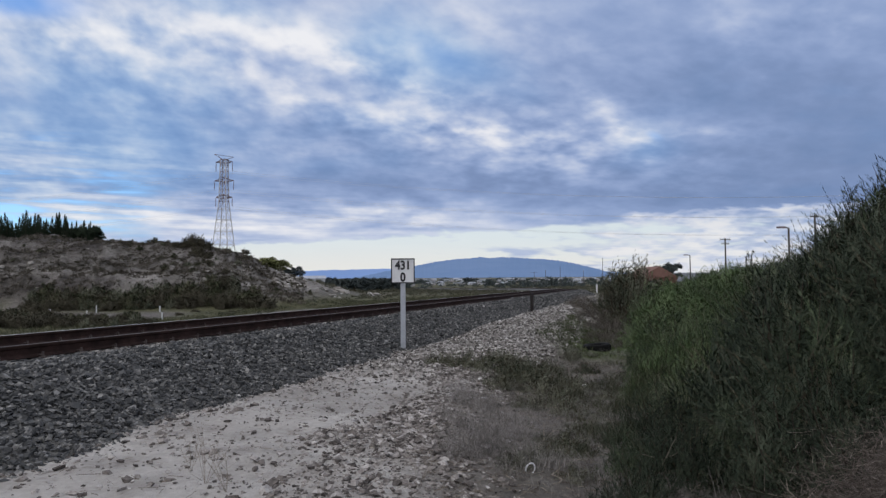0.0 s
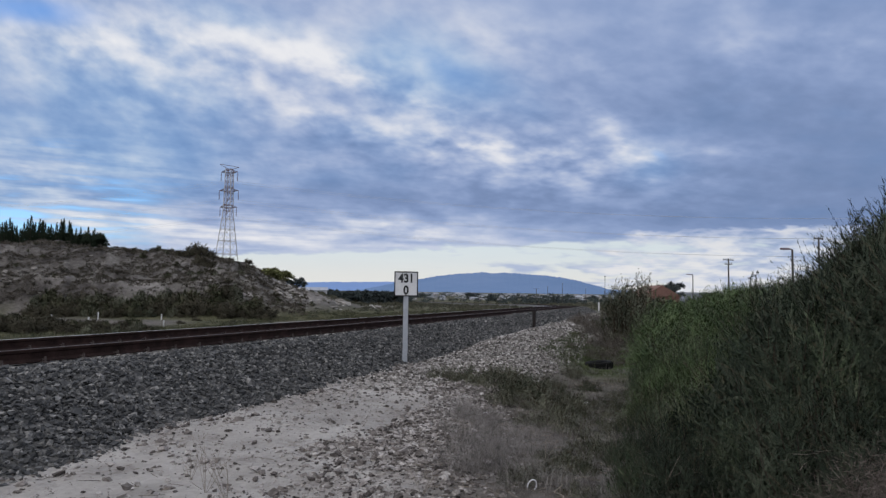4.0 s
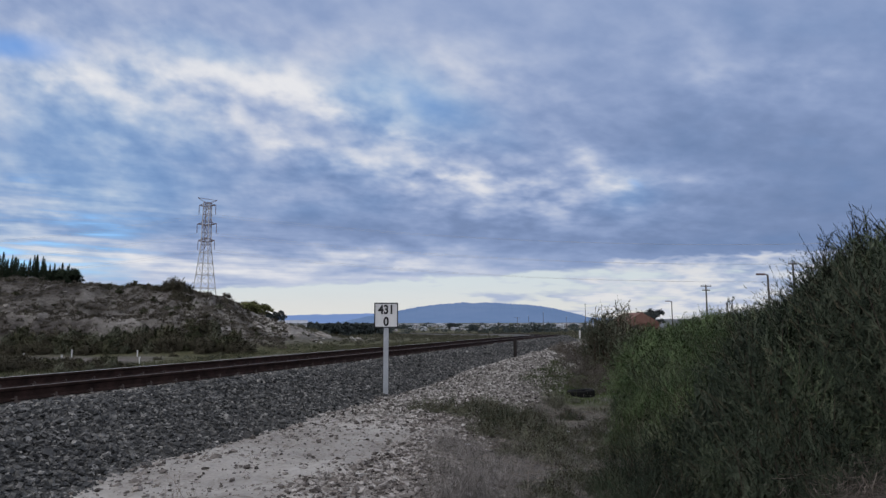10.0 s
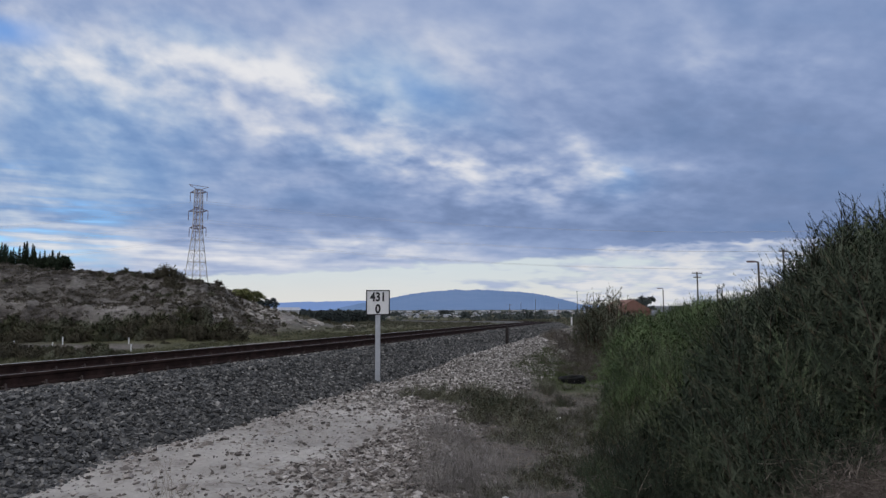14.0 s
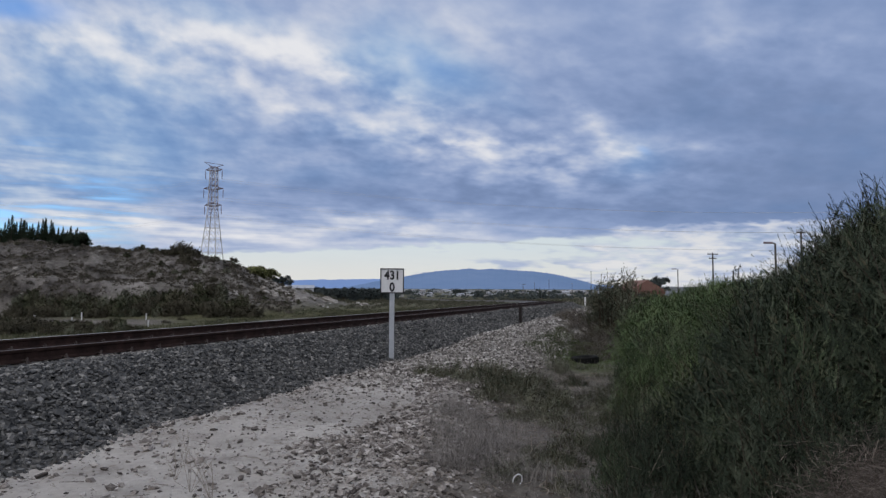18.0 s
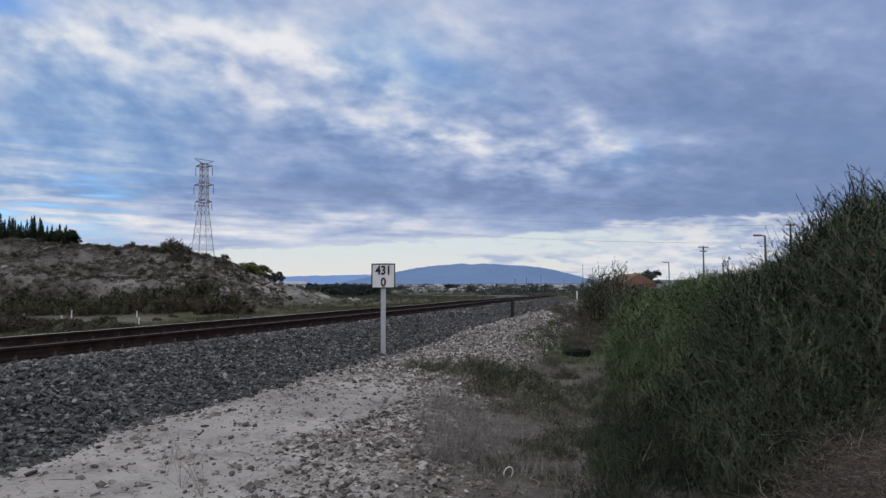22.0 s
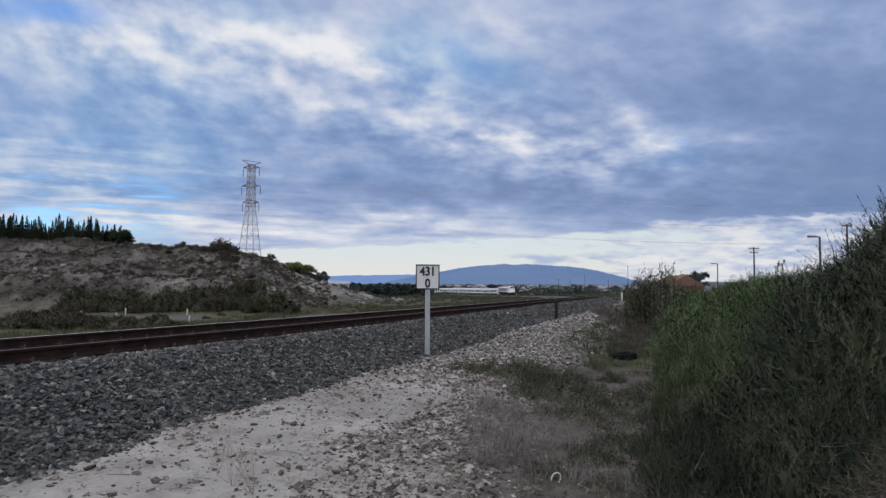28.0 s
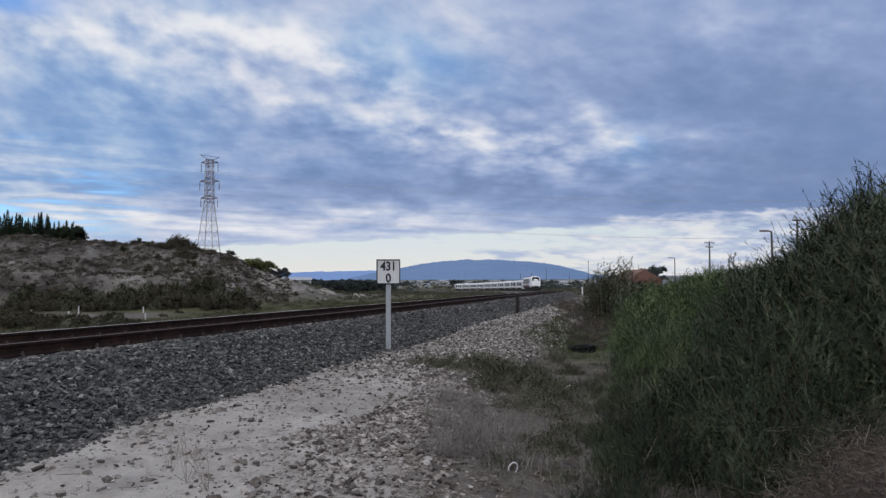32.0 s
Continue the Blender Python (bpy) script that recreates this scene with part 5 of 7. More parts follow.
def build_bank_shrubs():
    """The wall of salt cedar and saltbush on the bank beside the gully."""
    kinds = []
    looks = ((M_LEAF, "dense feathery green shrub on the bank", 0.05), (M_LEAF, "tall feathery green shrub with brown tips", 0.16), (M_LEAF_DARK, "dense dark green shrub, its dark tone partly shade", 0.06),
             (M_LEAF_OLIVE, "olive shrub tipped with dry shoots", 0.22), (M_LEAF_BRIGHT, "fresh green feathery shrub", 0.05))
    for i, (w, h) in enumerate(((1.7, 1.35), (1.5, 1.5), (1.8, 1.15), (1.6, 1.3), (1.4, 1.15))):
        mat, lab, dry = looks[i]
        kinds.append((shrub_thing("shrub", shrub_meshes(100 + i, w, h, 820, 52, 0.042, 0.0042, 0.32, dry * 0.7, mat, spray=0.36), lab, "shrub", "shrubs on the bank"), h))
    for i, (w, h) in enumerate(((1.7, 1.35), (1.5, 1.5), (1.8, 1.15), (1.6, 1.3), (1.4, 1.15))):
        mat, lab, dry = looks[i]
        kinds.append((shrub_thing("shrub", shrub_meshes(120 + i, w, h, 520, 30, 0.055, 0.0072, 0.36, dry * 0.6, mat, spray=0.36), lab, "shrub", "shrubs on the bank"), h))
    rng = np.random.RandomState(5)
    used = [False] * len(kinds)
    spots = [(s + rng.uniform(-0.4, 0.4), l + rng.uniform(-0.35, 0.35), 0.0) for s in np.arange(0.6, 16, 1.05) for l in np.arange(9.3, 14.5, 0.85)]
    spots += [(s + rng.uniform(-0.3, 0.3), l + rng.uniform(-0.25, 0.25), 0.0) for s in np.arange(0.6, 16, 0.72) for l in np.arange(7.8, 9.2, 0.55)]
    spots += [(s + rng.uniform(-0.7, 0.7), l + rng.uniform(-0.5, 0.5), 0.0) for s in np.arange(16, 46, 1.5) for l in np.arange(7.6, 16, 1.6)]
    # low skirt along the gully
    spots += [(s + rng.uniform(-0.2, 0.2), rng.uniform(7.22, 7.6) + 0.15 * (s < 6), rng.uniform(0.45, 0.65)) for s in np.arange(1.5, 15, 0.6)]
    for s, l, low in spots:
        x, y, _ = track(s, l)
        x, y = float(x), float(y)
        u = x / y
        if y < 3.7 or u > 1.0 or l < 7.0 + 0.5 * (low == 0) - 0.02 * max(s - 15, 0):
            continue
        # the dry heap of brush at the near end is kept clear
        if x > 2.0 and y < 4.5 + 0.28 * (x - 2.0):
            continue
        g = fbm(np.array([x * 0.5]), np.array([y * 0.5]), 71)[0]
        if u > 0.5:
            k = [2, 2, 2, 0, 2][rng.randint(5)]
        # near shrubs mostly get the dark leaf: shade at the foot put into colour
        elif y < 7.4:
            k = [2, 2, 2, 2, 0][rng.randint(5)]
        elif y < 9.5:
            k = [0, 2, 3, 0, 1, 4, 2][rng.randint(7)]
        elif u > 0.28 or g > 0.55:
            k = [4, 4, 4, 0][rng.randint(4)]
        else:
            k = [0, 4, 3, 0, 1][rng.randint(5)]
        far = s > 15 or l > 12.3
        k += 5 if far else 0
        room = float(bank_top(x - 0.4 * (u > 0.55), y)) - ground_point(x, y).z + 0.08
        want = room * (rng.uniform(0.84, 1.06) if 0.41 < u < 0.57 else rng.uniform(0.68, 1.0)) / (0.93 * kinds[k][1])
        sc = min(want, (low or 1.0) * rng.uniform(0.7, 1.25) * max(1.65 * float(smooth(np.array(s), 9, 18)), float(lerp_table(l, [(7.2, 0.6), (8.0, 0.66), (9.2, 1.05), (10.5, 1.6), (12, 1.9)]))))
        if sc < 0.25:
            continue
        put(kinds[k][0], x, y, sc * (1.15 if far else 1.0), rng.uniform(0, 6.28), not used[k], (rng.uniform(-6, 6), rng.uniform(-6, 6)), 0.08, 0.87 if far else 1.0)
        used[k] = True
    # thick growth along the crest at the near end
    for i in range(64):
        y = rng.uniform(6.0, 9.5)
        x = y * rng.uniform(0.53, 0.78)
        k = [0, 2, 2, 2][rng.randint(4)]
        room = float(bank_top(x - 0.45, y)) - ground_point(x, y).z + 0.08
        put(kinds[k][0], x, y, room * rng.uniform(0.9, 1.04) / (0.93 * kinds[k][1]), rng.uniform(0, 6.28), not used[k], (rng.uniform(-6, 6), rng.uniform(-6, 6)), 0.08)
        used[k] = True
    for (k, _), done in zip(kinds, used):
        if not done:
            for o in (*k.children_recursive, k):
                bpy.data.objects.remove(o)


def build_weeds():
    """Tall seeding weeds that stand over the shrubs."""
    r = np.random.RandomState(3)
    for i, (px, py, rise) in enumerate(((5.05, 7.9, 0.022), (4.9, 7.8, 0.006), (5.3, 11.6, 0.01), (5.5, 11.9, 0.006))):
        base = empty("tall_weed", Matrix.Translation(ground_point(px, py, -0.05)))
        h = float(bank_top(px, py)) + rise * py - base.location.z
        pts = [Vector((0, 0, 0))]
        for k in range(5):
            pts.append(Vector((r.normal() * 0.03 + 0.03 * k * (-1) ** i, r.normal() * 0.03, h * (k + 1) / 5)))
        bm = bmesh.new()
        for k, (a, b) in enumerate(zip(pts, pts[1:])):
            bar(bm, a, b, 0.008 - k * 0.0012, 5, 0.0068 - k * 0.0012)
        part("stem", bm, M_LEAF_DARK, base)
        n = 300
        t = r.uniform(0.6, 1.0, n)
        bq = np.stack([np.interp(t, np.linspace(0, 1, 6), [p[j] for p in pts]) for j in range(3)], -1)
        arms = unit(np.stack([np.cos(np.floor(t * 22) * 2.4), np.sin(np.floor(t * 22) * 2.4), np.full(n, 0.8)], -1))
        bq = bq + arms * (r.uniform(0, 0.2, n) * (1.2 - t))[:, None]
        v, f = leaf_arrays(bq, unit(arms + r.normal(size=(n, 3)) * 0.5), r.uniform(0.02, 0.04, n), np.full(n, 0.009), r)
        tagged(part_mesh("seed_head", mesh_from("seed_head", v, f, M_LEAF_OLIVE), base, "dry seed head"), kind="stuff")
        tagged(base, "tall seeding weed standing above the shrubs", "weed", "tall weeds on the bank")


def blade_arrays(places, height, width, rng, count, spread=0.06, droop=0.35):
    """Tufts of bent grass blades: each blade is a narrow strip of two pieces."""
    n = len(places) * count
    p = np.repeat(places, count, 0) + np.concatenate([rng.normal(size=(n, 2)) * np.repeat(spread, count)[:, None] if np.ndim(spread) else rng.normal(size=(n, 2)) * spread, np.zeros((n, 1))], 1)
    h = np.repeat(height, count) * rng.uniform(0.5, 1.15, n)
    a = rng.uniform(0, 6.283, n)
    out_ = np.stack([np.cos(a), np.sin(a), np.zeros(n)], 1)
    side = np.stack([-np.sin(a), np.cos(a), np.zeros(n)], 1) * (width * rng.uniform(0.6, 1.3, n) / 2)[:, None]
    lean = rng.uniform(0.05, droop, n)[:, None]
    wob = rng.normal(size=(n, 3)) * (h * 0.10)[:, None]
    m = p + (out_ * lean * 0.55 + [0, 0, 0.6]) * h[:, None] + wob
    t = p + (out_ * lean * 1.6 + [0, 0, 0.6]) * h[:, None] + [0, 0, 0.4] * (h * (1 - np.clip(lean[:, 0], 0, 1)))[:, None] + wob * 2
    v = np.stack([p - side, p + side, m + side * 0.8, m - side * 0.8, t], 1).reshape(-1, 3)
    f = np.array([(0, 1, 2), (0, 2, 3), (3, 2, 4)])
    return v, (f[None] + (np.arange(n) * 5)[:, None, None]).reshape(-1, 3)


def pick_places(n, s_range, l_range, keep, rng):
    s, l = rng.uniform(*s_range, n), rng.uniform(*l_range, n)
    k = rng.rand(n) < keep(s, l)
    return on_ground(s[k], l[k])


def build_grass():
    rng = np.random.RandomState(23)
    # dry straw in the gully beside the shelf
    def gully(s, l):
        edge = lerp_table(s, [(2, 6.9), (4.5, 6.5), (7, 5.55), (9, 5.2), (11, 4.5), (14, 4.6), (40, 4.9)])
        return smooth(l, edge, edge + 0.6) * (0.15 + 0.85 * smooth(fbm(s * 0.8, l * 1.1, 81), 0.4, 0.62))
    p = pick_places(3400, (2.8, 26), (4.3, 8.0), gully, rng)
    a = blade_arrays(p, rng.uniform(0.04, 0.15, len(p)), 0.003, rng, 30, 0.08, 1.6)
    # grey tussock on the edge of the shelf
    s0 = rng.uniform(5.6, 8.8, 52)
    c = track(s0, 6.1 - 0.28 * (s0 - 6) + rng.normal(0, 0.28, 52))
    c[:, 2] = ground_z(c[:, 0], c[:, 1])
    b = blade_arrays(c, rng.uniform(0.10, 0.30, len(c)), 0.0026, rng, 105, 0.08, 1.5)
    # dead stalks in front of the shrubs
    c = pick_places(170, (3, 18), (6.4, 8.6), lambda s, l: 0.5 + 0 * s, rng)
    d = blade_arrays(c, rng.uniform(0.12, 0.35, len(c)), 0.004, rng, 9, 0.08, 1.2)
    v, f = join_arrays([a, b, d])
    tagged(new("dry_grass", mesh_from("dry_grass", v, f, M_DRY)), "dry grey straw grass in the gully", "grass", kind="stuff")
    # green grass in the damp hollow and along the far side
    p1 = pick_places(1700, (14.5, 30), (4.5, 7.4), lambda s, l: smooth(s, 16, 17.5) * (1 - smooth(s, 22, 26)) * (1 - smooth(l, 5.8, 7.0)), rng)
    p1 = p1[np.hypot(p1[:, 0] - px_place(1053, 18.1), p1[:, 1] - 17.8) > 0.75]
    a1 = blade_arrays(p1, rng.uniform(0.05, 0.14, len(p1)), 0.008, rng, 24, 0.12, 0.7)
    p2 = pick_places(1300, (4, 16), (6.2, 7.9), lambda s, l: 0.25 * smooth(s, 7, 10) * smooth(fbm(s * 0.9, l * 0.9, 88), 0.5, 0.64), rng)
    a2 = blade_arrays(p2, rng.uniform(0.04, 0.13, len(p2)), 0.006, rng, 18, 0.08, 0.8)
    p3 = pick_places(6500, (4, 110), (-18, -5.0), lambda s, l: 0.95 - 0.35 * smooth(-l, 13, 17) * (s < 40), rng)
    sc = 0.2 + 0.65 * fbm(p3[:, 0] * 0.15, p3[:, 1] * 0.15, 90)
    sc = sc * np.where(track_coords(p3[:, 0], p3[:, 1])[1] < -10, 0.5, 1.0)
    bare = np.exp(-((p3[:, 0] + 9.3) / 1.9) ** 2 - ((p3[:, 1] - 41) / 5.5) ** 2) > 0.3
    p3, sc = p3[~bare], sc[~bare]
    a3 = blade_arrays(p3, 0.72 * sc * rng.uniform(0.7, 1.3, len(p3)), 0.013, rng, 22, 0.30, 0.8)
    tagged(new("verge_grass", mesh_from("verge_grass", *a3, M_VERGE)), "rank dark green grass beyond the track", "grass", kind="stuff")
    v, f = join_arrays([a1, a2])
    tagged(new("green_grass", mesh_from("green_grass", v, f, M_GRASS)), "green weedy grass along the track", "grass", kind="stuff")


def px_place(px, d):
    """x of something d metres ahead in that direction of the first view."""
    return (px - 784) / 1184 * d


def build_low_plants():
    rng = np.random.RandomState(31)
    low = shrub_thing("low_saltbush", shrub_meshes(201, 0.9, 0.34, 380, 15, 0.032, 0.0065, 0.16, 0.25, M_LEAF_GREY, 0.8), "low spreading grey-green saltbush", "shrub", "saltbushes at the gully edge")
    first = True
    for s, l, sc in ((11.9, 3.7, 0.8), (11.6, 4.3, 1.0), (11.2, 4.9, 1.1), (10.8, 5.4, 1.1), (12.3, 4.7, 0.9), (11.9, 5.4, 1.0), (10.3, 5.9, 1.0), (11.3, 6.1, 0.9), (12.7, 5.6, 0.9), (10.0, 5.3, 0.8),
                     (9.4, 6.3, 0.8), (13.6, 6.2, 0.8), (8.6, 6.6, 0.7), (30, 5.8, 1.0), (36, 5.6, 1.1), (7.4, 7.0, 0.8), (6.4, 6.9, 0.7), (12.1, 5.0, 1.0), (11.0, 5.6, 1.1), (10.6, 6.4, 0.9), (9.9, 6.4, 0.8), (8.9, 6.0, 0.7)):
        x, y, _ = track(s, l)
        put(low, float(x), float(y), sc * 1.1, rng.uniform(0, 6.28), first, (0, 0), 0.03, 1.1 if s < 18 else 1.0)
        first = False
    put(low, px_place(1005, 15.2), 15.2, 0.8, 1.0, False, (0, 0), 0.03, 1.9)
    for i in range(50):
        s, l = rng.uniform(5.5, 14), rng.uniform(6.5, 7.5)
        x, y, _ = track(s, l)
        put(low, float(x), float(y), rng.uniform(0.3, 0.62), rng.uniform(0, 6.28), False, (0, 0), 0.03, rng.uniform(0.9, 1.5))
    # dry brown brush at the near end of the bank
    def brush(seed, n, w, h):
        r = np.random.RandomState(seed)
        arr = []
        p = r.normal(size=(n, 3)) * [w * 0.28, w * 0.28, 0.02]
        d = unit(r.normal(size=(n, 3)) * [1, 1, 0.35] + [0, 0, 0.45])
        ln = r.uniform(0.12, 0.34, n)
        p[:, 2] = np.abs(r.normal(size=n)) * h * 0.45
        rad = r.uniform(0.0014, 0.0034, n)
        for k in range(3):
            q = p + d * (ln / 3)[:, None]
            arr.append(stick_arrays(p, q, rad * (1 - k * 0.25), rad * (0.75 - k * 0.25)))
            p, d = q, unit(d + r.normal(size=(n, 3)) * 0.4 - [0, 0, 0.12])
        return mesh_from("brush", *join_arrays(arr), M_TWIG)
    meshes = [brush(40 + i, 2200, 1.2, 0.5) for i in range(2)]
    for i, (x, y, sc) in enumerate(((2.42, 4.05, 0.45), (2.68, 4.15, 0.55), (2.95, 4.25, 0.65), (3.2, 4.4, 0.7), (2.5, 3.8, 0.5), (2.78, 3.9, 0.6), (3.05, 4.05, 0.7), (2.85, 3.65, 0.6))):
        ob = new("brushwood", meshes[i % 2])
        ob.matrix_basis = Matrix.LocRotScale(ground_point(x, y, -0.02), Euler((0, 0, i * 1.3)), Vector((sc * 1.1, sc * 1.1, sc * 0.95)))
        tagged(ob, "heap of dead brown twigs on the bank", "brushwood", "dead brush on the bank")
    # pale dead branches in front of the shrubs
    for i, (px, py, d, ln, turn, up) in enumerate(((1.75, 5.6, 0, 0.3, 0.4, 0.2), (2.45, 4.5, 0, 0.35, 2.2, 0.5), (2.9, 4.7, 0, 0.4, 1.2, 0.5), (1.0, 6.9, 0, 0.45, 0.1, 0.08), (0.75, 8.8, 0, 0.5, 2.9, 0.04), (0.9, 5.35, 0, 0.35, 0.9, 0.1), (3.1, 5.0, 0, 0.5, 2.6, 0.5), (2.2, 4.75, 0, 0.55, 0.3, 0.5), (2.6, 4.85, 0, 0.6, 2.9, 0.45), (3.0, 4.6, 0, 0.5, 0.2, 0.6), (2.85, 4.3, 0.14, 0.4, 0.5, 0.25), (3.05, 4.4, 0.16, 0.45, 2.5, 0.25))):
        r = np.random.RandomState(60 + i)
        g = ground_point(px, py, 0.03 + d)
        pts = [Vector((0, 0, 0))]
        way = Vector((math.cos(turn), math.sin(turn), up))
        for k in range(6):
            way = (way + Vector(r.normal(size=3)) * 0.38).normalized()
            pts.append(pts[-1] + way * ln / 6)
        for q in pts:
            q.z = max(q.z, 0.0)
        ob = part("dead_branch", tube(pts, [0.0065 - 0.0008 * k for k in range(len(pts))]), M_STRAW)
        for k in (2, 3, 4):
            part("twig", bar(bmesh.new(), pts[k], pts[k] + Vector(r.normal(size=3)) * 0.09 + Vector((0, 0, 0.08)), 0.0045, 4, 0.002), M_STRAW, ob)
        ob.location = g
        tagged(ob, "bleached dead branch lying before the shrubs", "branch", "dead branches on the ground")


def build_debris():
    """Flat straw, bark and twig scraps on the gully floor and the shelf."""
    rng = np.random.RandomState(44)
    s = np.concatenate([rng.uniform(3, 16, 7200), rng.uniform(3, 14, 900)])
    l = np.concatenate([rng.uniform(5.2, 8.3, 7200), rng.uniform(2.6, 6.0, 900)])
    k = (l > lerp_table(s, [(3, 6.6), (5, 6.3), (7, 5.4), (9, 5.1), (11, 4.6)]) - 0.3) | (np.arange(len(s)) >= 7200)
    p = on_ground(s[k], l[k]) + [0, 0, 0.012]
    n = len(p)
    a = rng.uniform(0, 6.283, n)
    d = np.stack([np.cos(a), np.sin(a), rng.normal(size=n) * 0.15], -1)
    ln = rng.uniform(0.03, 0.16, n)
    r = rng.uniform(0.0012, 0.0035, n)
    v, f = stick_arrays(p, p + d * ln[:, None], r, r * 0.6)
    tagged(new("straw_litter", mesh_from("straw_litter", v, f, M_DEBRIS)), "scattered straw and twig scraps on the ground", "litter", kind="stuff")


def build_stalk_plants():
    """Thin leafless weeds rooted in the dust of the shelf."""
    for i, (x, y, h) in enumerate(((-1.85, 5.25, 0.50), (-1.62, 5.05, 0.42), (-2.1, 5.6, 0.30), (-0.2, 5.3, 0.25))):
        r = np.random.RandomState(80 + i)
        base = empty("dry_weed", Matrix.Translation(ground_point(x, y)))
        for j in range(5):
            top = Vector((r.normal() * 0.12, r.normal() * 0.08, h * r.uniform(0.6, 1.0)))
            bm = bmesh.new()
            bar(bm, (0, 0, -0.02), top * 0.5 + Vector((0.01, 0, 0)), 0.0022, 4, 0.0018)
            bar(bm, top * 0.5 + Vector((0.01, 0, 0)), top, 0.0018, 4, 0.001)
            stem = part("stem", bm, M_STRAW, base)
            for q in range(3):
                a = top * r.uniform(0.45, 0.9)
                part("twig", bar(bmesh.new(), a, a + Vector((r.normal() * 0.05, r.normal() * 0.05, 0.07)), 0.0012, 3, 0.0006), M_STRAW, stem)
        tagged(base, "thin leafless dry weed in pale dust", "weed", "dry weeds on the shelf")


M_DRYTIP = material("brown seeding tip", [(0.045, 0.042, 0.028), (0.075, 0.067, 0.044), (0.115, 0.102, 0.07)], 1.6, 0.85, 0, 7, by="island", spec=0.1, piece=0.4)
M_VERGE = material("dark verge grass", [(0.028, 0.034, 0.017), (0.052, 0.058, 0.030), (0.088, 0.088, 0.052), (0.14, 0.128, 0.085)], 0.5, 0.85, 0, 3, by="island", spec=0.1, piece=0.5)
M_DEBRIS = material("straw scraps", [(0.05, 0.038, 0.03), (0.12, 0.095, 0.075), (0.22, 0.185, 0.15), (0.36, 0.32, 0.27)], 3, 0.9, 0, 20, by="island", spec=0.1)
M_LEAF_OLIVE = material("olive shrub leaf", [(0.030, 0.035, 0.020), (0.056, 0.064, 0.037), (0.090, 0.096, 0.060), (0.132, 0.128, 0.088)], 1.6, 0.8, 0, 7, by="island", spec=0.06, piece=0.06, plant=0.3, shoot=0.26)
M_LEAF_BRIGHT = material("fresh shrub leaf", [(0.050, 0.076, 0.035), (0.094, 0.136, 0.061), (0.145, 0.185, 0.093)], 1.6, 0.75, 0, 7, by="island", spec=0.06, piece=0.06, plant=0.3, shoot=0.26)
M_LEAF_GREY = material("grey green saltbush leaf", [(0.055, 0.062, 0.044), (0.108, 0.115, 0.082), (0.175, 0.174, 0.132)], 1.6, 0.85, 0, 7, by="island", spec=0.06, piece=0.06, plant=0.3, shoot=0.26)
M_STRAW = material("bleached dead wood", [(0.16, 0.135, 0.11), (0.32, 0.28, 0.235)], 5, 0.85, 0.2)
ground = bpy.data.objects["ground"]
build_bank_shrubs()
build_weeds()
build_grass()
build_low_plants()
build_debris()
build_stalk_plants()


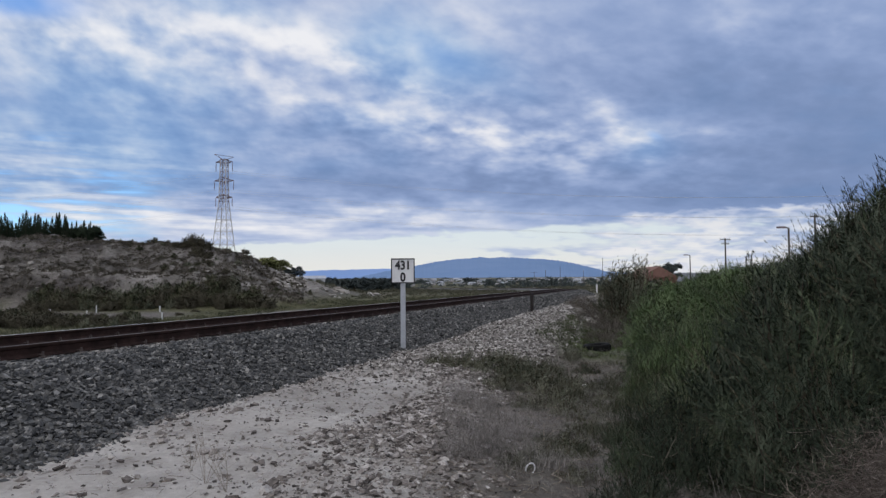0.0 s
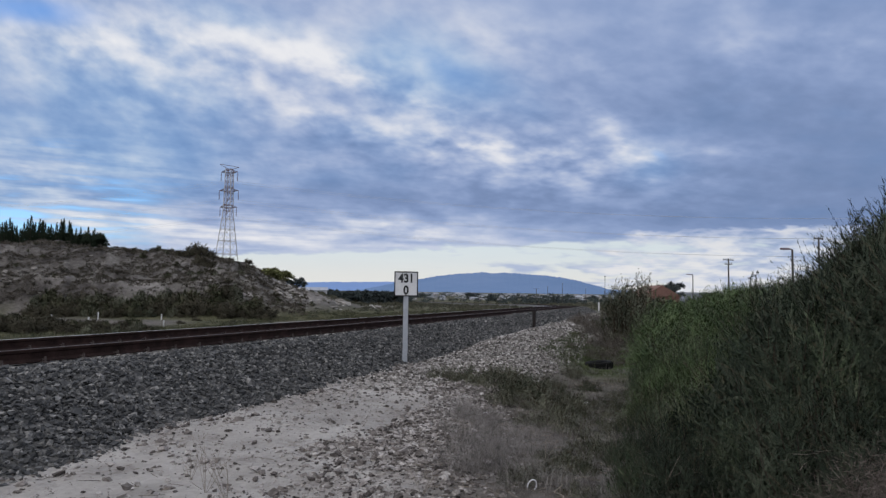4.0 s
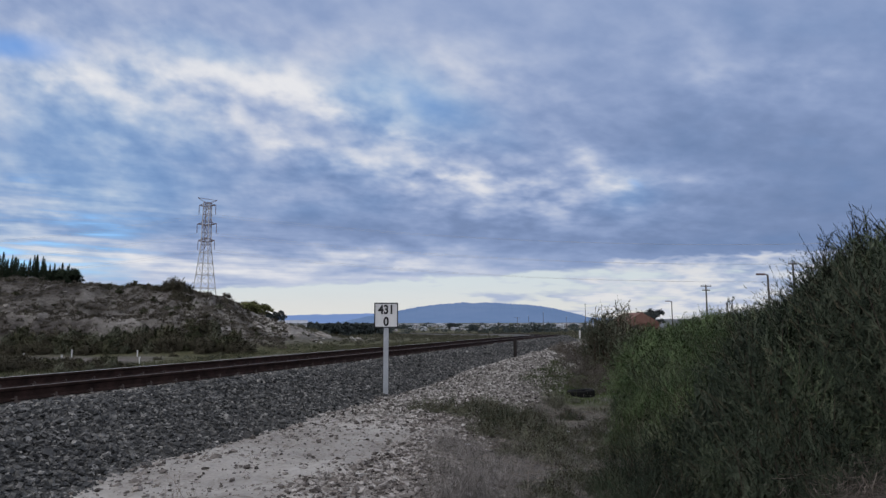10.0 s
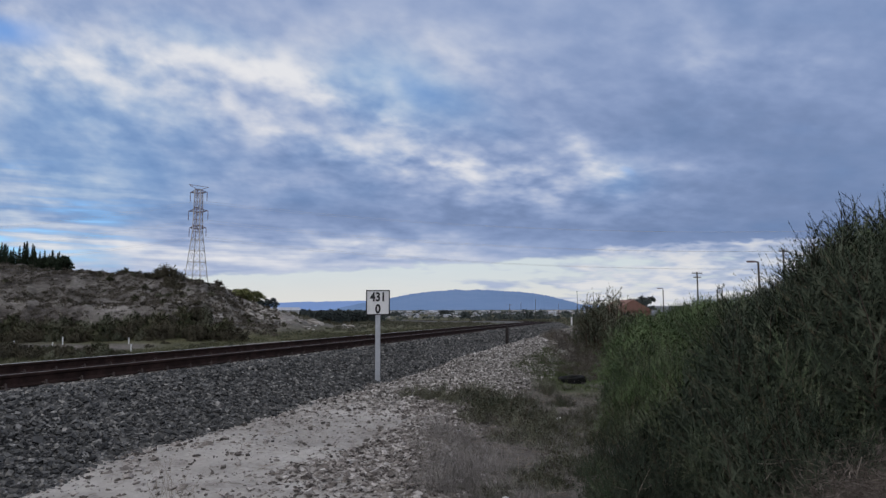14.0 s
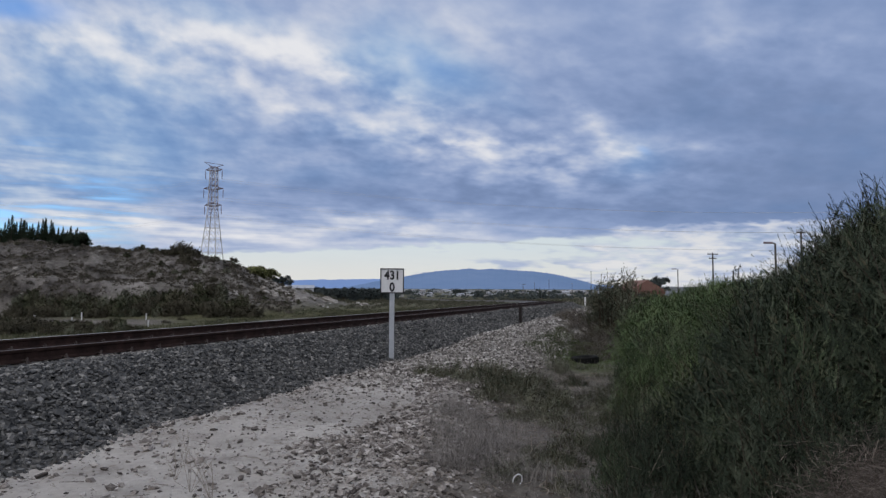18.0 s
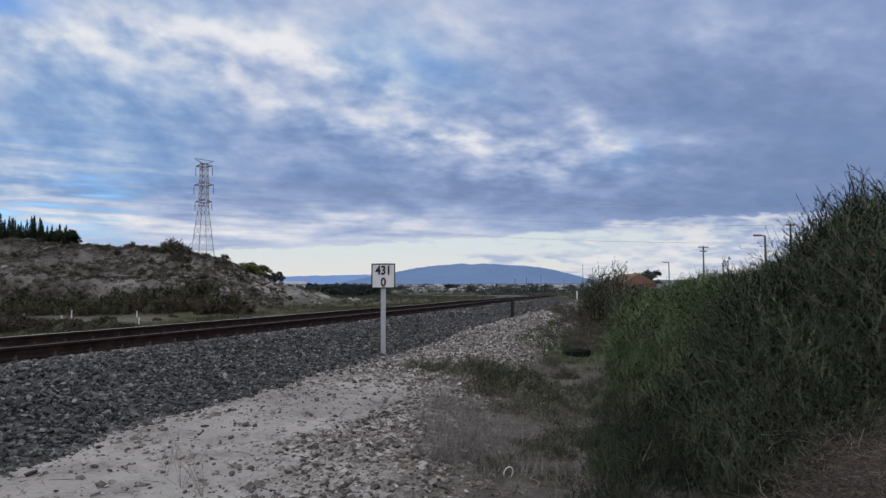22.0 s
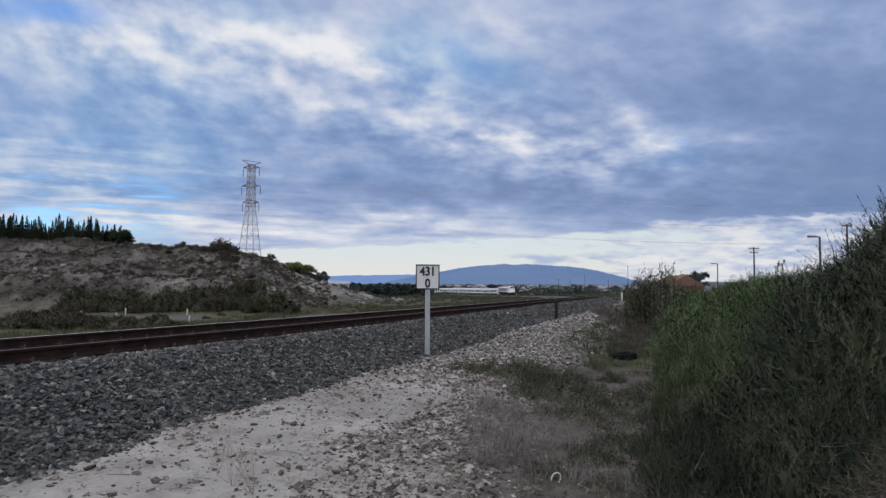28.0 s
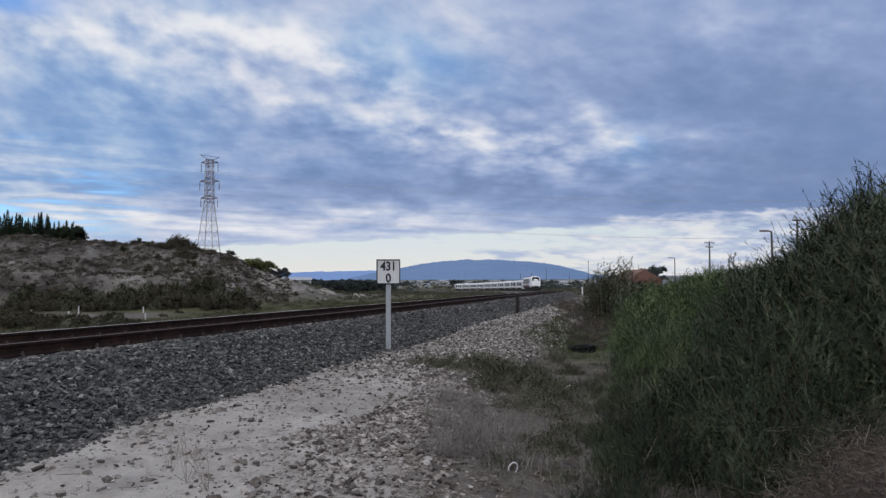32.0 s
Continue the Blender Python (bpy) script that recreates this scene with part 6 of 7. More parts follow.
# ---------------------------------------------------------------- small things by the track
def build_small():
    # cut rail set upright in the berm
    x, y = px_place(940, 29.0), 29.0
    base = empty("rail_stub", Matrix.Translation(ground_point(x, y)))
    bm = bmesh.new()
    box(bm, (-0.012, -0.05, -0.3), (0.012, 0.05, 0.98), 0.004)
    part("web", bm, M_DARKSTEEL, base)
    for yy, w in ((-0.058, 0.055), (0.058, 0.034)):
        part("flange" if w > 0.05 else "head", box(bmesh.new(), (-w, yy - 0.009, -0.3), (w, yy + 0.009, 0.98), 0.008), M_DARKSTEEL, base)
    base.rotation_euler = (0, 0, radians(55))
    tagged(base, "dark stub of rail standing upright in the rubble", "post")
    # old tyre in the grass of the gully
    x, y = px_place(1053, 18.1), 18.1
    base = empty("tyre", Matrix.Translation(ground_point(x, y, 0.08)) @ pose(0, 0, 0, -2, -4, 20) @ Matrix.Diagonal((1.08, 1.08, 1.0, 1)))
    bm = bmesh.new()
    prof = [(0.20, -0.07), (0.24, -0.10), (0.30, -0.105), (0.335, -0.08), (0.34, 0.0), (0.335, 0.08), (0.30, 0.105), (0.24, 0.10), (0.20, 0.07), (0.215, 0.0)]
    n = 36
    rings = [[bm.verts.new((r * math.cos(a), r * math.sin(a), z)) for r, z in prof] for a in (2 * math.pi * i / n for i in range(n))]
    for i in range(n):
        for j in range(len(prof)):
            bm.faces.new((rings[i][j], rings[(i + 1) % n][j], rings[(i + 1) % n][(j + 1) % len(prof)], rings[i][(j + 1) % len(prof)]))
    bmesh.ops.recalc_face_normals(bm, faces=bm.faces)
    part("casing", bm, M_RUBBER, base)
    for i in range(18):
        a = 2 * math.pi * i / 18
        part("tread_block", box(bmesh.new(), (0.335, -0.04, -0.07), (0.348, 0.04, 0.07), 0.004, Matrix.Rotation(a, 4, "Z")), M_RUBBER, base)
    tagged(base, "old black tyre lying in the grass", "tyre")
    # white marker stakes beyond the track
    for px, d, h in ((172, 44, 0.42), (284, 44, 0.36), (288, 35, 0.32), (155, 38, 0.32), (90, 42, 0.28), (1055, 120, 1.5)):
        x = px_place(px, d)
        g = ground_point(x, d)
        base = empty("marker_stake", Matrix.Translation(g))
        w = 0.03 if d < 60 else 0.12
        shaft = part("shaft", box(bmesh.new(), (-w, -w, -0.2), (w, w, h), 0.012), M_STAKE, base)
        part("cap", box(bmesh.new(), (-w - 0.012, -w - 0.012, h), (w + 0.012, w + 0.012, h + 0.05), 0.012), M_STAKE, shaft)
        tagged(base, "short white-painted boundary stake", "stake", "white stakes beside the line")
    # litter and a bleached plastic ring in the gully
    for i, (px, py, w) in enumerate(((0.55, 9.4, 0.03), (1.75, 9.8, 0.05), (2.3, 11.2, 0.05))):
        bm = bmesh.new()
        r = np.random.RandomState(i)
        bmesh.ops.create_grid(bm, x_segments=5, y_segments=5, size=w)
        for v in bm.verts:
            v.co += Vector(r.normal(size=3)) * w * 0.16
            v.co.z += w * 0.3
        bmesh.ops.solidify(bm, geom=bm.faces[:], thickness=0.003)
        ob = part("litter", bm, M_WHITE)
        ob.location = ground_point(px, py, 0.02)
        tagged(ob, "crumpled scrap of white plastic", "litter", "litter in the gully")
    bm = bmesh.new()
    bmesh.ops.create_icosphere(bm, subdivisions=3, radius=0.07)
    for v in bm.verts:
        v.co += v.normal * 0.03 * noise.noise(v.co * 30)
        v.co.z = max(v.co.z * 0.5, -0.01)
    ob = part("plastic_bag", bm, M_BLUEBAG)
    ob.location = ground_point(1.13, 4.98, 0.01)
    tagged(ob, "crumpled pale blue plastic bag in the straw", "litter", "litter in the gully")
    bm = bmesh.new()
    pts = [Vector((0.045 * math.cos(a), 0, 0.05 + 0.05 * math.sin(a))) for a in np.linspace(-0.9, 3.4, 14)]
    for a, b in zip(pts, pts[1:]):
        bar(bm, a, b, 0.006, 6)
    ob = part("plastic_loop", bm, M_WHITE)
    ob.matrix_basis = Matrix.Translation(ground_point(0.72, 5.75, 0.0)) @ pose(0, 0, 0, 10, 0, 25)
    tagged(ob, "pale curved strip of plastic standing in straw", "litter", "litter in the gully")


# ---------------------------------------------------------------- poles and lamps
def wood_pole(px, d, top, arms, label, r=0.13, name="utility_pole", mat=None):
    x = px_place(px, d)
    g = ground_point(x, d)
    base = empty(name, Matrix.Translation(g) @ pose(0, 0, 0, 0, 0, 15))
    h = top - g.z
    part("pole", bar(bmesh.new(), (0, 0, -0.5), (0, 0, h), r, 10, r * 0.7), mat or M_WOODPOLE, base)
    for z, w in arms:
        arm = part("crossarm", box(bmesh.new(), (-w, -0.06, h - z - 0.06), (w, 0.06, h - z + 0.06), 0.01), mat or M_WOODPOLE, base)
        for xx in (-w * 0.9, -w * 0.45, w * 0.45, w * 0.9):
            bm = bar(bmesh.new(), (xx, 0, h - z + 0.06), (xx, 0, h - z + 0.30), 0.06, 8, 0.04)
            part("insulator", bm, M_GALV, arm, "glass insulator")
    tagged(base, label, "utility pole", "poles in the distance")
    return base, g.z + h


def lamp_post(px, d, top, reach, label, r=0.06):
    x = px_place(px, d)
    g = ground_point(x, d)
    base = empty("street_lamp", Matrix.Translation(g))
    h = top - g.z
    part("column", bar(bmesh.new(), (0, 0, -0.3), (0, 0, h), r * 1.3, 8, r), M_WOODPOLE, base)
    bm = bmesh.new()
    bar(bm, (0, 0, h), (-reach, 0, h + 0.08), r * 0.7, 6)
    arm = part("arm", bm, M_WOODPOLE, base)
    part("lamp_head", box(bmesh.new(), (-reach - 0.5 * r / 0.06, -0.12, h - 0.02), (-reach + 0.1, 0.12, h + 0.16), 0.04), M_PYLON_RED, arm, "unlit lamp housing")
    tagged(base, label, "street lamp", "lamps in the distance")


def build_poles():
    wood_pole(1284, 110, 8.3, [(0.25, 1.0), (0.95, 0.7)], "timber utility pole with two crossarms", 0.16)
    wood_pole(1444, 62, 7.45, [(0.15, 0.5)], "grey pole carrying a thin service wire", 0.11)
    wood_pole(1112, 170, 4.9, [(0.2, 1.3), (0.9, 1.0)], "low timber pole with crossarms behind scrub", 0.14)
    wood_pole(945, 420, 7.0, [(0.3, 2.2)], "distant timber pole with a wide crossarm", 0.2)
    for px, d, top, r in ((1066, 300, 11.2, 0.14), (965, 420, 8.0, 0.16), (991, 420, 10.2, 0.16), (1032, 460, 8.0, 0.14), (1320, 180, 7.4, 0.1)):
        wood_pole(px, d, top, [(0.1, 0.35)], "thin distant mast rising over the plain", r, "mast")
    lamp_post(1397, 62, 6.25, 0.35, "tall street lamp with a boxy head", 0.09)
    lamp_post(1221, 140, 6.6, 0.5, "street lamp beside the house", 0.10)
    p = ground_point(px_place(1444, 62), 62)
    cable((p.x, p.y, 7.0), (p.x + 26, p.y - 4, 7.2), 0.7, 0.02, "service_wire", "thin service wire from the grey pole", "wires of the grey pole", 12)


# ---------------------------------------------------------------- house on the right
def build_house():
    d = 140
    x0 = px_place(1150, d)
    g = ground_point(x0, d)
    base = empty("house", Matrix.Translation(g) @ pose(0, 0, 0, 0, 0, 8))
    W, D, H = 3.9, 4.0, 2.6
    top = 4.25 - g.z
    bm = bmesh.new()
    box(bm, (-W, -D, -0.5), (W, D, H))
    wall = part("wall", bm, M_BRICK, base, "reddish rendered wall")
    bm = bmesh.new()
    e = 0.35
    v = [bm.verts.new(p) for p in ((-W - e, -D - e, H), (W + e, -D - e, H), (W + e, D + e, H), (-W - e, D + e, H), (0, -D - e, top), (0, D + e, top))]
    for q in ((0, 1, 4), (1, 2, 5, 4), (2, 3, 5), (3, 0, 4, 5), (3, 2, 1, 0)):
        bm.faces.new([v[i] for i in q])
    part("roof", bm, M_ROOF, base, "terracotta pitched roof")
    for xx in (-2.2, 1.2):
        win = part("window", box(bmesh.new(), (xx, -D - 0.06, 1.0), (xx + 1.0, -D + 0.02, 2.1), 0.02), M_BRICK, wall)
        part("pane", box(bmesh.new(), (xx + 0.1, -D - 0.08, 1.1), (xx + 0.9, -D - 0.065, 2.0)), M_FARPANE, win)
    tagged(base, "small reddish house with a terracotta roof behind scrub", "house")


# ---------------------------------------------------------------- town on the plain
def town_building(w, d, h, wall_mat, roof_mat, pitched, n_win, label):
    base = empty("building")
    wall = part("wall", box(bmesh.new(), (-w / 2, -d / 2, -2.5), (w / 2, d / 2, h)), wall_mat, base)
    bm = bmesh.new()
    if pitched:
        e, t = 0.5, h + w * 0.12
        if w > d:
            pts = ((-w / 2 - e, -d / 2 - e, h), (w / 2 + e, -d / 2 - e, h), (w / 2 + e, d / 2 + e, h), (-w / 2 - e, d / 2 + e, h), (-w / 2 - e, 0, h + d * 0.2), (w / 2 + e, 0, h + d * 0.2))
        else:
            pts = ((-w / 2 - e, -d / 2 - e, h), (-w / 2 - e, d / 2 + e, h), (w / 2 + e, d / 2 + e, h), (w / 2 + e, -d / 2 - e, h), (0, -d / 2 - e, t), (0, d / 2 + e, t))
        v = [bm.verts.new(p) for p in pts]
        for q in ((0, 1, 5, 4), (2, 3, 4, 5), (0, 4, 3), (1, 2, 5), (3, 2, 1, 0)):
            bm.faces.new([v[i] for i in q])
        bmesh.ops.recalc_face_normals(bm, faces=bm.faces)
    else:
        box(bm, (-w / 2 - 0.3, -d / 2 - 0.3, h), (w / 2 + 0.3, d / 2 + 0.3, h + 0.5), 0.05)
    part("roof", bm, roof_mat, base)
    for i in range(n_win):
        x = -w / 2 + w * (i + 0.5) / n_win
        part("window", box(bmesh.new(), (x - w * 0.22 / n_win, -d / 2 - 0.15, h * 0.35), (x + w * 0.22 / n_win, -d / 2 + 0.02, h * 0.75)), M_FARPANE, wall)
    return tagged(base, label, "building", "buildings of the far town")


def build_town():
    rng = np.random.RandomState(8)
    kinds = [town_building(34, 18, 6.0, M_FARWHITE, M_FARGREY, False, 5, "long white industrial shed on the far plain"),
             town_building(20, 14, 5.0, M_FARWHITE, M_FARGREY, True, 3, "white shed with a shallow grey roof"),
             town_building(10, 9, 5.5, M_FARTAN, M_FARTAN, True, 2, "tan far house with a dull roof"),
             town_building(13, 10, 7.5, M_FARWHITE, M_FARWHITE, False, 4, "white far apartment block"),
             town_building(26, 12, 4.0, M_FARGREY, M_FARGREY, False, 4, "low grey warehouse on the far plain")]
    spots = []
    for i in range(230):
        px = rng.uniform(690, 1100) if i % 5 else rng.uniform(560, 1500)
        spots.append((px, rng.uniform(480, 1150)))
    used = set()
    for px, d in spots:
        k = rng.choice([0, 1, 2, 3, 4, 1, 2, 2])
        put(kinds[k], px_place(px, d), d, rng.uniform(0.2, 0.42) * d / 800, rng.uniform(-0.9, 0.9), k not in used, (0, 0), 0.0)
        used.add(k)
    # pale low building past the end of the bank
    b = town_building(12, 6, 2.6, M_FARWHITE, M_FARGREY, True, 3, "low pale building past the end of the bank")
    put(b, px_place(548, 150), 150, 0.55, 0.25, True, (0, 0), -0.2)
    b = town_building(14, 7, 4.4, M_FARGREY, M_FARGREY, False, 4, "long pale grey building beside the house")
    put(b, px_place(1238, 175), 175, 0.95, 0.1, True, (0, 0), 0.0)


# ---------------------------------------------------------------- far scrub, bank scrub and trees
def clump_arrays(places, sizes, rng, leaves=60, squash=0.8, leaf=0.28):
    """Low scrub far off: domes of leaf tufts."""
    n = len(places) * leaves
    d = unit(rng.normal(size=(n, 3)))
    d[:, 2] = np.abs(d[:, 2])
    s = np.repeat(sizes, leaves)
    base = np.repeat(places, leaves, 0) + d * [0.5, 0.5, squash * 0.5] * (s * rng.uniform(0.5, 1.0, n))[:, None]
    way = unit(d + rng.normal(size=(n, 3)) * 0.5 + [0, 0, 0.3])
    return leaf_arrays(base, way, s * leaf * rng.uniform(0.6, 1.3, n), s * leaf * 0.55 * rng.uniform(0.6, 1.3, n), rng)


def build_scrub():
    rng = np.random.RandomState(77)
    # scrub on the face of the bank: things of their own
    kinds = []
    for i, (mat, lab) in enumerate(((M_SCRUB_DARK, "dark scrub bush on the dusty bank"), (M_LEAF_OLIVE, "brownish scrub bush on the dusty bank"), (M_LEAF_GREY, "grey-green scrub bush on the dusty bank"))):
        kinds.append(shrub_thing("scrub_bush", shrub_meshes(300 + i, 1.5, 0.95, 260, 14, 0.10, 0.032, 0.26, 0.15, mat, 0.7), lab, "shrub", "scrub on the bank"))
    used = set()

    def plant(k, px, d, sc, sz=1.0):
        put(kinds[k], px_place(px, d), d, sc, rng.uniform(0, 6.28), k not in used, (0, 0), 0.1, sz)
        used.add(k)
    # dark thicket along the foot of the bank
    for px in np.arange(66, 455, 11):
        plant(rng.choice([0, 1, 1, 2]), px + rng.uniform(-5, 5), 48.5 + rng.uniform(-1.0, 1.2), rng.uniform(1.1, 1.5) * (0.85 if px > 380 else 1.0), rng.uniform(0.9, 1.3))
    for px in np.arange(52, 470, 12):
        plant(rng.choice([0, 1, 0]), px + rng.uniform(-5, 5), 47.2 + rng.uniform(-0.7, 0.7), rng.uniform(1.0, 1.5), rng.uniform(0.8, 1.1))
    for px in np.arange(70, 440, 22):
        plant(rng.choice([0, 2, 0]), px + rng.uniform(-8, 8), 46.3 + rng.uniform(-0.6, 0.8), rng.uniform(0.8, 1.2), 1.0)
    # rank low scrub on the near side of the track's far verge
    for px in np.arange(-40, 300, 10):
        plant(rng.choice([0, 0, 2]), px + rng.uniform(-6, 6), rng.uniform(28, 33), rng.uniform(0.5, 0.8) * (1.5 if px < 110 else 0.95), 0.95)
    for px in np.arange(-40, 250, 7):
        plant(rng.choice([0, 0, 1]), px + rng.uniform(-6, 6), rng.uniform(32, 37), rng.uniform(0.7, 1.05) * (1.15 if px < 90 else 0.8), 0.85)
    for px in np.arange(300, 480, 22):
        plant(rng.choice([0, 2]), px + rng.uniform(-6, 6), rng.uniform(38, 46), rng.uniform(0.3, 0.6), 0.8)
    # fine scrub and dead weeds over the whole face
    n = 6500
    d = rng.uniform(49, 66, n)
    px = rng.uniform(-120, 540, n)
    x = (px - 784) / 1184 * d
    k = rng.rand(n) < 0.25 + 0.75 * smooth(fbm(x * 0.35, d * 0.8, 25), 0.62, 0.48)
    x, d = x[k], d[k]
    p = np.stack([x, d, ground_z(x, d)], -1)
    v, f = clump_arrays(p, rng.uniform(0.15, 0.45, len(p)), rng, 16, 0.6, 0.4)
    tagged(new("bank_weeds", mesh_from("bank_weeds", v, f, M_BANKWEED)), "thin dull weeds over the dusty bank", "scrub", kind="stuff")
    # single bushes over the slope and the crest
    for i in range(105):
        px = rng.uniform(-40, 500)
        plant(rng.choice([0, 1, 1, 2]), px, rng.uniform(52.5, 66), rng.uniform(0.25, 0.75) * (0.7 if px < 190 else 1.0), rng.uniform(0.6, 1.0))
    for px in np.arange(190, 450, 12):
        plant(rng.choice([0, 1, 0]), px + rng.uniform(-5, 5), rng.uniform(63, 67), rng.uniform(0.5, 0.9), 0.9)
    for i in range(26):
        plant(rng.choice([1, 2, 0]), rng.uniform(480, 610), rng.uniform(52, 62), rng.uniform(0.2, 0.5), 0.8)
    # the big dark bush on the crest
    for px, d, sc, sz in ((345, 63, 1.7, 1.15), (333, 64, 1.3, 1.0), (357, 62, 1.5, 1.0), (350, 60, 1.4, 1.0), (326, 62, 1.0, 0.9), (362, 59, 1.2, 0.9), (310, 63, 0.9, 0.8), (296, 63.5, 0.8, 0.8), (366, 57, 1.1, 0.9)):
        plant(0, px, d, sc, sz)
    # thin dry shrubs at the far end of the bushes by the line
    dry = shrub_thing("dry_shrub", shrub_meshes(320, 1.7, 1.35, 620, 20, 0.055, 0.014, 0.3, 0.3, M_LEAF_GREY, 0.5), "thin brownish shrub with bare twigs", "shrub", "dry shrubs at the end of the bushes")
    for i, (px, d, sc) in enumerate(((1098, 30, 1.0), (1116, 31, 1.25), (1133, 33, 1.1), (1084, 33, 0.85), (1150, 29, 0.9), (1073, 40, 0.8), (1160, 36, 1.1), (1120, 40, 1.2), (1095, 46, 1.1), (1062, 34, 0.6), (1072, 27, 0.6), (1055, 30, 0.5), (1145, 40, 1.1))):
        put(dry, px_place(px, d), d, sc * (2.0 if 1090 < px < 1136 else 0.8 if px < 1088 else 1.5), rng.uniform(0, 6.28), i == 0, (0, 0), 0.08)
    low = shrub_thing("dead_bush", shrub_meshes(321, 1.5, 0.7, 420, 15, 0.05, 0.010, 0.24, 0.3, M_DEADBUSH, 0.7, M_TWIG), "low dead grey-brown bush beside the rubble", "shrub", "dead bushes beside the rubble")
    for i, (px, d, sc) in enumerate(((1050, 21, 0.6), (1036, 23, 0.6), (1028, 26, 0.7), (1062, 19.5, 0.55), (1020, 29, 0.7), (1072, 24, 0.8), (1045, 32, 0.9), (1016, 24, 0.5), (1000, 20, 0.4), (1055, 27, 0.8), (1030, 35, 0.9), (1072, 21, 0.7), (1090, 22, 0.8), (1085, 26, 0.9), (1064, 30, 0.9), (1048, 24, 0.7), (1040, 28, 0.8), (1100, 28, 0.9), (1078, 31, 1.0), (1012, 33, 0.7), (1024, 31, 0.8), (1098, 19, 0.5), (1036, 20, 0.45))):
        put(low, px_place(px, d), d, sc, rng.uniform(0, 6.28), i == 0, (0, 0), 0.05)
    # low scrub of the plain
    n = 4200
    d = rng.uniform(48, 420, n)
    px = rng.uniform(480, 1500, n)
    x = (px - 784) / 1184 * d
    s, l = track_coords(x, d)
    k = (np.abs(l + 0.8) > 7.5) & ~((l > 0) & (s < 60) & (l < 9))
    x, d = x[k], d[k]
    p = np.stack([x, d, ground_z(x, d)], -1)
    size = rng.uniform(0.6, 1.6, len(p)) * np.clip(d / 120, 0.5, 1.5)
    v, f = clump_arrays(p, size, rng, 36, 0.55, 0.22)
    tagged(new("plain_scrub", mesh_from("plain_scrub", v, f, M_SCRUB)), "low grey-green scrub dotted over the plain", "scrub", kind="stuff")
    # woods and gardens far off
    n = 1100
    d = rng.uniform(330, 1150, n)
    px = np.where(rng.rand(n) < 0.6, rng.uniform(540, 1090, n), rng.uniform(-200, 1700, n))
    x = (px - 784) / 1184 * d
    s, l = track_coords(x, d)
    k = np.abs(l) > 18
    x, d = x[k], d[k]
    p = np.stack([x, d, ground_z(x, d)], -1)
    v, f = clump_arrays(p, np.clip(rng.lognormal(1.2, 0.4, len(p)), 1.5, 8), rng, 40, 0.9, 0.3)
    tagged(new("far_trees", mesh_from("far_trees", v, f, M_FARTREE)), "dark far trees among the buildings", "trees", kind="stuff")


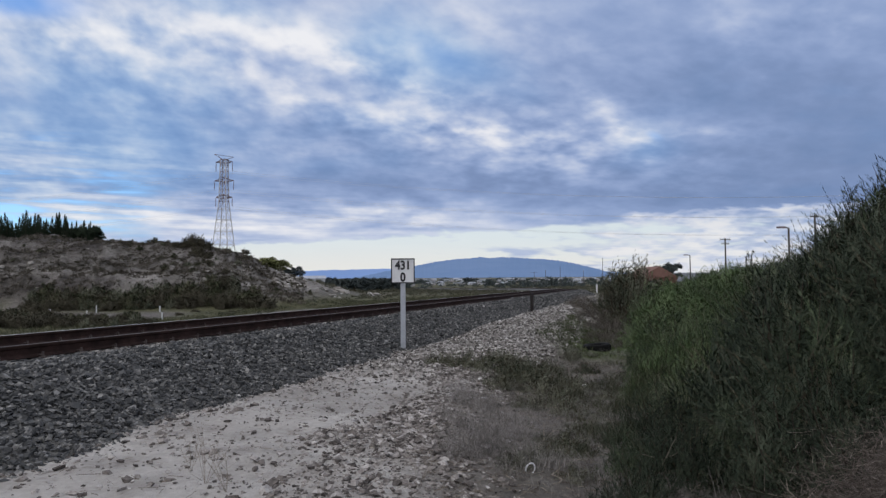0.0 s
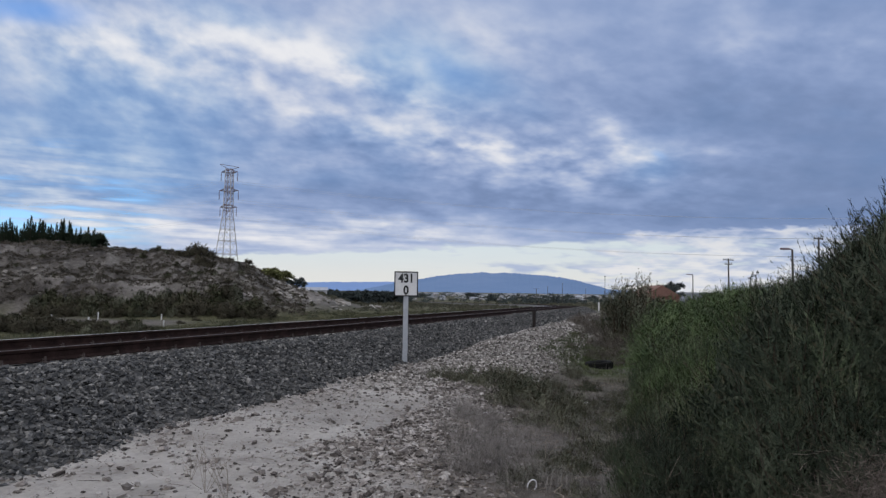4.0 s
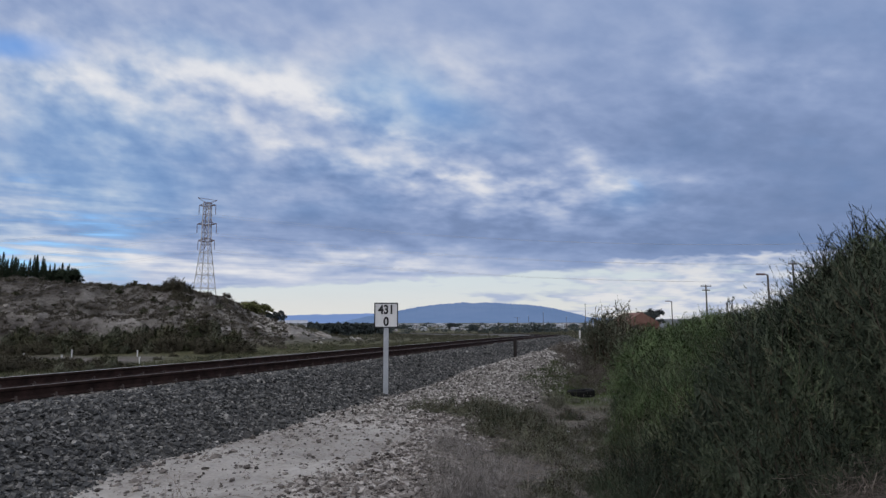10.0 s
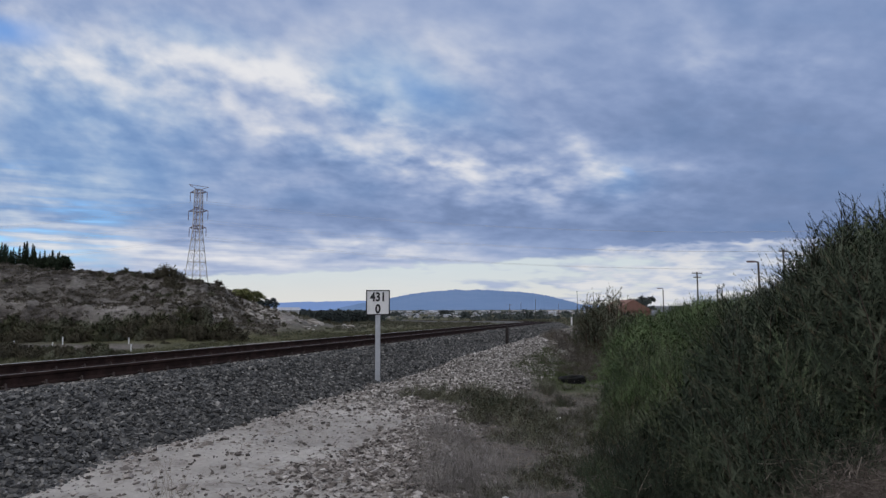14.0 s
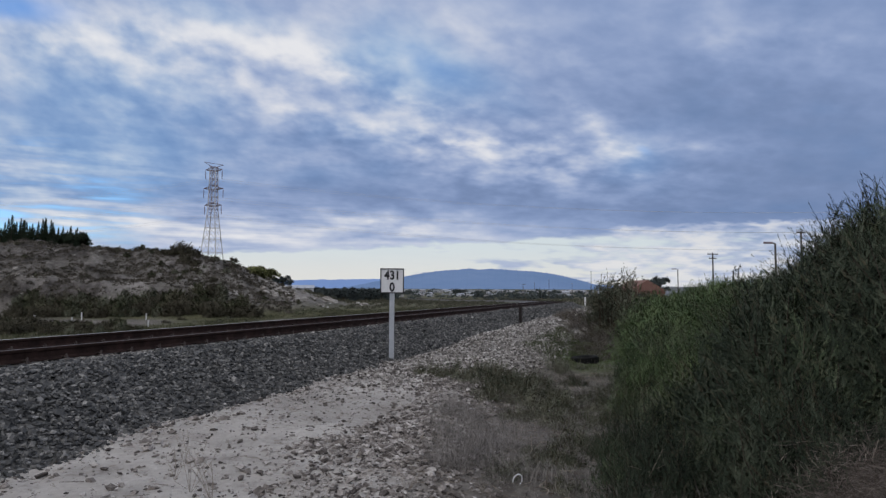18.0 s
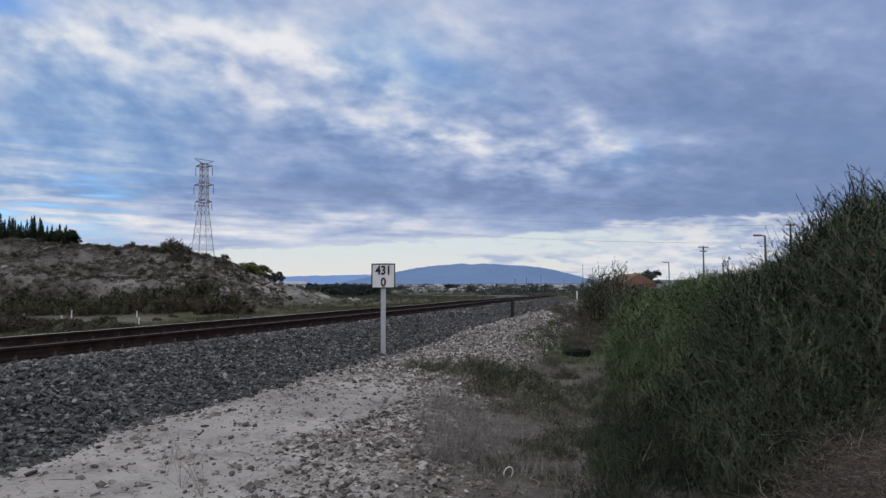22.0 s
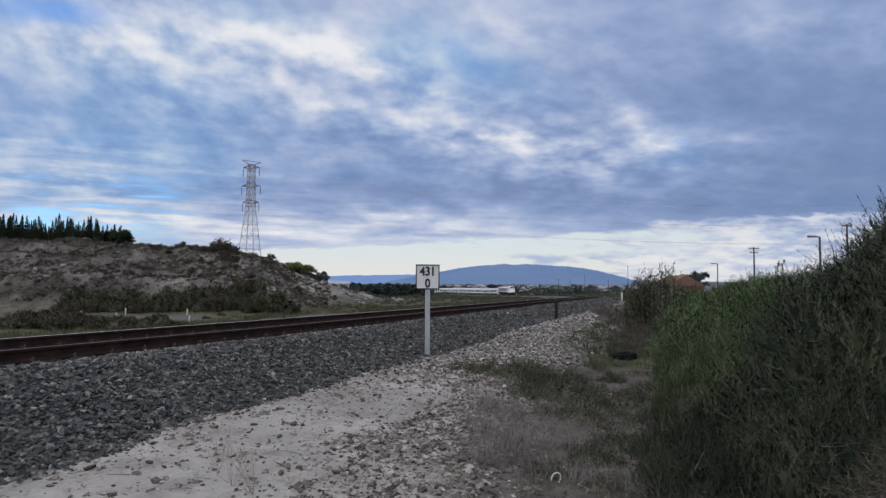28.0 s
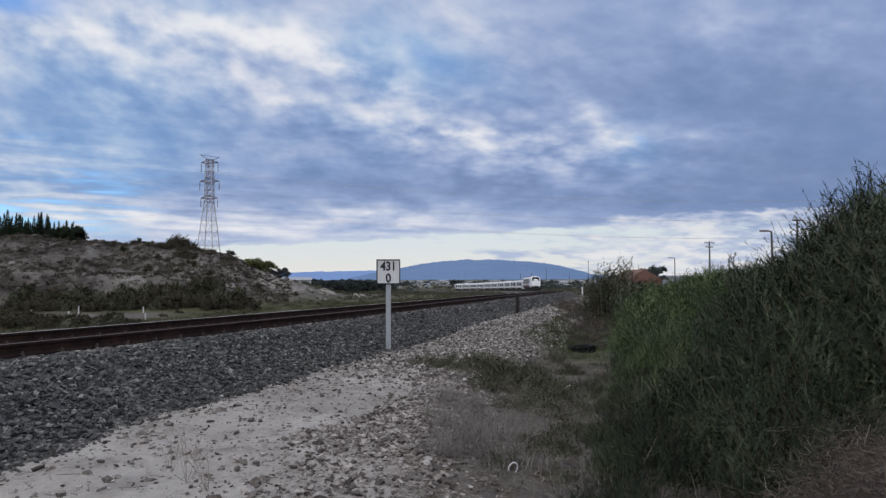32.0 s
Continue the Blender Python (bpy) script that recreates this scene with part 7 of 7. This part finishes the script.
def build_trees():
    rng = np.random.RandomState(99)

    def tree(name, seed, kind, label):
        r = np.random.RandomState(seed)
        base = empty(name)
        if kind == "cypress":
            n = 1000
            t = r.uniform(0.0, 1, n) ** 1.15
            a = r.uniform(0, 6.283, n)
            rad = 0.95 * (1 - t) ** 1.1 * np.minimum(1, 0.5 + t * 4) * (0.7 + 0.3 * np.sin(a * 3 + t * 9)) * r.uniform(0.5, 1, n)
            p = np.stack([rad * np.cos(a), rad * np.sin(a), 0.2 + t * 4.3], -1)
            way = unit(np.stack([np.cos(a) * 0.6, np.sin(a) * 0.6, np.full(n, 0.9)], -1) + r.normal(size=(n, 3)) * 0.3)
            v, f = leaf_arrays(p, way, r.uniform(0.2, 0.42, n) * (1.15 - 0.75 * t), r.uniform(0.09, 0.16, n) * (1.1 - 0.6 * t), r)
            part_mesh("crown", mesh_from("crown", v, f, M_CONIFER), base)
            part("trunk", bar(bmesh.new(), (0, 0, -0.3), (0, 0, 2.8), 0.11, 7, 0.04), M_BARK, base)
        else:
            clumps = np.clip(r.normal(size=(26, 3)), -1.7, 1.7) * [1.05, 0.95, 0.5] + [0, 0, 1.35]
            v, f = clump_arrays(clumps, r.uniform(0.8, 1.5, 26), r, 190, 0.85, 0.2)
            part_mesh("crown", leafy_mesh("crown", v, f, M_PINE, np.zeros(len(f)), (4.2, 2.6)), base)
            bm = bmesh.new()
            bar(bm, (0, 0, -0.4), (0.1, 0, 1.1), 0.13, 8, 0.10)
            part("trunk", bm, M_BARK, base)
            for c in clumps[:7]:
                part("limb", bar(bmesh.new(), (0.1, 0, 1.05), tuple(c - [0, 0, 0.1]), 0.06, 6, 0.02), M_BARK, base)
        return tagged(base, label, "tree", "cypresses along the crest" if kind == "cypress" else "")
    kinds = [tree("cypress", 500 + i, "cypress", "dark narrow cypress in a row on the crest") for i in range(3)]
    used = set()
    for px in np.arange(-120, 158, 2.5):
        k = rng.randint(3)
        d = rng.uniform(84, 92)
        short = 0.88 - 0.2 * min(max((px - 60) / 125, 0), 1)
        put(kinds[k], px_place(px + rng.uniform(-3, 3), d), d, rng.uniform(0.72, 1.2) * short, rng.uniform(0, 6), k not in used, (rng.uniform(-3, 3), 0), 0.1)
        used.add(k)
    p = tree("pine", 520, "pine", "spreading green pine at the end of the bank")
    put(p, px_place(478, 72), 72, 0.88, 0.3, True, (0, 8), 0.55, 0.8)
    for i, px in enumerate((132, 143, 153, 162)):
        c = tree("broad_tree", 530 + i, "pine", "dark round tree ending the row of cypresses")
        c.children[0].data.materials[0] = M_CONIFER
        put(c, px_place(px, 87), 87, 1.05 - 0.08 * i, i * 1.7, True, (0, 0), 0.2)
    p2 = tree("pine", 521, "pine", "dark garden tree behind the house")
    p2.children[0].data.materials[0] = M_FARTREE
    put(p2, px_place(1178, 156), 156, 1.7, 1.3, True, (0, 0), -1.9)
    # a belt of dark trees past the end of the bank, and single ones over the town
    belt = [(px + rng.uniform(-3, 3), rng.uniform(200, 260), rng.uniform(2.5, 6.5)) for px in np.arange(545, 702, 8)]
    belt += [(590, 150, 1), (606, 120, 3), (616, 116, 6), (627, 122, 5), (640, 150, 5), (654, 150, 6), (668, 160, 5), (829, 560, 5), (836, 580, 4), (868, 600, 3)]
    models = [tree("broad_tree", 540 + i, "pine", "dark round tree past the end of the bank") for i in range(5)]
    for m in models:
        m["group"] = "dark trees past the bank"
        m.children[0].data.materials[0] = M_FARTREE
    for i, (px, d, over) in enumerate(belt):
        x = px_place(px, d)
        tall = EYE + d * over / 1184 - ground_point(x, d).z
        put(models[i % 5], x, d, tall / 2.45, i * 1.1, i < 5, (0, 0), 0.3)
    c = tree("broad_tree", 560, "pine", "small dark tree on the pale rocks")
    c.children[0].data.materials[0] = M_FARTREE
    put(c, px_place(520, 66), 66, 0.42, 0.4, True, (0, 0), 0.1)


def build_rocks():
    """Pale broken rock where the bank runs out, and boulders on its face."""
    rng = np.random.RandomState(15)
    spots = [(rng.uniform(485, 545), rng.uniform(56, 66), rng.uniform(0.25, 0.7)) for _ in range(40)] + [(rng.uniform(0, 70), rng.uniform(50, 56), rng.uniform(0.2, 0.5)) for _ in range(22)] \
        + [(rng.uniform(330, 430), rng.uniform(53, 57), rng.uniform(0.2, 0.45)) for _ in range(26)] + [(604, 72, 1.3), (598, 72, 1.1), (655, 95, 1.0), (665, 97, 0.9)] + [(rng.uniform(150, 480), rng.uniform(50, 64), rng.uniform(0.10, 0.26)) for _ in range(60)]
    spots += [(rng.uniform(488, 606), rng.uniform(57, 68), rng.uniform(0.15, 0.48)) for _ in range(50)]
    shapes = []
    for i in range(12):
        bm = bmesh.new()
        bmesh.ops.create_icosphere(bm, subdivisions=2, radius=0.5)
        off = Vector(rng.uniform(0, 50, 3))
        for v in bm.verts:
            v.co *= 1 + 0.7 * noise.noise(v.co * 2.6 + off) + 0.3 * noise.noise(v.co * 7 + off)
            v.co.z *= 0.6
        me = bpy.data.meshes.new("rock")
        bm.to_mesh(me)
        bm.free()
        me.materials.append(M_BANKROCK if i < 6 else M_LIMEROCK)
        shapes.append(me)
    for i, (px, d, sc) in enumerate(spots):
        ob = new("rock", shapes[i % 6 + (6 if px > 484 else 0)])
        ob.matrix_basis = Matrix.LocRotScale(ground_point(px_place(px, d), d, sc * 0.1), Euler((rng.uniform(-0.3, 0.3), rng.uniform(-0.3, 0.3), rng.uniform(0, 6))), Vector((sc * rng.uniform(0.9, 1.5), sc, sc)))
        tagged(ob, "pale limestone rock on the slope", "rock", "rocks of the bank")


M_SCRUB = material("plain scrub leaf", [(0.046, 0.05, 0.034), (0.07, 0.072, 0.05), (0.098, 0.095, 0.07), (0.14, 0.128, 0.098)], 0.3, 0.85, 0, 2, by="island", spec=0.1)
M_STAKE = material("weathered white stake", [(0.58, 0.58, 0.59), (0.72, 0.72, 0.74)], 5, 0.7, 0.1)
M_BANKWEED = material("dusty dead weed", [(0.036, 0.032, 0.026), (0.068, 0.06, 0.05), (0.11, 0.098, 0.082), (0.18, 0.163, 0.14)], 0.5, 0.9, 0, 3, by="island", spec=0.1, piece=0.4)
M_DEADBUSH = material("grey dead bush", [(0.075, 0.066, 0.058), (0.125, 0.11, 0.098), (0.19, 0.17, 0.152)], 1.5, 0.9, 0, 8, by="island", spec=0.1, piece=0.4)
M_LIMEROCK = material("pale limestone rock", [(0.16, 0.145, 0.13), (0.28, 0.26, 0.24), (0.46, 0.44, 0.42)], 5, 0.95, 0.6, 40, by="object", bump_dist=0.05)
M_BANKROCK = material("dusty bank rock", [(0.10, 0.09, 0.08), (0.18, 0.165, 0.15), (0.28, 0.26, 0.24)], 6, 0.95, 0.6, 40, by="object", bump_dist=0.05)
M_SCRUB_DARK = material("brown green scrub leaf", [(0.038, 0.036, 0.026), (0.07, 0.065, 0.047), (0.112, 0.10, 0.075)], 1.2, 0.85, 0, 6, by="island", spec=0.1, piece=0.4)
M_BLUEBAG = material("blue plastic film", [(0.16, 0.21, 0.28), (0.30, 0.36, 0.45)], 12, 0.4, 0.3)
build_small()
build_poles()
build_house()
build_town()
build_scrub()
build_trees()
build_rocks()


build_ballast()
build_pale_stones()


# ---------------------------------------------------------------- what moves
def motions():
    times = [float(t) for t in range(33)]
    walk(loco, [(t, car_frame(nose_at(t) + 10.1)) for t in times])
    for i, c in enumerate(coaches):
        walk(c, [(t, car_frame(nose_at(t) + 20.3 + 6.6 + 12.95 * i)) for t in times])


motions()
